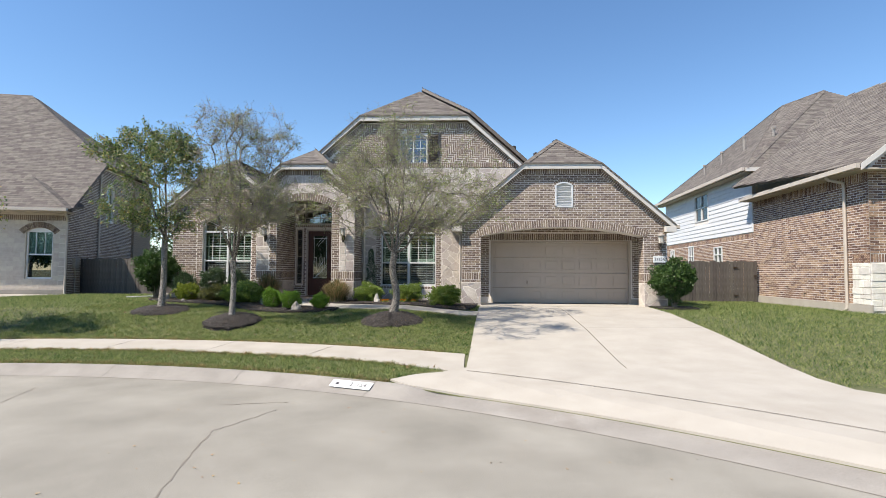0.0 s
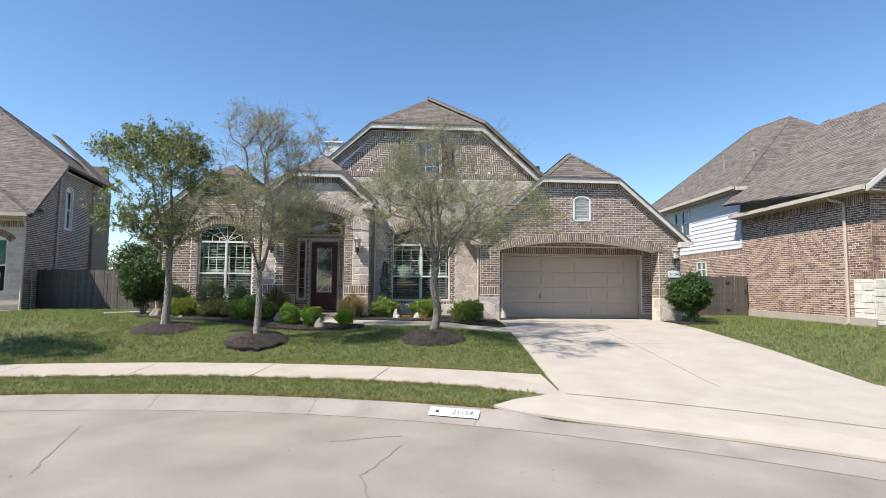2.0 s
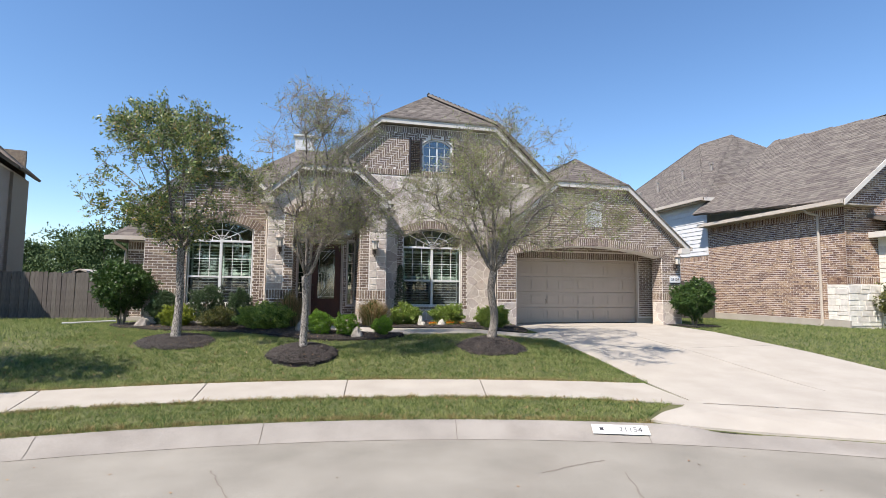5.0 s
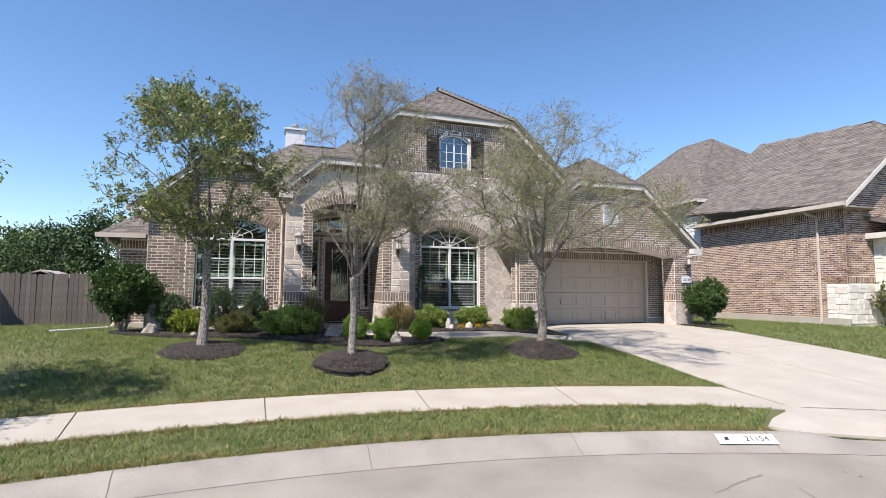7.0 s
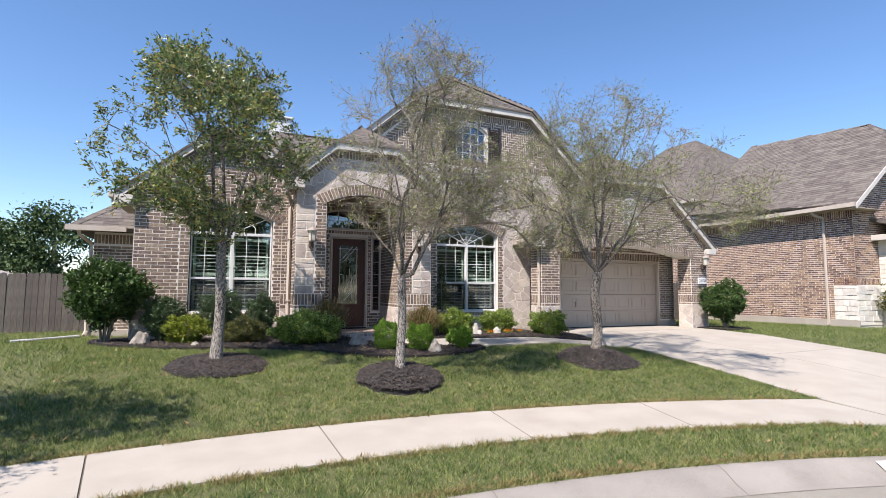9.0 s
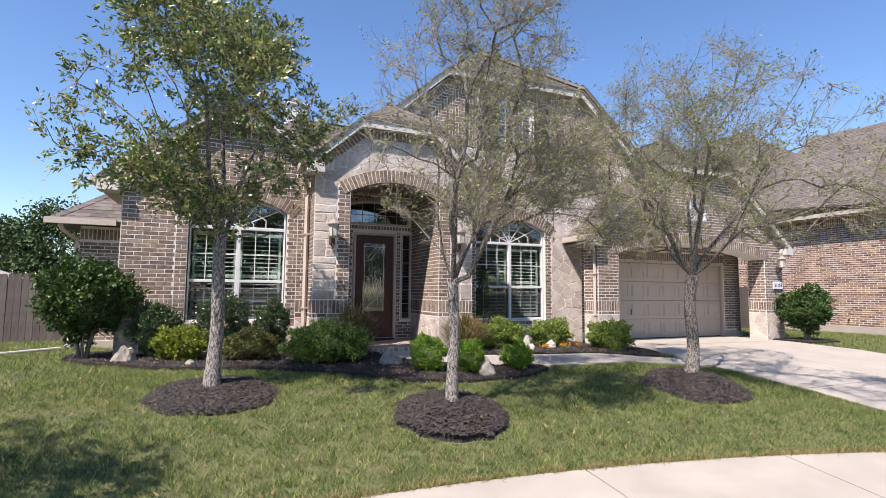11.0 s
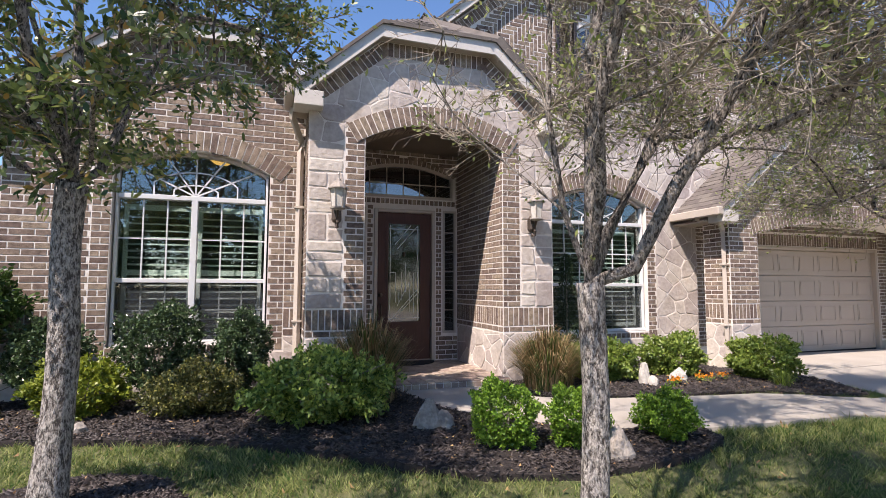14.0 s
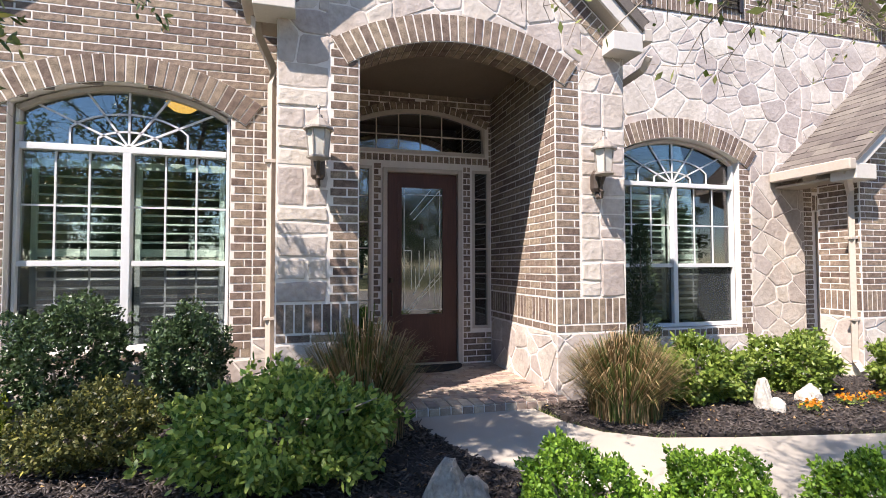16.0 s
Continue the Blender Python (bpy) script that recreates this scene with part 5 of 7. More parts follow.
u = Vector((math.sin(radians(ang)), -math.cos(radians(ang)), 0))
out = Vector((math.cos(radians(ang)), math.sin(radians(ang)), 0.0))
mid = Vector((CX, CY, 0)) + out * 16.59
slope = (out * 0.14 + Vector((0, 0, 0.075))).normalized()
fr = Frame(mid + Vector((0, 0, -0.162)), u, slope)
part("paint", plate(fr, rect(-0.37, 0.37, -0.085, 0.085), (), 0.006, 0.012), SIGN_WHITE, kn)
mt = Matrix((fr.u, fr.v, fr.n)).transposed().to_4x4()
lettering("21154", 0.125, Matrix.Translation(fr.at(0.13, 0, 0.014)) @ mt, SIGN_BLACK, "digits", kn)
star = [(-0.25 + 0.055 * (1 if k % 2 else 0.4) * math.sin(k * math.pi / 4), 0.055 * (1 if k % 2 else 0.4) * math.cos(k * math.pi / 4)) for k in range(8)]
part("mark", plate(fr, star, (), 0.002, 0.015), SIGN_BLACK, kn)


# ---- beds, walk, rocks ----
WALK = [(-5.98, 16.98), (-5.97, 16.7), (-5.80, 16.1), (-5.48, 15.55), (-4.9, 15.05), (-4.3, 14.78), (-3.6, 14.64), (-2.1, 14.52), (0.36, 14.5), (0.46, 15.3), (-0.86, 15.38), (-2.4, 15.60), (-3.64, 15.84), (-4.2, 15.98), (-4.55, 16.2), (-4.72, 16.5), (-4.80, 16.98)]
walkway = setting(slab_sheet("walkway", WALK, CONCRETE, lift=0.035, step=0.6), "curved pale concrete garden walk to the porch", "walkway")
BED_L = [(-11.1, 18.2), (-11.05, 17.4), (-10.6, 16.75), (-9.6, 16.0), (-8.7, 15.75), (-7.9, 15.55), (-7.2, 15.1), (-6.5, 14.6), (-5.9, 14.3), (-5.2, 14.15), (-4.2, 14.15), (-3.62, 14.35), (-3.6, 14.66), (-4.3, 14.80), (-4.9, 15.07), (-5.45, 15.55), (-5.78, 16.1), (-5.95, 16.7), (-5.98, 17.05), (-7.1, 17.04), (-7.1, 17.66), (-10.4, 17.66), (-10.5, 18.6)]
BED_R = [(-4.72, 16.98), (-4.66, 16.52), (-4.5, 16.24), (-4.16, 16.03), (-3.62, 15.88), (-2.4, 15.65), (-0.86, 15.43), (0.1, 15.45), (0.35, 16.2), (0.45, 17.36), (-0.46, 17.36), (-0.4, 18.28), (-3.7, 18.28), (-3.72, 17.06)]
TREES = [(-8.66, 14.28, 0.76), (-5.95, 12.97, 0.70), (-1.80, 13.05, 0.82), (-13.0, 11.0, 0.6)]
MOUND = [0.55, 1.0, 0.95, 0.8]


def mulch_bed(name, poly, label):
    ob = slab_sheet(name, poly, MULCH, lift=0.05, step=0.22, thick=0.09)
    for v in ob.data.vertices:
        v.co.z += 0.03 * noise.noise((v.co.x * 2.2, v.co.y * 2.2, 0))
    return setting(ob, label, "mulch bed")


mulch_bed("bed_left", BED_L, "dark mulch bed before the house")
mulch_bed("bed_right", BED_R, "dark mulch bed between walk and house")
mulch_bed("bed_pier", [(6.1, 16.2), (7.3, 16.2), (7.5, 17.3), (6.78, 17.4), (6.1, 17.3)], "dark mulch round the shrub by the drive")
RINGS = []
for (x, y, r), swell in zip(TREES, MOUND):
    g = random.Random(int(x * 10))
    RINGS.append([(x + (r + g.uniform(-0.05, 0.05)) * math.cos(a), y + (r * 0.92 + g.uniform(-0.05, 0.05)) * math.sin(a)) for a in np.linspace(0, math.tau, 26)[:-1]])
    bm = bmesh.new()
    rings = []
    for k, q in enumerate((1.0, 0.86, 0.62, 0.35, 0.12)):
        up = (0.0, 0.07, 0.13, 0.185, 0.215)[k] * swell
        rings.append([bm.verts.new((x + (px - x) * q, y + (py - y) * q, height(x + (px - x) * q, y + (py - y) * q) + up - (0.02 if k == 0 else 0))) for px, py in RINGS[-1]])
    for a, b in zip(rings, rings[1:]):
        for k in range(len(a)):
            bm.faces.new((a[k], a[(k + 1) % len(a)], b[(k + 1) % len(a)], b[k]))
    bm.faces.new(rings[-1])
    setting(part("mulch_ring", bm, MULCH, smooth=True), "raised ring of dark mulch round the tree", "mulch bed")


def inside(xs, ys, poly):
    hit = np.zeros(len(xs), bool)
    for (x0, y0), (x1, y1) in zip(poly, poly[1:] + poly[:1]):
        if y0 != y1:
            hit ^= ((y0 <= ys) != (y1 <= ys)) & (xs < x0 + (ys - y0) / (y1 - y0) * (x1 - x0))
    return hit


def big_mesh(name, verts, per, faces_of, material, parent=None):
    """A mesh of many alike small pieces: verts (n, per, 3), faces as index tuples within a piece."""
    n = len(verts)
    k = len(faces_of[0])
    me = bpy.data.meshes.new(name)
    me.vertices.add(n * per)
    me.vertices.foreach_set("co", np.ascontiguousarray(verts, dtype=np.float32).ravel())
    idx = (np.arange(n)[:, None, None] * per + np.array(faces_of)[None]).astype(np.int32)
    me.loops.add(idx.size)
    me.loops.foreach_set("vertex_index", idx.ravel())
    me.polygons.add(n * len(faces_of))
    me.polygons.foreach_set("loop_start", np.arange(0, idx.size, k, dtype=np.int32))
    me.update(calc_edges=True)
    me.validate()
    return tagged(part_mesh(name, me, material, parent), kind="stuff")


RS = np.random.RandomState(7)
GX, GY = np.meshgrid(np.arange(-40, 40, 0.25), np.arange(-30, 60, 0.25))
GZ = np.array([height(x, y) for x, y in zip(GX.ravel(), GY.ravel())]).reshape(GX.shape)


def heights(xs, ys):
    u, v = (xs + 40) / 0.25, (ys + 30) / 0.25
    i, j = np.clip(u.astype(int), 0, GX.shape[1] - 2), np.clip(v.astype(int), 0, GX.shape[0] - 2)
    a, b = u - i, v - j
    return (GZ[j, i] * (1 - a) + GZ[j, i + 1] * a) * (1 - b) + (GZ[j + 1, i] * (1 - a) + GZ[j + 1, i + 1] * a) * b


def scatter(x0, x1, y0, y1, n):
    return RS.uniform(x0, x1, n), RS.uniform(y0, y1, n)


def chips(polys, per_m2, lift):
    out = []
    for i, poly in enumerate(polys):
        x0, x1, y0, y1 = min(p[0] for p in poly), max(p[0] for p in poly), min(p[1] for p in poly), max(p[1] for p in poly)
        xs, ys = scatter(x0, x1, y0, y1, int((x1 - x0) * (y1 - y0) * per_m2))
        keep = inside(xs, ys, poly)
        xs, ys = xs[keep], ys[keep]
        cx, cy = (x0 + x1) / 2, (y0 + y1) / 2
        zs = heights(xs, ys) + (lift if lift > 0 else np.interp(np.hypot(xs - cx, ys - cy), [0, 0.28, 0.48, 0.66, 0.78], [0.215, 0.185, 0.13, 0.065, 0.0]) * MOUND[i])
        out.append(np.stack([xs, ys, zs], 1))
    p = np.concatenate(out)
    n = len(p)
    a, L, W = RS.uniform(0, math.tau, n), RS.uniform(0.009, 0.036, n), RS.uniform(0.003, 0.009, n)
    tilt = RS.normal(0, 0.35, n)
    d = np.stack([np.cos(a), np.sin(a), tilt], 1) * L[:, None]
    s = np.stack([-np.sin(a), np.cos(a), RS.normal(0, 0.4, n)], 1) * W[:, None]
    p[:, 2] += RS.uniform(0.0, 0.02, n)
    h = np.array([0, 0, 0.005])
    return np.stack([p - d - s, p + d - s, p + d + s, p - d + s, p - d - s + h, p + d * 0.9 - s + h, p + d * 0.9 + s + h, p - d + s + h], 1)


BOX = [(4, 5, 6, 7), (0, 1, 5, 4), (1, 2, 6, 5), (2, 3, 7, 6), (3, 0, 4, 7)]
tagged(big_mesh("mulch_chips", np.concatenate([chips([BED_L, BED_R], 1500, 0.045), chips(RINGS, 4000, -1)]), 8, BOX, CHIP), "loose dark shredded mulch chips on the beds", "mulch", kind="stuff")

# ---- lawn ----
DRIVE_NEXT = [(-26, 12.5), (-20, 13.0), (-17.5, 17.5), (-17.0, 20.6), (-26, 22)]
FRINGE = leafy("straw_grass", (0.10, 0.11, 0.03), (0.50, 0.38, 0.19), 0.7, 0.2, 0.3)


def blades(xs, ys, tall, wide):
    n = len(xs)
    z = heights(xs, ys) - 0.008
    a = RS.uniform(0, math.tau, n)
    # tussocks and thin places, a hand's width across
    tuft = RS.uniform(0.35, 1.65, (64, 64))[(xs * 11 + np.sin(ys * 19) * 0.5).astype(int) % 64, (ys * 11 + np.sin(xs * 17) * 0.5).astype(int) % 64]
    h = tall * RS.uniform(0.55, 1.3, n) * tuft
    lean = RS.uniform(0.2, 1.5, n) * h
    b = RS.uniform(0, math.tau, n)
    w = wide * RS.uniform(0.6, 1.3, n)
    p = np.stack([xs, ys, z], 1)
    s = np.stack([np.cos(a), np.sin(a), np.zeros(n)], 1) * w[:, None] / 2
    t = np.stack([np.cos(b) * lean, np.sin(b) * lean, h], 1)
    return np.stack([p - s, p + s, p + t], 1)


def lawn_mask(xs, ys):
    r = np.hypot(xs - CX, ys - CY)
    k = ((r > 19.08) | ((r > 16.80) & (r < 17.82)))
    dl = np.interp(ys, [8.6, 10.2, 17.4], [0.08, 0.15, 0.52])
    dr = np.interp(ys, [8.0, 11.5, 17.4], [5.60, 5.80, 6.05])
    k &= ~((xs > dl) & (xs < dr) & (ys > 7.6)) & ~((xs > 4) & (r < 19.75))
    k &= ~((r < 17.9) & (xs > -1.15 + (ys - 8.4) * 1.6) & (xs < 6.5))
    for poly in (WALK, BED_L, BED_R, *RINGS):
        k &= ~inside(xs, ys, poly)
    k &= ~((xs > -10.4) & (xs < 6.8) & (ys > 17.0)) & ~((xs > -11.5) & (xs < 6.8) & (ys > 19.8))
    k &= ~inside(xs, ys, DRIVE_NEXT)
    k &= ~((xs > 11.75) & (ys > 15.4)) & ~((xs < -17.0) & (ys > 20.6))
    return k


sets = []
for x0, x1, y0, y1, per, tall, wide in ((-11, 0.6, 11, 18, 4600, 0.046, 0.0085), (-12, 0.6, 8, 11, 4600, 0.045, 0.0085), (-20, -11, 8, 22, 700, 0.06, 0.014), (5.6, 12, 8, 22, 900, 0.05, 0.013), (-12, -9.5, 17, 22, 900, 0.05, 0.012), (12, 20, 6, 16, 300, 0.05, 0.018), (-30, -20, 8, 22, 200, 0.07, 0.025)):
    xs, ys = scatter(x0, x1, y0, y1, int((x1 - x0) * (y1 - y0) * per))
    k = lawn_mask(xs, ys)
    sets.append(blades(xs[k], ys[k], tall, wide))
tagged(big_mesh("grass", np.concatenate(sets), 3, [(0, 1, 2)], GRASS), "short mown lawn grass, green with straw patches", "grass", kind="stuff")
# dry, uncut fringe where the lawn meets the concrete
for rim, out in ((19.10, 1), (17.80, -1), (16.86, 1)):
    n = 17000
    a = RS.uniform(radians(69), radians(128), n)
    rr = rim + out * RS.normal(0.035, 0.035, n)
    fringe = blades(CX + rr * np.cos(a), CY + rr * np.sin(a), 0.045, 0.010)
    big_mesh("grass_fringe", fringe[fringe[:, 0, 0] < 0.1], 3, [(0, 1, 2)], FRINGE)
for ob in [o for o in bpy.data.objects if o.name.startswith("grass_fringe")]:
    tagged(ob, "straw-coloured grass edge along the concrete", "grass", kind="stuff")
xs, ys = scatter(-11, 0.3, 8, 16.5, 1500)
k = lawn_mask(xs, ys)
LITTER = surf("dry_leaf", (0.22, 0.12, 0.05), (0.42, 0.28, 0.14), 0.8, 20, 80, 0.2, island=0.4)
fl = blades(xs[k], ys[k], 0.03, 0.03)
fl[:, :, 2] += 0.035
tagged(big_mesh("fallen_leaves", fl, 3, [(0, 1, 2)], LITTER), "dry brown leaves scattered on the lawn", "leaves", kind="stuff")


# ---- trees ----
def leaves_mesh(name, centres, along, length, width, material, parent, rs):
    """Folded leaves at given places, each of two triangles pairs."""
    n = len(centres)
    d = along + rs.normal(0, 0.6, (n, 3))
    d /= np.linalg.norm(d, axis=1)[:, None]
    s = np.cross(d, rs.normal(0, 1, (n, 3)))
    s /= np.linalg.norm(s, axis=1)[:, None] + 1e-6
    L, W = (length * rs.uniform(0.6, 1.3, n))[:, None], (width * rs.uniform(0.7, 1.2, n))[:, None]
    c = np.asarray(centres)
    if length > 0.05:
        # larger leaves have a rounded outline
        return big_mesh(name, np.stack([c, c + d * L * 0.28 + s * W * 0.42, c + d * L * 0.66 + s * W * 0.42, c + d * L, c + d * L * 0.66 - s * W * 0.42, c + d * L * 0.28 - s * W * 0.42], 1), 6, [(0, 1, 2, 3, 4, 5)], material, parent)
    return big_mesh(name, np.stack([c, c + d * L * 0.5 + s * W / 2, c + d * L, c + d * L * 0.5 - s * W / 2], 1), 4, [(0, 1, 2, 3)], material, parent)


def prism_twigs(segs, radii):
    """Three-sided twigs from start and end points: (n, 6, 3)."""
    a, b = np.array([s[0] for s in segs]), np.array([s[1] for s in segs])
    d = b - a
    d /= np.linalg.norm(d, axis=1)[:, None] + 1e-9
    u = np.cross(d, np.where(np.abs(d[:, 2:]) < 0.9, [[0, 0, 1.0]], [[1.0, 0, 0]]))
    u /= np.linalg.norm(u, axis=1)[:, None]
    v = np.cross(d, u)
    r0, r1 = np.array([r[0] for r in radii])[:, None], np.array([r[1] for r in radii])[:, None]
    out = []
    for p, r in ((a, r0), (b, r1)):
        for k in range(3):
            t = k * math.tau / 3
            out.append(p + (u * math.cos(t) + v * math.sin(t)) * r)
    return np.stack(out, 1)


def tree(name, label, at, fork, profile, shift, seed, leaf_mat, leaf, count, twig_len, lean=(0, 0), girth=0.1, limbs=7, points=450, many="", twigs=3, clump=0.8, phase=0.0, bark=None, crook=0.012):
    """A young tree: a bare tapered trunk, limbs that part at the fork, branches that share out the crown's room, fine twigs and small leaves.
    profile gives the crown's radius at heights above the foot; shift moves the crown's middle off the trunk."""
    g, rs = random.Random(seed), np.random.RandomState(seed)
    tr = group(name, label, "tree", at, many=many)
    lx, ly = lean
    pts = [Vector((lx * q + crook * (math.sin(q * 7 + seed) - math.sin(seed)), ly * q + crook * 0.6 * math.sin(q * 5), fork * q)) for q in (0, 0.04, *np.linspace(0.1, 1.0, 22))]
    bm, wood = bmesh.new(), bmesh.new()
    tube_into(bm, [Vector((0, 0, -0.1))] + pts, [girth * float(np.interp(k / 24, [0, 0.04, 0.12, 0.3, 0.6, 0.85, 1.0], [1.55, 1.4, 1.15, 1.0, 0.94, 0.92, 1.0])) for k in range(25)], 28)
    # ridges and knots of the bark
    for v in bm.verts:
        a = math.atan2(v.co.y, v.co.x)
        q = Vector((math.cos(a) * 3.2, math.sin(a) * 3.2, v.co.z * 2.6 + seed))
        k = 0.05 * noise.noise(q) + 0.055 * noise.noise(Vector((math.cos(a) * 9, math.sin(a) * 9, v.co.z * 5 + seed)))
        v.co.x, v.co.y = v.co.x * (1 + k), v.co.y * (1 + k)
    hz, hr = [p[0] for p in profile], [p[1] for p in profile]
    # limbs: the first knots of the branching
    knots, parent, run = [np.array(pts[-1])], [-1], [0.0]
    for k in range(limbs):
        a = phase + k * math.tau / limbs + g.uniform(-0.3, 0.3)
        zt = g.uniform(0.35, 0.75) if k else 0.85
        zz = hz[0] + (hz[-1] - hz[0]) * zt
        rr = float(np.interp(zz, hz, hr)) * (g.uniform(0.5, 0.8) if k else 0.1)
        end = np.array([shift[0] + math.cos(a) * rr, shift[1] + math.sin(a) * rr, zz])
        o, last = knots[0] - np.array([0, 0, g.uniform(0, 0.3) if k else 0]), 0
        for f in (0.16, 0.34, 0.52, 0.7):
            q = o + (end - o) * np.array([f ** 1.05, f ** 1.05, f]) + rs.normal(0, 0.035, 3)
            knots.append(q)
            parent.append(last)
            run.append(run[last] + float(np.linalg.norm(q - knots[last])))
            last = len(knots) - 1
    # room of the crown, with thin and thick places
    cl = rs.uniform(-1, 1, (26, 3)) * np.array([max(hr), max(hr), 0]) + np.array([shift[0], shift[1], 0])
    cl[:, 2] = rs.uniform(hz[0], hz[-1], 26)
    want = []
    while len(want) < points:
        p = np.array([rs.uniform(-1, 1) * max(hr), rs.uniform(-1, 1) * max(hr), rs.uniform(hz[0], hz[-1])])
        rmax = float(np.interp(p[2], hz, hr)) * (0.86 + 0.2 * math.sin(3 * math.atan2(p[1], p[0]) + seed + p[2] * 2))
        if math.hypot(p[0], p[1]) < rmax:
            p[:2] += shift
            near = float(np.min(np.linalg.norm(cl - p, axis=1)))
            if near < 0.55 or rs.uniform() > clump:
                want.append(p)
    want = np.array(want)
    best, link, left = np.full(points, 1e9), np.zeros(points, int), np.ones(points, bool)

    def offer(i):
        c = np.linalg.norm(want - knots[i], axis=1) + 0.45 * run[i]
        k = c < best
        best[k], link[k] = c[k], i

    for i in range(1, len(knots)):
        offer(i)
    for step in range(points):
        j = int(np.argmin(np.where(left, best, 1e9)))
        left[j] = False
        i = link[j]
        a, b = knots[i], want[j]
        mid = (a + b) / 2 + rs.normal(0, 0.06, 3) * float(np.linalg.norm(b - a)) + np.array([0, 0, 0.05 * float(np.linalg.norm(b - a))])
        for q in (mid, b):
            knots.append(q)
            parent.append(i)
            run.append(run[i] + float(np.linalg.norm(q - knots[i])))
            i = len(knots) - 1
        offer(i)
    n = len(knots)
    tips, kids = np.zeros(n), [[] for k in range(n)]
    for i in range(n - 1, 0, -1):
        tips[i] = max(tips[i], 1)
        tips[parent[i]] += tips[i]
        kids[parent[i]].append(i)
    rad = 0.0050 * tips ** 0.48
    rad = np.minimum(rad, girth * 0.62)
    segs, widths = [], []
    todo = [(0, k) for k in kids[0]]
    while todo:
        i, j = todo.pop()
        path = [i, j]
        while kids[path[-1]]:
            ks = sorted(kids[path[-1]], key=lambda k: -tips[k])
            todo.extend((path[-1], k) for k in ks[1:])
            path.append(ks[0])
        thick = [q for k, q in enumerate(path) if k < 2 or rad[q] > 0.0075]
        if len(thick) > 2:
            tube_into(wood, [Vector(knots[q]) for q in thick], [float(rad[path[1]])] + [float(rad[q]) for q in thick[1:]], 7 if rad[j] > 0.02 else 5, False)
        else:
            thick = path[:1]
        rest = path[len(thick) - 1:]
        for p, q in zip(rest, rest[1:]):
            segs.append((tuple(knots[p]), tuple(knots[q])))
            widths.append((min(rad[p], 0.0075), rad[q]))
    # fine twigs along the thin branches
    ends, ways = [], []
    amount = rs.gamma(1.6, 0.62, n)
    for i in range(1, n):
        if tips[i] > 14:
            continue
        d0 = knots[i] - knots[parent[i]]
        d0 = d0 / (np.linalg.norm(d0) + 1e-6)
        for k in range(int(round(twigs * rs.uniform(0.6, 1.4)))):
            d = d0 * 0.7 + rs.normal(0, 0.75, 3) * np.array([1, 1, 0.7])
            d /= np.linalg.norm(d)
            p, L = knots[i] + (knots[parent[i]] - knots[i]) * rs.uniform(0, 1), twig_len * rs.uniform(0.35, 1.2)
            w = 0.0034
            for s in range(3):
                d = d + rs.normal(0, 0.28, 3)
                d /= np.linalg.norm(d)
                q = p + d * L / 3
                segs.append((tuple(p), tuple(q)))
                widths.append((w, w * 0.75))
                w *= 0.75
                if amount[i] > 0.5 or s == 2:
                    ends.append(q)
                    ways.append(d)
                e = d + rs.normal(0, 0.8, 3)
                e = q + e / np.linalg.norm(e) * L * 0.3
                segs.append((tuple(q), tuple(e)))
                widths.append((w, w * 0.6))
                if amount[i] > 0.35:
                    ends.append(e)
                    ways.append(d)
                p = q
    bmesh.ops.recalc_face_normals(bm, faces=bm.faces[:])
    part("trunk", bm, bark or BARK, tr, smooth=True)
    bmesh.ops.recalc_face_normals(wood, faces=wood.faces[:])
    part("limb", wood, LIMB, tr, smooth=True)
    big_mesh("twigwork", prism_twigs(segs, widths), 6, [(0, 1, 4, 3), (1, 2, 5, 4), (2, 0, 3, 5)], TWIG, tr)
    pick = rs.randint(0, len(ends), count)
    c = np.array(ends)[pick] + rs.normal(0, leaf[0] * 0.4, (count, 3))
    leaves_mesh("crown", c, np.array(ways)[pick], leaf[0], leaf[1], leaf_mat, tr, rs)
    return tr


LEAF_GREEN = leafy("oak_leaf", (0.040, 0.085, 0.024), (0.30, 0.36, 0.11), 0.38, 0.6, 0.3, young=(0.42, 0.27, 0.07))
LEAF_OLIVE = leafy("elm_leaf", (0.12, 0.17, 0.040), (0.40, 0.44, 0.16), 0.5, 0.4, 0.4)
z = lambda x, y: height(x, y) + 0.10
tree("tree", "young tree with a grey trunk and a leafy green crown", (-8.69, 14.35, z(-8.69, 14.35)), 1.95, ((2.2, 0.7), (2.6, 1.5), (3.3, 2.05), (4.0, 2.2), (4.7, 1.3), (5.35, 0.45)), (-0.12, 0.1), 5, LEAF_GREEN, (0.066, 0.028), 33000, 0.30, (0.02, 0.05), 0.084, 8, 420, "front lawn trees", 2, 0.92)
tree("tree", "slender tree with bare twigs and few olive leaves", (-5.95, 12.97, z(-5.95, 12.97)), 1.55, ((2.25, 0.9), (2.6, 1.75), (3.2, 1.85), (3.9, 1.4), (4.7, 1.45), (5.4, 1.0)), (0.25, -0.25), 29, LEAF_OLIVE, (0.040, 0.018), 15000, 0.30, (0.0, 0.0), 0.071, 5, 560, "front lawn trees", 5, 0.8, radians(88))
tree("tree", "spreading tree with a dark crooked trunk, fine twigs and sparse leaves", (-1.81, 13.12, z(-1.81, 13.12)), 1.60, ((2.0, 1.4), (2.4, 3.1), (3.0, 3.4), (3.8, 2.6), (4.6, 1.8), (5.4, 1.0)), (0.25, 0.1), 37, LEAF_OLIVE, (0.042, 0.019), 32000, 0.32, (0.02, 0.0), 0.092, 8, 820, "front lawn trees", 5, 0.86, bark=LIMB, crook=0.055)
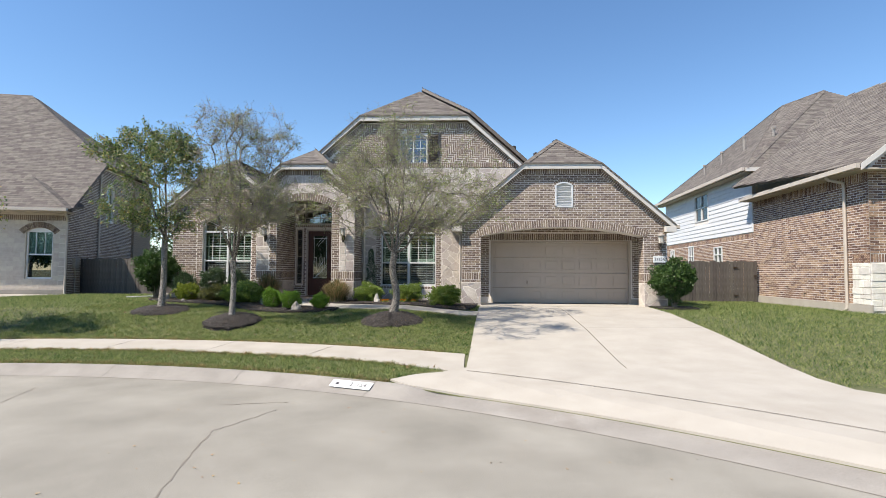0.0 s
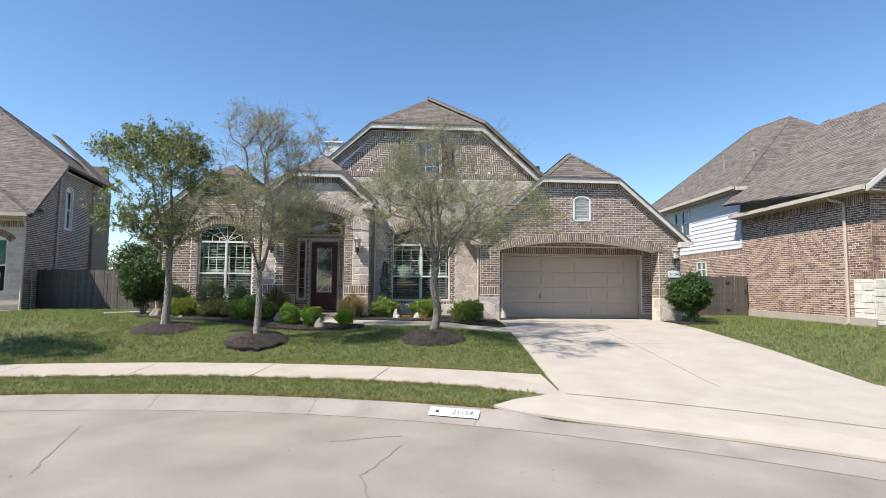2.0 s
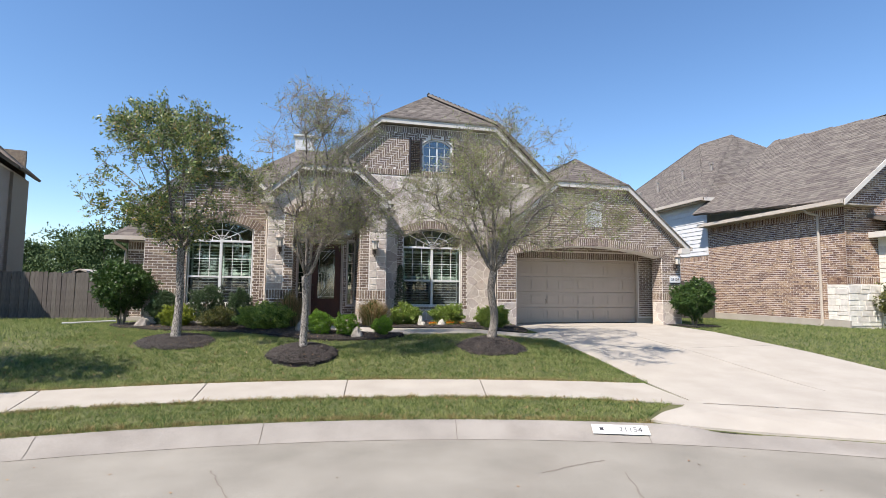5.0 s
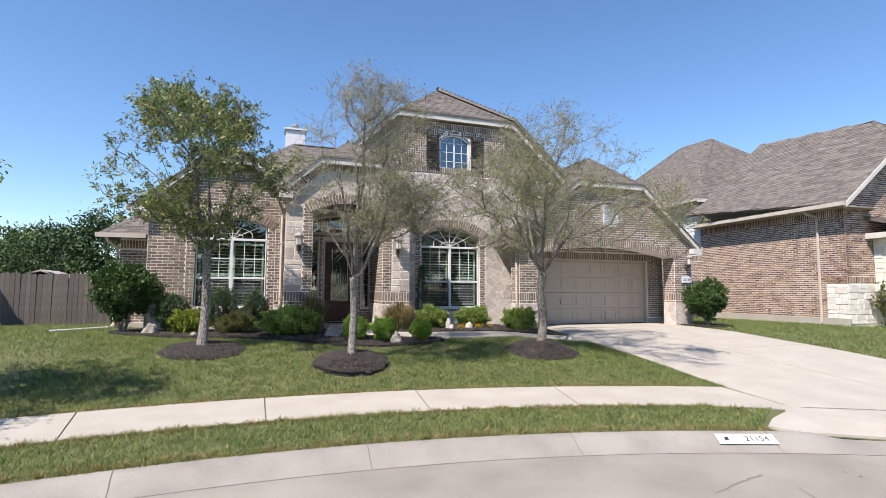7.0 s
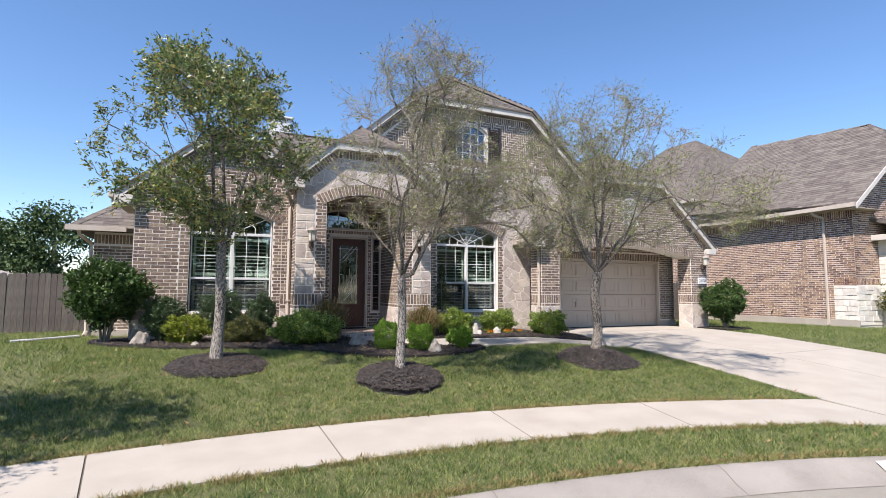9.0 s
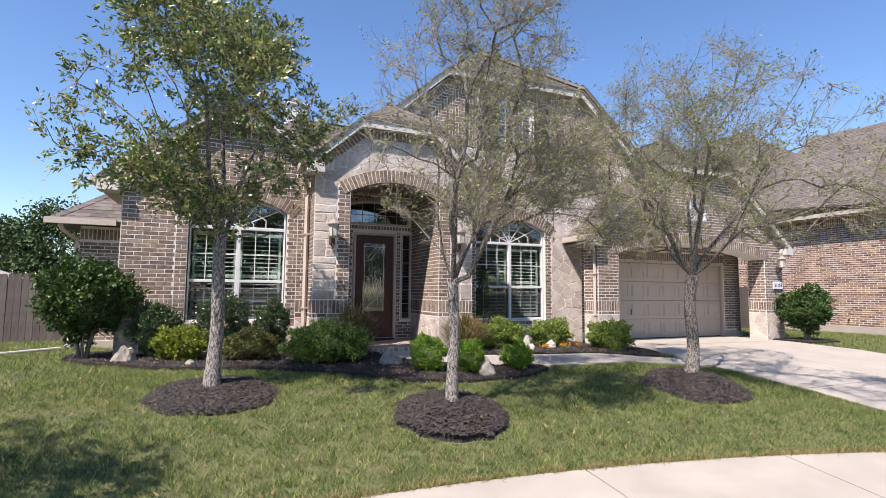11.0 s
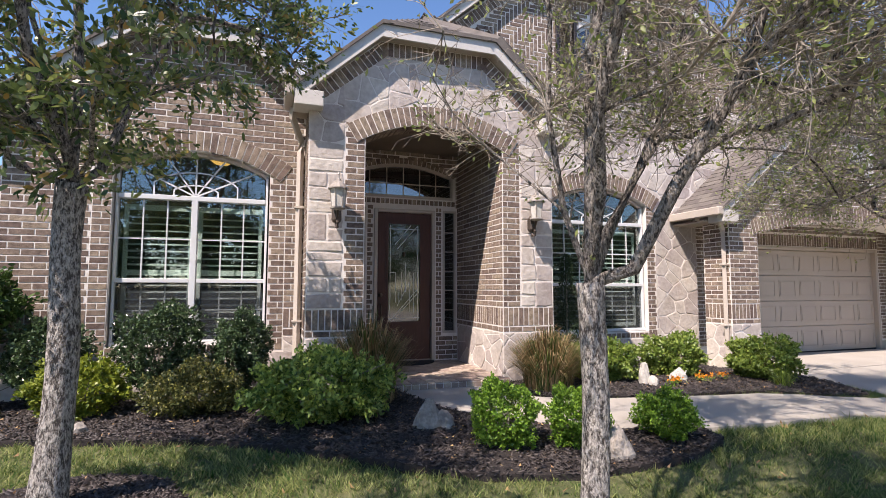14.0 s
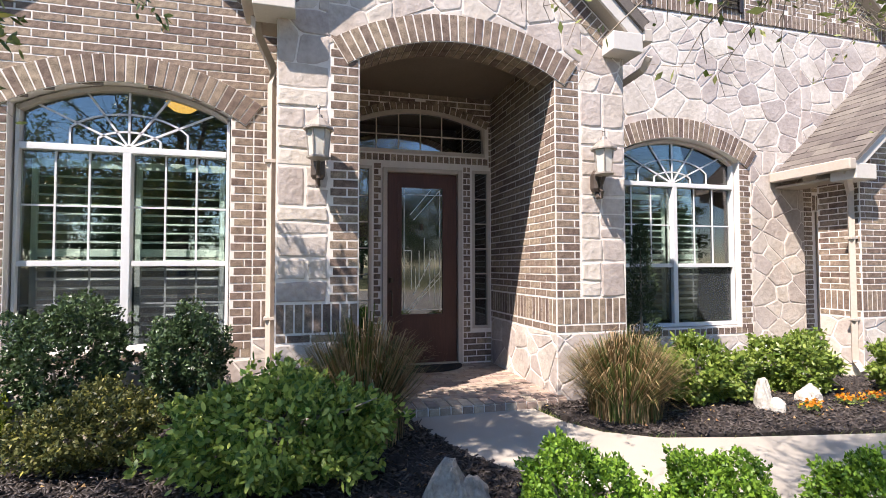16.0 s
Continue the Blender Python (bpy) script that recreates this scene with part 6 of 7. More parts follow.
tree("tree", "tree with sparse leaves beside the pavement", (-13.0, 11.0, z(-13.0, 11.0)), 1.8, ((2.0, 0.9), (2.4, 1.75), (3.2, 1.9), (4.0, 1.5), (4.6, 0.8)), (0, 0), 51, LEAF_GREEN, (0.07, 0.032), 12000, 0.34, (0, 0), 0.095, 7, 320, "front lawn trees", 2, 0.85)


# ---- shrubs, grasses, rocks ----
def shrub(name, label, at, rx, ry, rz, leaf_mat, leaf, count, seed, lift=0.0, stems=5, many="", shell=0.60, lumps=0.20, flowers=None, vase=0.0):
    """A clipped or loose shrub: branching stems inside a shell of single leaves, with an uneven outline."""
    rs, count = np.random.RandomState(seed), int(count * 2.4)
    rx, ry, rz = rx * 0.93, ry * 0.93, rz * 0.95
    sh = group(name, label, "shrub", at, many=many)
    bm = bmesh.new()
    for k in range(stems):
        a = k * math.tau / stems + rs.uniform(-0.4, 0.4)
        e = Vector((math.cos(a) * rx * 0.6, math.sin(a) * ry * 0.6, lift + rz * rs.uniform(0.9, 1.5)))
        m1 = Vector((e.x * 0.35, e.y * 0.35, e.z * 0.42))
        tube_into(bm, [Vector((e.x * 0.1, e.y * 0.1, -0.05)), m1, e], [0.022, 0.016, 0.006], 6, False)
        for q in range(4):
            o = m1.lerp(e, rs.uniform(0.1, 0.9))
            tube_into(bm, [o, o + Vector(rs.normal(0, 0.25, 3)) * rx], [0.009, 0.003], 4, False)
    part("stemwork", bm, TWIG, sh)
    per = 11
    count -= count % per
    d = rs.normal(0, 1, (count // per, 3))
    d /= np.linalg.norm(d, axis=1)[:, None]
    ph = rs.uniform(0, 7, 6)
    wob = 1 + lumps * (np.sin(d[:, 0] * 4 + ph[0]) * np.sin(d[:, 1] * 4 + ph[1]) + 0.6 * np.sin(d[:, 2] * 7 + ph[2] + d[:, 0] * 5) + 0.4 * np.sin(d[:, 1] * 11 + ph[3]) * np.sin(d[:, 0] * 12 + ph[4]))
    r = wob * (shell + (1 - shell) * rs.uniform(0, 1, count // per) ** 0.5) * rs.choice([1.0, 1.0, 1.0, 1.06, 1.12], count // per)
    c = d * np.array([rx, ry, rz]) * r[:, None] + np.array([0, 0, lift + rz])
    # a vase shape: narrower towards the foot, where the stems show
    c[:, :2] *= (1 - vase * np.clip(1 - (c[:, 2:] - lift) / (rz * 0.95), 0, 1))
    # each sprig is a tuft of leaves that point outwards and up
    c = np.repeat(c, per, 0) + rs.normal(0, leaf[0] * 0.42, (count, 3))
    d = np.repeat(d, per, 0) * 0.8 + rs.normal(0, 0.75, (count, 3)) + np.array([0, 0, 0.3])
    d /= np.linalg.norm(d, axis=1)[:, None]
    k = c[:, 2] > 0.01
    leaves_mesh("foliage", c[k] - d[k] * leaf[0] * 0.4, d[k] * 1.2, leaf[0] * 1.15, leaf[1] * 1.25, leaf_mat, sh, rs)
    if flowers:
        m, n, size = flowers
        q = rs.choice(np.where(k & (d[:, 2] > -0.1))[0], n)
        leaves_mesh("blossom", np.repeat(c[q] * 1.01, 4, 0), rs.normal(0, 1, (n * 4, 3)), size, size * 0.8, m, sh, rs)
    return sh


L_HOLLY = leafy("holly_leaf", (0.022, 0.056, 0.012), (0.085, 0.150, 0.034), 0.46, 0.4, 0.2)
L_BOX = leafy("boxwood_leaf", (0.026, 0.052, 0.020), (0.10, 0.155, 0.065), 0.30, 0.5, 0.15)
L_GOLD = leafy("golden_leaf", (0.10, 0.15, 0.018), (0.30, 0.34, 0.04), 0.45, 0.4, 0.35)
L_RED = leafy("bronze_leaf", (0.045, 0.062, 0.020), (0.19, 0.19, 0.06), 0.45, 0.4, 0.3, young=(0.36, 0.34, 0.08))
L_MED = leafy("hawthorn_leaf", (0.072, 0.150, 0.028), (0.40, 0.50, 0.115), 0.38, 0.5, 0.4, young=(0.44, 0.52, 0.13))
L_BRIGHT = leafy("young_box_leaf", (0.055, 0.135, 0.014), (0.24, 0.40, 0.045), 0.42, 0.4, 0.3)
L_PALE = leafy("gardenia_leaf", (0.10, 0.17, 0.025), (0.30, 0.38, 0.08), 0.4, 0.5, 0.35)
L_CYP = leafy("cypress_scale", (0.018, 0.032, 0.014), (0.05, 0.08, 0.035), 0.6, 0.3, 0.1)
F_WHITE = leafy("white_petal", (0.6, 0.6, 0.52), (0.8, 0.8, 0.74), 0.6, 0.3, 0.3)
F_ORANGE = leafy("orange_petal", (0.55, 0.16, 0.01), (0.75, 0.30, 0.02), 0.6, 0.3, 0.3)
zb = lambda x, y: height(x, y) + 0.03
SHRUBS = [
    ("large dark green holly shrub on bare stems by the house corner", -10.75, 17.35, 0.70, 0.66, 0.66, L_HOLLY, (0.06, 0.030), 6500, 0.38, 7),
    ("dark green clipped box shrub before the bay", -9.72, 17.22, 0.40, 0.36, 0.46, L_BOX, (0.031, 0.018), 6200, 0.04, 5),
    ("low yellow-green shrub in the mulch bed", -9.25, 16.72, 0.43, 0.38, 0.29, L_GOLD, (0.036, 0.022), 4200, 0.0, 5),
    ("tall dark green clipped box shrub under the window", -8.62, 17.2, 0.44, 0.36, 0.53, L_BOX, (0.031, 0.018), 7600, 0.06, 6),
    ("dark green clipped box shrub under the window", -7.79, 17.20, 0.33, 0.32, 0.47, L_BOX, (0.031, 0.018), 6600, 0.05, 6),
    ("low bronze-green shrub in the mulch bed", -8.20, 16.48, 0.45, 0.41, 0.25, L_RED, (0.029, 0.015), 6600, 0.0, 6),
    ("broad leafy green hawthorn shrub in the mulch bed", -6.98, 15.98, 0.66, 0.58, 0.335, L_MED, (0.046, 0.023), 6600, 0.0, 8),
    ("small bright green ball of box by the walk", -5.60, 14.74, 0.29, 0.28, 0.285, L_BRIGHT, (0.023, 0.013), 5600, 0.0, 4),
    ("small bright green ball of box by the walk", -4.98, 14.57, 0.28, 0.27, 0.265, L_BRIGHT, (0.023, 0.013), 5600, 0.0, 4),
    ("small bright green ball of box by the walk", -4.12, 14.50, 0.26, 0.25, 0.215, L_BRIGHT, (0.023, 0.013), 5400, 0.0, 4),
    ("large rounded green shrub on bare stems beside the drive", 6.72, 16.72, 0.72, 0.66, 0.60, L_HOLLY, (0.06, 0.032), 5200, 0.28, 7),
    ("loose grey-green shrub by the neighbouring house", 13.2, 14.8, 0.75, 0.6, 0.75, L_RED, (0.06, 0.03), 2600, 0.1, 8),
]
for i, (lb, x, y, rx, ry, rz, m, lf, n, lift, st) in enumerate(SHRUBS):
    shrub("shrub", lb, (x, y, zb(x, y)), rx, ry, rz, m, lf, n, 100 + i, lift, st, "garden shrubs", vase=0.45 if m in (L_BOX, L_HOLLY) else 0.12)
for i, (x, y, r) in enumerate(((-3.15, 16.75, 0.46), (-1.85, 16.85, 0.48), (-0.62, 16.4, 0.50))):
    shrub("shrub", "pale green flowering shrub with white blossom before the stone wall", (x, y, zb(x, y)), r, r * 0.85, 0.31, L_PALE, (0.045, 0.024), 4000, 140 + i, 0.0, 5, "garden shrubs", flowers=(F_WHITE, 90 if i < 2 else 20, 0.022))


def grass_clump(label, x, y, r, tall, mats, n, seed):
    rs = np.random.RandomState(seed)
    cl = group("grass_clump", label, "ornamental grass", (x, y, zb(x, y)), many="ornamental grasses")
    for nm, m, cnt in (("green_reed", mats[0], int(n * 0.7)), ("dry_reed", mats[1], int(n * 1.3))):
        a, f = rs.uniform(0, math.tau, cnt), rs.uniform(0, 1, cnt) ** 0.7
        base = np.stack([np.cos(a) * r * 0.62 * f, np.sin(a) * r * 0.62 * f, np.zeros(cnt)], 1)
        h = tall * rs.uniform(0.55, 1.12, cnt) * (1.05 - 0.30 * f)
        out = np.stack([np.cos(a) * r * f, np.sin(a) * r * f, h], 1) + rs.normal(0, 0.05, (cnt, 3))
        mid = base * 0.5 + out * 0.5 + np.stack([-np.cos(a) * r * f * 0.2, -np.sin(a) * r * f * 0.2, h * 0.08], 1)
        end = out + np.stack([np.cos(a), np.sin(a), rs.uniform(-0.9, 0.7, cnt)], 1) * 0.13 * tall
        s = np.stack([-np.sin(a), np.cos(a), np.zeros(cnt)], 1) * 0.0045
        v = np.stack([base - s, base + s, mid + s, mid - s, out + s * 0.8, out - s * 0.8, end, end], 1)
        big_mesh(nm, v, 8, [(0, 1, 2, 3), (3, 2, 4, 5), (5, 4, 6, 7)], m, cl)
    return cl


G_GREEN = leafy("reed_green", (0.035, 0.07, 0.015), (0.14, 0.17, 0.05), 0.5, 0.4, 0.3)
G_DRY = leafy("reed_dry", (0.20, 0.13, 0.06), (0.42, 0.32, 0.18), 0.6, 0.3, 0.3)
grass_clump("tall green ornamental grass clump beside the porch", -6.42, 16.5, 0.50, 0.84, (G_GREEN, G_DRY), 900, 61)
grass_clump("brown and green ornamental grass clump beside the pier", -4.14, 16.5, 0.50, 0.66, (G_GREEN, G_DRY), 1500, 62)
grass_clump("small silvery grass tuft in the mulch bed", -0.95, 15.85, 0.16, 0.22, (G_GREEN, L_PALE), 60, 63)
cy = group("cypress", "narrow dark green cypress column beside the window", "cypress", (-3.22, 17.5, zb(-3.22, 17.5)))
part("trunk", tube([(0, 0, -0.05), (0, 0, 1.5)], [0.02, 0.008], 6), TWIG, cy)
rs = np.random.RandomState(9)
t = rs.uniform(0.03, 1, 3800)
a = rs.uniform(0, math.tau, 3800)
rad = 0.17 * np.sqrt(1 - t ** 2.2) * rs.uniform(0.55, 1.1, 3800) * (1 + 0.2 * np.sin(t * 22))
leaves_mesh("foliage", np.stack([np.cos(a) * rad, np.sin(a) * rad, t * 1.78], 1), np.stack([np.cos(a) * 0.5, np.sin(a) * 0.5, np.ones(3800)], 1), 0.05, 0.014, L_CYP, cy, rs)
for i, (x, y) in enumerate(((-2.55, 16.08), (-2.44, 16.15), (-2.02, 16.20), (-1.92, 16.15), (-1.60, 16.20))):
    fw = group("flower", "small orange bedding flower in the mulch", "flower", (x, y, zb(x, y) + 0.02), many="bedding flowers")
    rs = np.random.RandomState(200 + i)
    c = rs.normal(0, 0.035, (60, 3)) * np.array([1, 1, 0.3]) + np.array([0, 0, 0.05])
    leaves_mesh("leaves", c, rs.normal(0, 0.6, (60, 3)) + np.array([0, 0, 0.6]), 0.04, 0.014, L_MED, fw, rs)
    leaves_mesh("petals", c[:40] + np.array([0, 0, 0.04]), rs.normal(0, 1, (40, 3)), 0.03, 0.026, F_ORANGE, fw, rs)


def rock(x, y, sx, sy, sz, seed, label="rough pale limestone rock in the mulch", peak=0.0, material=None):
    bm = bmesh.new()
    bmesh.ops.create_icosphere(bm, subdivisions=3, radius=1.0)
    o = Vector((seed * 3.1, seed * 1.7, 0))
    for v in bm.verts:
        n = 1 + 0.30 * noise.noise(v.co * 1.2 + o) + 0.16 * noise.noise(v.co * 3.1 + o)
        k = 1 - peak * max(0, v.co.z)
        v.co = Vector((v.co.x * sx * n * k, v.co.y * sy * n * k, max(-0.25, v.co.z) * sz * n))
    rk = group("rock", label, "rock", (x, y, zb(x, y) + sz * 0.2), many="garden rocks")
    part("stone", bm, material or ROCK, rk)


ROCK = surf("pale_rock", (0.18, 0.155, 0.13), (0.44, 0.40, 0.35), 0.95, 6, 40, 1.0, 0.03)
CHALK = surf("white_chalk_stone", (0.34, 0.315, 0.275), (0.54, 0.52, 0.47), 0.95, 7, 40, 1.0, 0.02)
for i, a in enumerate(((-6.06, 15.38, 0.15, 0.11, 0.22, 0.5, ROCK), (-5.92, 15.36, 0.10, 0.09, 0.13, 0.2, ROCK), (-2.80, 16.33, 0.085, 0.08, 0.25, 0.15, CHALK), (-2.74, 16.24, 0.07, 0.07, 0.12, 0.1, CHALK), (-2.15, 16.42, 0.11, 0.10, 0.14, 0.1, CHALK), (-10.05, 16.75, 0.18, 0.15, 0.22, 0.25, ROCK), (-4.75, 14.35, 0.14, 0.12, 0.2, 0.35, ROCK), (-9.05, 16.1, 0.08, 0.08, 0.08, 0.1, ROCK))):
    rock(a[0], a[1], a[2], a[3], a[4], i + 1, peak=a[5], material=a[6])


# ---- the house next door, on the drive's side ----
def brickwork(parent, fr, rects, material, name="brickwork"):
    return tagged(part_mesh(name, slabs(fr, rects, rng=rng), material, parent), kind="stuff")


nb = group("house", "two-storey orange brick house with white siding next door", "house", (11.85, 16.2, 0.0))
nb.rotation_euler = (0, 0, radians(-3.04))
f_side = Frame((0, 0, 0), (0, -1, 0), (0, 0, 1))
low_win = [rect(-13.25, -12.5, 2.05, 3.2), rect(-9.9, -8.95, 2.2, 3.0), rect(-16.2, -15.5, 2.05, 3.1)]
up_win = rect(-12.2, -10.5, 4.42, 5.85)
part("wall", plate(f_side, [(0.75, 0.2), (0.75, 4.8), (-5.98, 4.8), (-5.98, 6.1), (-17.0, 6.1), (-17.0, 0.2)], [*low_win, up_win], 0.22), MORTAR, nb)
brickwork(nb, f_side, lay(rect(-5.98, 0.75, 0.78, 4.42)) + soldiers(-5.98, 0.75, 4.44, 4.70), RED_BRICK)
brickwork(nb, f_side, lay(rect(-17.0, -5.98, 0.78, 3.16), low_win) + soldiers(-17.0, -5.98, 3.17, 3.42), RED_BRICK)
part("footing", box((-0.05, -0.8, 0.1), (0.02, 17.0, 0.78)), CONCRETE, nb)
tagged(part_mesh("stone_base", prisms(f_side, ashlar(0.0, 0.75, 0.78, 2.0, 71, (0.13, 0.24), 0.008), 0.025, rng, chamfer=0.012), WHITE_STONE, nb), kind="stuff")
brickwork(nb, f_side, soldiers(0.0, 0.75, 2.02, 2.27), RED_BRICK, "soldier_course")
for k in range(13):
    z0 = 3.45 + k * 0.2
    for a, b in ((-17.0, -12.28), (-10.42, -5.98)) if 4.2 < z0 < 5.85 else ((-17.0, -5.98),):
        vs = [f_side.at(a, z0, 0.03), f_side.at(b, z0, 0.03), f_side.at(b, z0 + 0.205, 0.008), f_side.at(a, z0 + 0.205, 0.008), f_side.at(a, z0, 0.0), f_side.at(b, z0, 0.0)]
        part_mesh("siding_board", mesh("siding_board", vs, [(0, 1, 2, 3), (4, 5, 1, 0), (1, 5, 2), (0, 3, 4)]), SIDING, nb)
part("corner_board", box((-0.045, 5.92, 3.44), (0.1, 6.02, 6.08), 0.004), SIDING, nb)
# the short front of the upper floor over the lower roof
part("upper_wall", box((0.0, 5.98, 4.5), (4.5, 6.15, 6.1)), SIDING, nb)


def side_window(parent, loop, rows_, cols):
    (a, z0), (b, _), (_, z1), _ = loop
    w = group("window", "", "")
    w.parent = parent
    w.name = "window"
    for p, q, r, s in ((a, a + 0.06, z0, z1), (b - 0.06, b, z0, z1), (a, b, z0, z0 + 0.06), (a, b, z1 - 0.06, z1), ((a + b) / 2 - 0.03, (a + b) / 2 + 0.03, z0, z1), (a, b, (z0 + z1) / 2 - 0.025, (z0 + z1) / 2 + 0.025)):
        part("frame", plate(f_side, rect(p, q, r, s), (), 0.08, 0.03), WHITE, w)
    ob = part("pane", plate(f_side, rect(a + 0.05, b - 0.05, z0 + 0.05, z1 - 0.05), (), 0.006, -0.03), DARK_GLASS, w)
    # dark sheet in place of the shade inside, no real blind
    part("blind_or_dark_sheet", plate(f_side, rect(a, b, z0, z1), (), 0.01, -0.16), DARK, w)


for lp in (*low_win, up_win):
    side_window(nb, lp, 2, 2)
f_nf = Frame((0, -0.75, 0), (1, 0, 0), (0, 0, 1))
nb_front = [(0.0, 0.2), (9.0, 0.2), (9.0, 4.85), (5.55, 7.05), (2.55, 7.05), (0.1, 4.95), (0.0, 4.8)]
part("wall", plate(f_nf, nb_front, (), 0.22), MORTAR, nb)
brickwork(nb, f_nf, lay([(0.0, 2.28), (9.0, 2.28), (9.0, 4.8), (5.5, 7.0), (2.6, 7.0), (0.0, 4.75)]), RED_BRICK)
brickwork(nb, f_nf, soldiers(0.0, 9.0, 2.02, 2.27), RED_BRICK, "soldier_course")
tagged(part_mesh("stone_base", prisms(f_nf, ashlar(0.0, 3.2, 0.6, 2.0, 72, (0.13, 0.24), 0.008), 0.025, rng, chamfer=0.012), WHITE_STONE, nb), kind="stuff")
# low stone porch in front of it
part("porch_wall", box((1.35, -2.3, 0.2), (4.5, -0.7, 3.7)), WHITE_STONE, nb)
tagged(part_mesh("stone_face", prisms(Frame((1.35, 0, 0), (0, -1, 0), (0, 0, 1)), ashlar(0.76, 2.3, 0.5, 3.35, 73, (0.13, 0.24), 0.008), 0.025, rng, chamfer=0.012), WHITE_STONE, nb), kind="stuff")
part("porch_eave", box((0.95, -2.75, 3.62), (5.0, -0.75, 3.82), 0.01), FASCIA, nb)
roof_face("roof_slope", [(0.95, -2.8, 3.82), (5.0, -2.8, 3.82), (5.0, -0.75, 4.45), (0.95, -0.75, 4.45)], nb, 8)


def nb_roof():
    cx, half, zc, y0 = 4.1, 1.6, 7.25, -1.15
    zr = zc + half * 0.96
    A, B, P = (cx - half, y0, zc), (cx + half, y0, zc), (cx, y0 + 1.9, zr)
    L, R = (-0.45, y0, 4.84), (9.3, y0, 3.8)
    roof_face("roof_slope", [L, A, P, (cx, 8.5, zr), (-0.45, 8.5, 4.84)][:3] + [(cx, 5.9, zr), (-0.45, 5.9, 4.84)], nb, 11)
    roof_face("roof_slope", [B, P, (cx, 5.9, zr), (8.6, 5.9, 3.9), (8.6, y0, 3.9)], nb, 12, rows=False)
    roof_face("roof_slope", [A, B, P], nb, 13)
    for a, b in ((L, A), (A, B)):
        board("fascia", a, b, nb)
    for a, b in ((A, P), (P, (cx, 5.9, zr))):
        ridge_cap(a, b, nb)
    board("gutter", (-0.47, -1.15, 4.86), (-0.47, 5.95, 4.86), nb, 0.14, 0.11, GUTTER, (-1, 0, 0))
    part("soffit", box((-0.45, -1.15, 4.70), (0.02, 5.95, 4.73)), SOFFIT, nb)
    part("soffit", box((-0.45, -1.15, 4.68), (1.2, -0.75, 4.70)), SOFFIT, nb)
    # upper hip roof
    e = [(-0.45, 5.6, 6.12), (-0.45, 17.6, 6.12), (13.0, 17.6, 6.12), (13.0, 5.6, 6.12)]
    r1, r2 = (4.5, 12.1, 10.75), (6.2, 11.4, 11.3)
    for a, b in ((e[0], r2), (r1, r2), (e[1], r1)):
        ridge_cap(a, b, nb)
    roof_face("roof_slope", [e[0], e[1], r1], nb, 14)
    roof_face("roof_slope", [e[0], r1, r2], nb, 15)
    roof_face("roof_slope", [e[3], e[0], r2], nb, 18)
    roof_face("roof_slope", [e[1], r2, r1], nb, 16, rows=False)
    roof_face("roof_slope", [e[1], e[2], r2], nb, 19, rows=False)
    roof_face("roof_slope", [e[2], e[3], r2], nb, 17, rows=False)
    board("gutter", (-0.47, 5.6, 6.14), (-0.47, 17.6, 6.14), nb, 0.14, 0.11, GUTTER, (-1, 0, 0))
    board("fascia", (-0.45, 5.58, 6.12), (5.0, 5.58, 6.12), nb, 0.16)
    part("soffit", box((-0.45, 5.6, 5.96), (0.02, 17.6, 5.99)), SOFFIT, nb)


nb_roof()
pipe = part("downspout", tube([(-0.5, 0.32, 4.72), (-0.42, 0.32, 4.62), (-0.07, 0.20, 4.50), (-0.06, 0.20, 4.35), (-0.06, 0.20, 0.62), (-0.25, 0.20, 0.5)], 0.05, 6), GUTTER, nb)
for x, y, zt in ((1.3, 9.4, 8.0), (1.0, 11.2, 7.65), (1.9, 7.9, 8.0), (0.6, 12.4, 7.2)):
    part("roof_vent", lathe([(0.05, -0.4), (0.05, 0.35), (0.09, 0.36), (0.09, 0.45)], 8, (x, y, zt)), PEWTER, nb)
part("hose_tap", tube([(-0.02, 2.35, 1.0), (-0.08, 2.35, 1.0), (-0.09, 2.35, 0.9)], 0.02, 6), BRONZE, nb)

# ---- the house on the other side ----
lh = group("house", "brown brick house with a cream stone front and steep shingle roof", "house", (-17.35, 21.3, 0.0))
lh.rotation_euler = (0, 0, radians(12.1))
f_lf = Frame((0, 0, 0), (1, 0, 0), (0, 0, 1))
lw = [opening(-1.55, -0.5, 1.25, 3.25, 3.45, 8), opening(-4.0, -3.0, 1.25, 3.25, 3.45, 8)]
part("wall", plate(f_lf, rect(-9, 0, 0.2, 4.15), lw, 0.25), CREAM_BLOCK, lh)
brickwork(lh, f_lf, soldiers(-9, 0, 3.72, 4.0), BRICK, "soldier_course")
brickwork(lh, f_lf, lay(rect(-9, 0, 0.78, 3.70), [opening(-1.6, -0.45, 1.2, 3.3, 3.75, 8), opening(-4.05, -2.95, 1.2, 3.3, 3.75, 8)], length=0.5, height=0.2), CREAM_BLOCK, "blockwork")
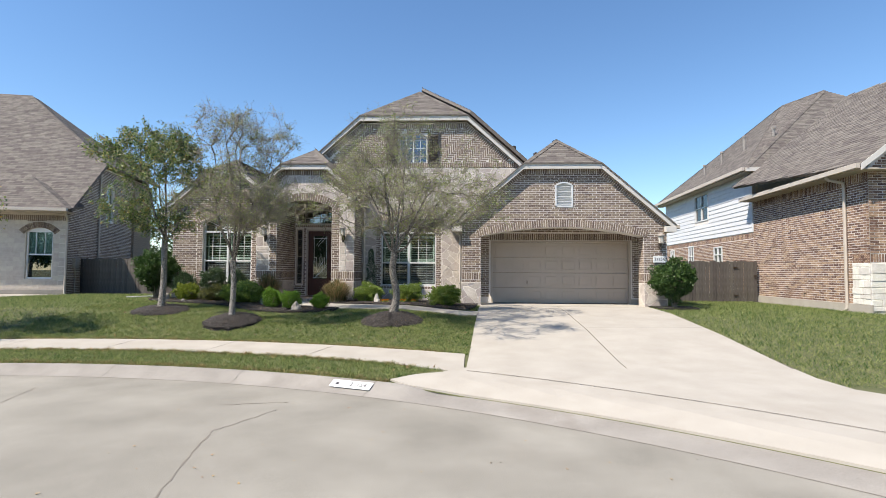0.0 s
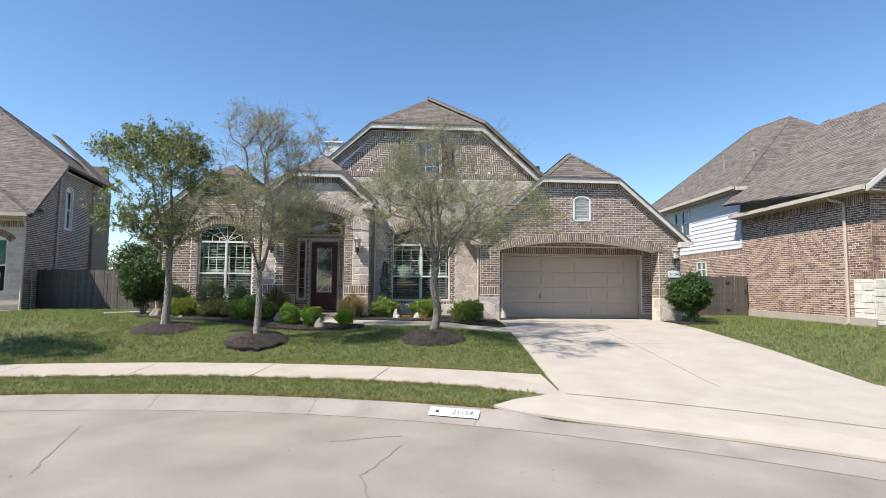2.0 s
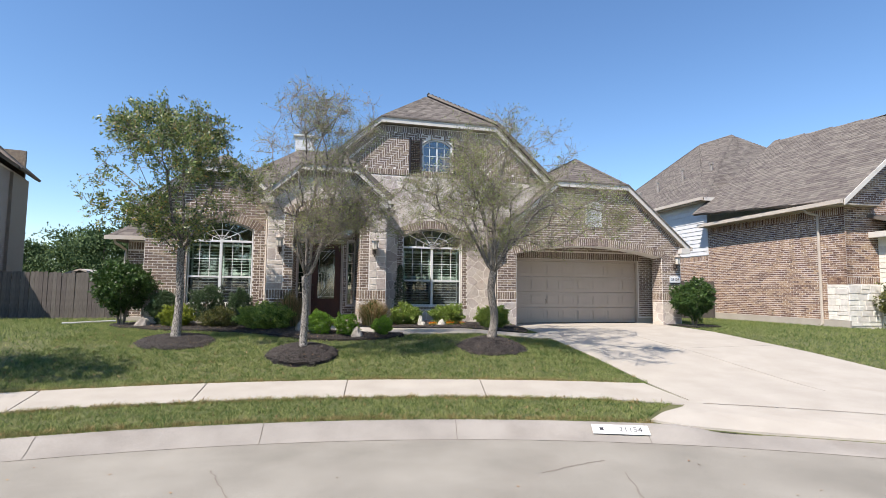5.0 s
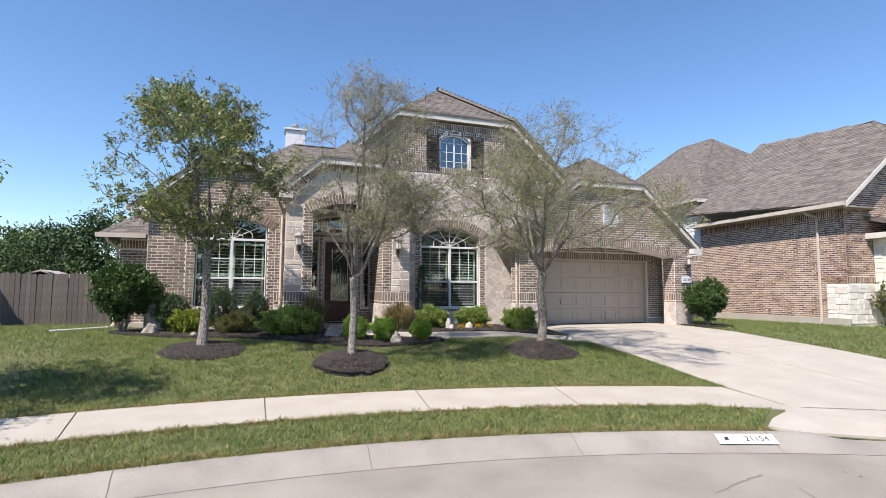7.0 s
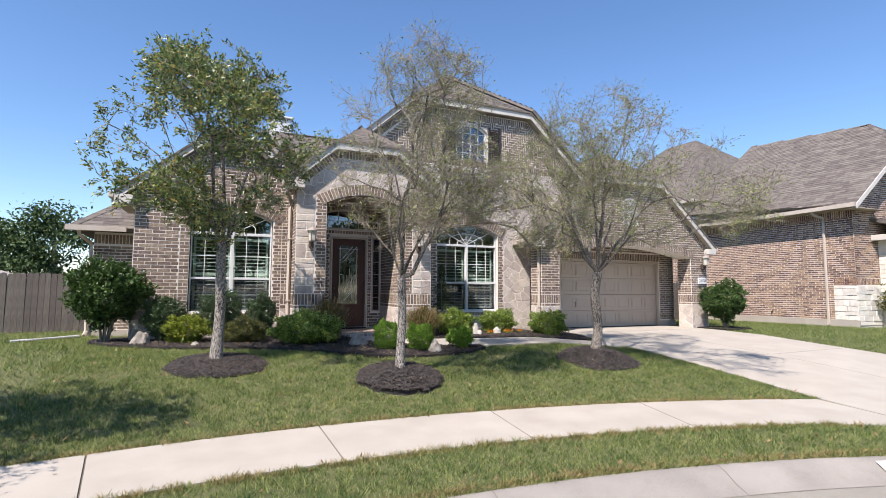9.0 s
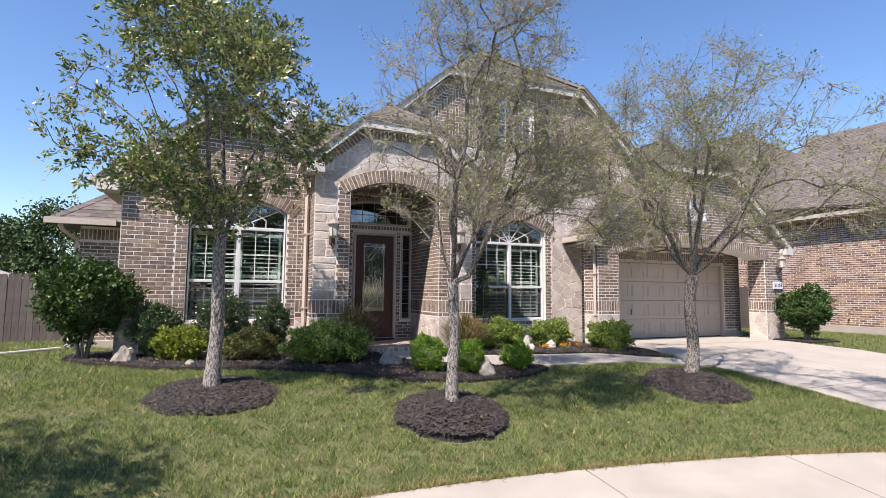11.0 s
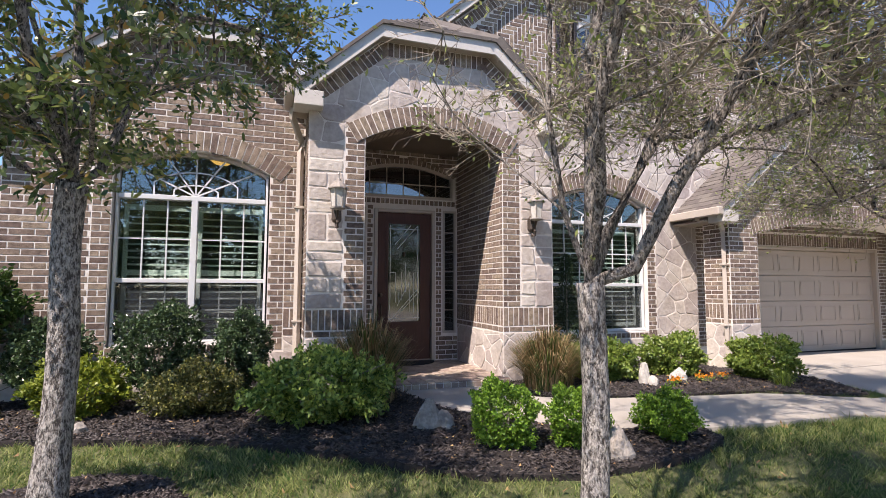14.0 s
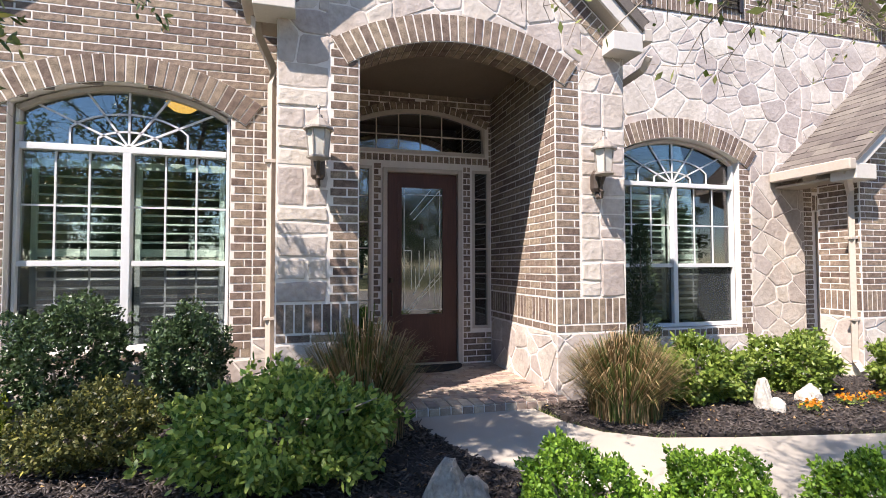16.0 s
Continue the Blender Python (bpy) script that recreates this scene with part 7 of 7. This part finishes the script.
for k in (0, 1):
    x0, x1 = ((-1.55, -0.5), (-4.0, -3.0))[k]
    tagged(part_mesh("brick_arch", prisms(f_lf, voussoirs(x0, x1, 3.25, 3.45, 0.25, over=0.08), 0.03, rng), BRICK, lh), kind="stuff")
    w = part("window_frame", plate(f_lf, lw[k], [rect(x0 + 0.06, x1 - 0.06, 1.31, 2.26), rect(x0 + 0.06, x1 - 0.06, 2.32, 3.26)], 0.06, -0.08), WHITE, lh)
    part("pane", plate(f_lf, rect(x0, x1, 2.28, 3.4), (), 0.006, -0.12), GLASS, lh)
    part("screened_pane", plate(f_lf, rect(x0, x1, 1.26, 2.27), (), 0.006, -0.12), DARK_GLASS, lh)
    for k2 in (1, 2):
        x = x0 + (x1 - x0) * k2 / 3
        part("glazing_bar", box((x - 0.01, 0.09, 2.3), (x + 0.01, 0.11, 3.3)), WHITE, lh)
    part("blind_or_dark_sheet", plate(f_lf, rect(x0, x1, 1.2, 3.5), (), 0.02, -0.22), SHUTTER, lh)
part("footing", box((-9, -0.06, 0.1), (0.03, 0.0, 0.76)), KERB, lh)
f_ls = Frame((0, 0, 0), (0, 1, 0), (0, 0, 1))
lside = [(0.0, 0.2), (8.6, 0.2), (8.6, 6.7), (2.75, 6.7), (0.0, 4.15)]
lwin = opening(3.5, 4.2, 4.1, 5.8, 6.0, 8)
part("wall", plate(f_ls, lside, [lwin], 0.25), MORTAR, lh)
brickwork(lh, f_ls, lay([(0.0, 0.5), (8.6, 0.5), (8.6, 6.65), (2.8, 6.65), (0.0, 4.1)], [opening(3.45, 4.25, 4.05, 5.85, 6.05, 8)]), BRICK)
part("window_frame", plate(f_ls, lwin, [rect(3.56, 4.14, 4.16, 4.95), rect(3.56, 4.14, 5.0, 5.8)], 0.06, -0.06), WHITE, lh)
part("pane", plate(f_ls, rect(3.5, 4.2, 4.1, 5.9), (), 0.006, -0.10), DARK_GLASS, lh)
# dark sheet for the unlit room behind this pane
part("blind_or_dark_sheet", plate(f_ls, rect(3.4, 4.3, 4.0, 6.1), (), 0.02, -0.2), DARK, lh)
part("rear_wing", box((-3.0, 6.4, 0.2), (0.12, 8.7, 6.6)), BRICK, lh)
part("back_wall", box((-9, 8.4, 0.2), (0.0, 8.6, 8.0)), BRICK, lh)
part("end_wall", box((-9.2, 0.0, 0.2), (-9.0, 8.6, 8.0)), BRICK, lh)
zf = lambda y: 4.2 + (y + 0.45) * 0.865
roof_face("roof_slope", [(0.4, -0.45, zf(-0.45)), (0.4, 2.55, zf(2.55)), (-6.4, 8.3, zf(8.3)), (-12.0, 8.3, zf(8.3)), (-12.0, -0.45, zf(-0.45))], lh, 21)
zs = lambda x: 6.8 + (0.4 - x) * (zf(8.3) - 6.8) / 6.8
roof_face("roof_slope", [(0.4, 2.55, 6.8), (0.4, 9.0, 6.8), (-6.4, 9.0, zs(-6.4)), (-6.4, 8.3, zs(-6.4))], lh, 22)
roof_face("roof_slope", [(0.5, 6.0, 6.75), (0.5, 9.1, 6.75), (-2.6, 9.1, 9.6), (-2.6, 8.2, 9.6)], lh, 23)
roof_face("roof_slope", [(0.4, -0.75, 4.22), (-2.2, 1.2, 5.95), (-4.8, -0.75, 4.22)], lh, 24)
roof_face("roof_slope", [(0.4, -0.75, 4.22), (0.4, 0.6, 4.5), (-2.2, 1.2, 5.95)], lh, 25)
ridge_cap((0.4, 2.55, 6.8), (-6.4, 8.3, zf(8.3)), lh)
ridge_cap((0.4, -0.75, 4.22), (-2.2, 1.2, 5.95), lh)
board("gutter", (-9, -0.77, 4.24), (0.42, -0.77, 4.24), lh, 0.13, 0.11, GUTTER)
part("soffit", box((-9, -0.75, 4.08), (0.4, 0.02, 4.11)), SOFFIT, lh)
part("downspout", tube([(0.3, -0.7, 4.1), (0.1, -0.15, 3.85), (0.07, -0.07, 3.7), (0.07, -0.07, 0.6), (0.2, -0.2, 0.5)], 0.045, 6), GUTTER, lh)
part("downspout", tube([(0.07, 2.7, 6.5), (0.07, 2.7, 0.6)], 0.045, 6), GUTTER, lh)
part("meter_box", box((0.0, 0.55, 1.7), (0.14, 0.9, 2.15), 0.01), PEWTER, lh)
part("meter_pipe", tube([(0.07, 0.7, 0.5), (0.07, 0.7, 1.7)], 0.03, 6), PEWTER, lh)
slab_sheet("driveway_next_door", DRIVE_NEXT, CONCRETE, lift=0.02, step=1.0)
setting(bpy.data.objects["driveway_next_door"], "pale concrete driveway of the next house", "driveway")


# ---- fences ----
def fence(a, b, z0, z1, seed, label, gate=None):
    """A fence of dog-eared cedar pickets from a to b, with rails behind."""
    r = random.Random(seed)
    a, b = Vector((*a, 0)), Vector((*b, 0))
    d = (b - a).normalized()
    ang = math.atan2(d.y, d.x)
    fc = group("fence", label, "fence", (a.x, a.y, 0))
    fc.rotation_euler = (0, 0, ang)
    n = int((b - a).length / 0.142)
    pick = []
    for k in range(3):
        w = 0.136 - k * 0.002
        bm = plate(front(0), [(0, 0), (w, 0), (w, z1 - z0 - 0.03), (w - 0.03, z1 - z0), (0.03, z1 - z0), (0, z1 - z0 - 0.03)], (), 0.018)
        me = bpy.data.meshes.new("picket")
        bm.to_mesh(me)
        bm.free()
        me.materials.append(FENCE)
        pick.append(me)
    for i in range(n):
        p = new("picket", r.choice(pick))
        p.parent = fc
        p.location = (i * 0.142, r.uniform(-0.006, 0.006), z0 + r.uniform(-0.03, 0.02))
        p.rotation_euler = (0, radians(r.uniform(-0.5, 0.5)), 0)
    for z in (z0 + 0.25, z0 + 0.8, z1 - 0.25):
        part("rail", box((0, 0.03, z), ((b - a).length, 0.07, z + 0.09)), FENCE, fc)
    if gate:
        for z in (z0 + 0.28, z1 - 0.28):
            part("hinge", plate(front(-0.03), [(gate, z - 0.04), (gate + 0.22, z - 0.01), (gate + 0.22, z + 0.01), (gate, z + 0.04)], (), 0.006), BRONZE, fc)
        part("latch", box((gate + 0.84, -0.045, z0 + 1.05), (gate + 0.95, -0.022, z0 + 1.12), 0.004), BRONZE, fc)
    return fc


fence((6.95, 21.45), (12.1, 21.72), 0.5, 2.2, 1, "weathered grey cedar fence with a hinged gate", 4.1)
fence((-18.2, 22.6), (-11.6, 22.0), 0.55, 2.17, 2, "weathered grey cedar picket fence between the houses")
fence((-34.0, 30.0), (-11.6, 31.5), 0.45, 2.2, 3, "weathered grey cedar fence of the back yard")
shed = group("shed", "small dark shed with a pale roof behind the fence", "shed", (-17.7, 33.5, 0.4))
part("body", box((-1.2, -1.0, 0), (1.2, 1.0, 1.75), 0.01), FENCE, shed)
part("roof", plate(front(-1.15), [(-1.35, 1.68), (0, 2.12), (1.35, 1.68), (1.35, 1.75), (0, 2.20), (-1.35, 1.75)], (), 2.3), GUTTER, shed)
spout = group("splash_pipe", "pale plastic drain pipe lying on the lawn", "drain pipe", (-11.7, 19.0, height(-11.7, 19.0) + 0.05))
part("pipe", tube([(0.1, 0.5, 0.0), (-0.6, -0.3, 0.0), (-0.9, -0.5, 0.0)], 0.026, 8), SIDING, spout)

# ---- cracks and stains in the street, kerb joints ----
def crack(pts, width, name="street_crack"):
    r = random.Random(len(pts))
    line = []
    for p, q in zip(pts, pts[1:]):
        for k in range(6):
            f = k / 6
            line.append((p[0] + (q[0] - p[0]) * f + r.gauss(0, 0.012), p[1] + (q[1] - p[1]) * f + r.gauss(0, 0.012)))
    line.append(pts[-1])
    vs, fs = [], []
    for i, p in enumerate(line):
        a, b = line[max(0, i - 1)], line[min(len(line) - 1, i + 1)]
        L = math.hypot(b[0] - a[0], b[1] - a[1]) or 1
        nx, ny, w = -(b[1] - a[1]) / L, (b[0] - a[0]) / L, width * r.uniform(0.4, 1.4)
        z = street_height(math.hypot(p[0] - CX, p[1] - CY)) + 0.003
        vs += [(p[0] + nx * w, p[1] + ny * w, z), (p[0] - nx * w, p[1] - ny * w, z)]
        if i:
            fs.append((2 * i - 2, 2 * i - 1, 2 * i + 1, 2 * i))
    setting(part_mesh(name, mesh(name, vs, fs), CRACK), "dark hairline crack in the street concrete", "crack")


crack([(-2.2, 3.2), (-2.4, 4.2), (-2.66, 5.1), (-2.84, 5.95), (-2.64, 6.45), (-2.45, 6.95)], 0.009)
crack([(-3.35, 7.1), (-2.88, 7.27), (-2.45, 7.36)], 0.012)
crack([(-6.1, 6.1), (-6.3, 6.6), (-6.57, 7.42), (-6.76, 7.94)], 0.008)
for k, dg in enumerate(np.arange(69.5, 125, 8.8)):
    r0, a = 16.37, radians(dg)
    vs = []
    for r_, zz in ((16.37, -0.2575), (16.40, -0.249), (16.52, -0.213), (16.66, -0.137), (16.76, -0.109), (16.81, -0.115)):
        for s in (-0.004, 0.004):
            vs.append((CX + r_ * math.cos(a + s / r_), CY + r_ * math.sin(a + s / r_), zz + 0.002))
    setting(part_mesh("kerb_joint", mesh("kerb_joint", vs, [(2 * i, 2 * i + 1, 2 * i + 3, 2 * i + 2) for i in range(5)]), JOINT), "dark joint cut across the kerb", "joint")

setting(polar("gutter_joint", [16.350, 16.366], [radians(d) for d in np.arange(20, 140, 0.5)], CRACK, lambda r, a: -0.2562), "dirt line between kerb and street", "joint")
setting(polar("apron_joint", [17.836, 17.852], [radians(d) for d in np.arange(24, 66, 0.25)], JOINT, lambda r, a: height(CX + r * math.cos(a), CY + r * math.sin(a)) + 0.036), "cut joint across the driveway apron", "joint")
a, r_ = RS.uniform(radians(35), radians(135), 260), RS.uniform(6.5, 16.7, 260) ** 1.0
bits = np.stack([CX + r_ * np.cos(a), CY + r_ * np.sin(a), np.where(r_ < 16.36, -0.26 + (16.4 - r_) * 0.012, -0.17) + 0.006], 1)
turn = RS.uniform(0, math.tau, 260)
d, w = np.stack([np.cos(turn), np.sin(turn), np.full(260, 0.25)], 1) * RS.uniform(0.012, 0.035, (260, 1)), np.stack([-np.sin(turn), np.cos(turn), np.zeros(260)], 1) * 0.012
tagged(big_mesh("street_litter", np.stack([bits - d * 0.2, bits + w, bits + d, bits - w], 1), 4, [(0, 1, 2, 3)], LITTER), "dry leaf scraps scattered on the street", "leaves", kind="stuff")
xs, ys = scatter(-11, 0.4, 12, 17, 3200)
k = np.zeros(len(xs), bool)
for poly in (BED_L, BED_R, *RINGS):
    k |= inside(xs, ys, poly)
xs, ys = xs[k], ys[k]
scraps = blades(xs, ys, 0.012, 0.026)
away = np.array([np.hypot(xs - q[0], ys - q[1]) for q in TREES])
near, swell = away.min(axis=0), np.array(MOUND)[away.argmin(axis=0)]
scraps[:, :, 2] += np.where(near < 0.8, np.interp(near, [0, 0.28, 0.48, 0.66, 0.78], [0.215, 0.185, 0.13, 0.065, 0.0]) * swell + 0.025, 0.08)[:, None]
tagged(big_mesh("fallen_leaves", scraps, 3, [(0, 1, 2)], LITTER), "dry leaves scattered on the dark mulch", "leaves", kind="stuff")

# ---- distance: trees behind the houses and unseen ones added across the street ----
L_FAR = leafy("pine_foliage", (0.032, 0.062, 0.024), (0.105, 0.155, 0.060), 0.7, 0.2, 0.1)
L_FAR2 = leafy("spring_foliage", (0.05, 0.085, 0.025), (0.15, 0.20, 0.06), 0.7, 0.2, 0.15)


def far_tree(x, y, tall, wide, seed, mat):
    rs = np.random.RandomState(seed)
    ft = group("tree", "tall dark green tree behind the gardens or added unseen across the street", "tree", (x, y, 0.4), many="distant trees")
    part("trunk", tube([(0, 0, -0.2), (0.1, 0, tall * 0.5), (0, 0.1, tall * 0.9)], [0.22, 0.15, 0.05], 8), BARK, ft)
    n, leaf = (7000, 0.24) if y > 0 else (3200, 0.42)
    k = rs.randint(0, 42, n)
    cl = np.stack([rs.normal(0, wide * 0.36, 42), rs.normal(0, wide * 0.36, 42), rs.uniform(0.22, 1.0, 42) * tall], 1)
    cl[:, :2] *= (1.25 - 0.75 * (cl[:, 2:] / tall))
    c = cl[k] + rs.normal(0, 1, (n, 3)) * np.array([0.5, 0.5, 0.3])
    leaves_mesh("crown", c, rs.normal(0, 1, (n, 3)) + np.array([0, 0, 0.4]), leaf, leaf * 0.48, mat, ft, rs)


r = random.Random(77)
for i in range(15):
    far_tree(-48 + i * 2.7 + r.uniform(-1, 1), 47 + r.uniform(-4, 8), r.uniform(4.6, 6.4), r.uniform(3.4, 5.0), 300 + i, L_FAR if i % 4 else L_FAR2)
# unseen rows behind the camera, added to darken what the windows reflect
for i in range(30):
    far_tree(-50 + i * 3.3 + r.uniform(-1, 1), -34 - (i % 2) * 5 + r.uniform(-2, 2), r.uniform(8, 11), r.uniform(5, 7), 340 + i, L_FAR)
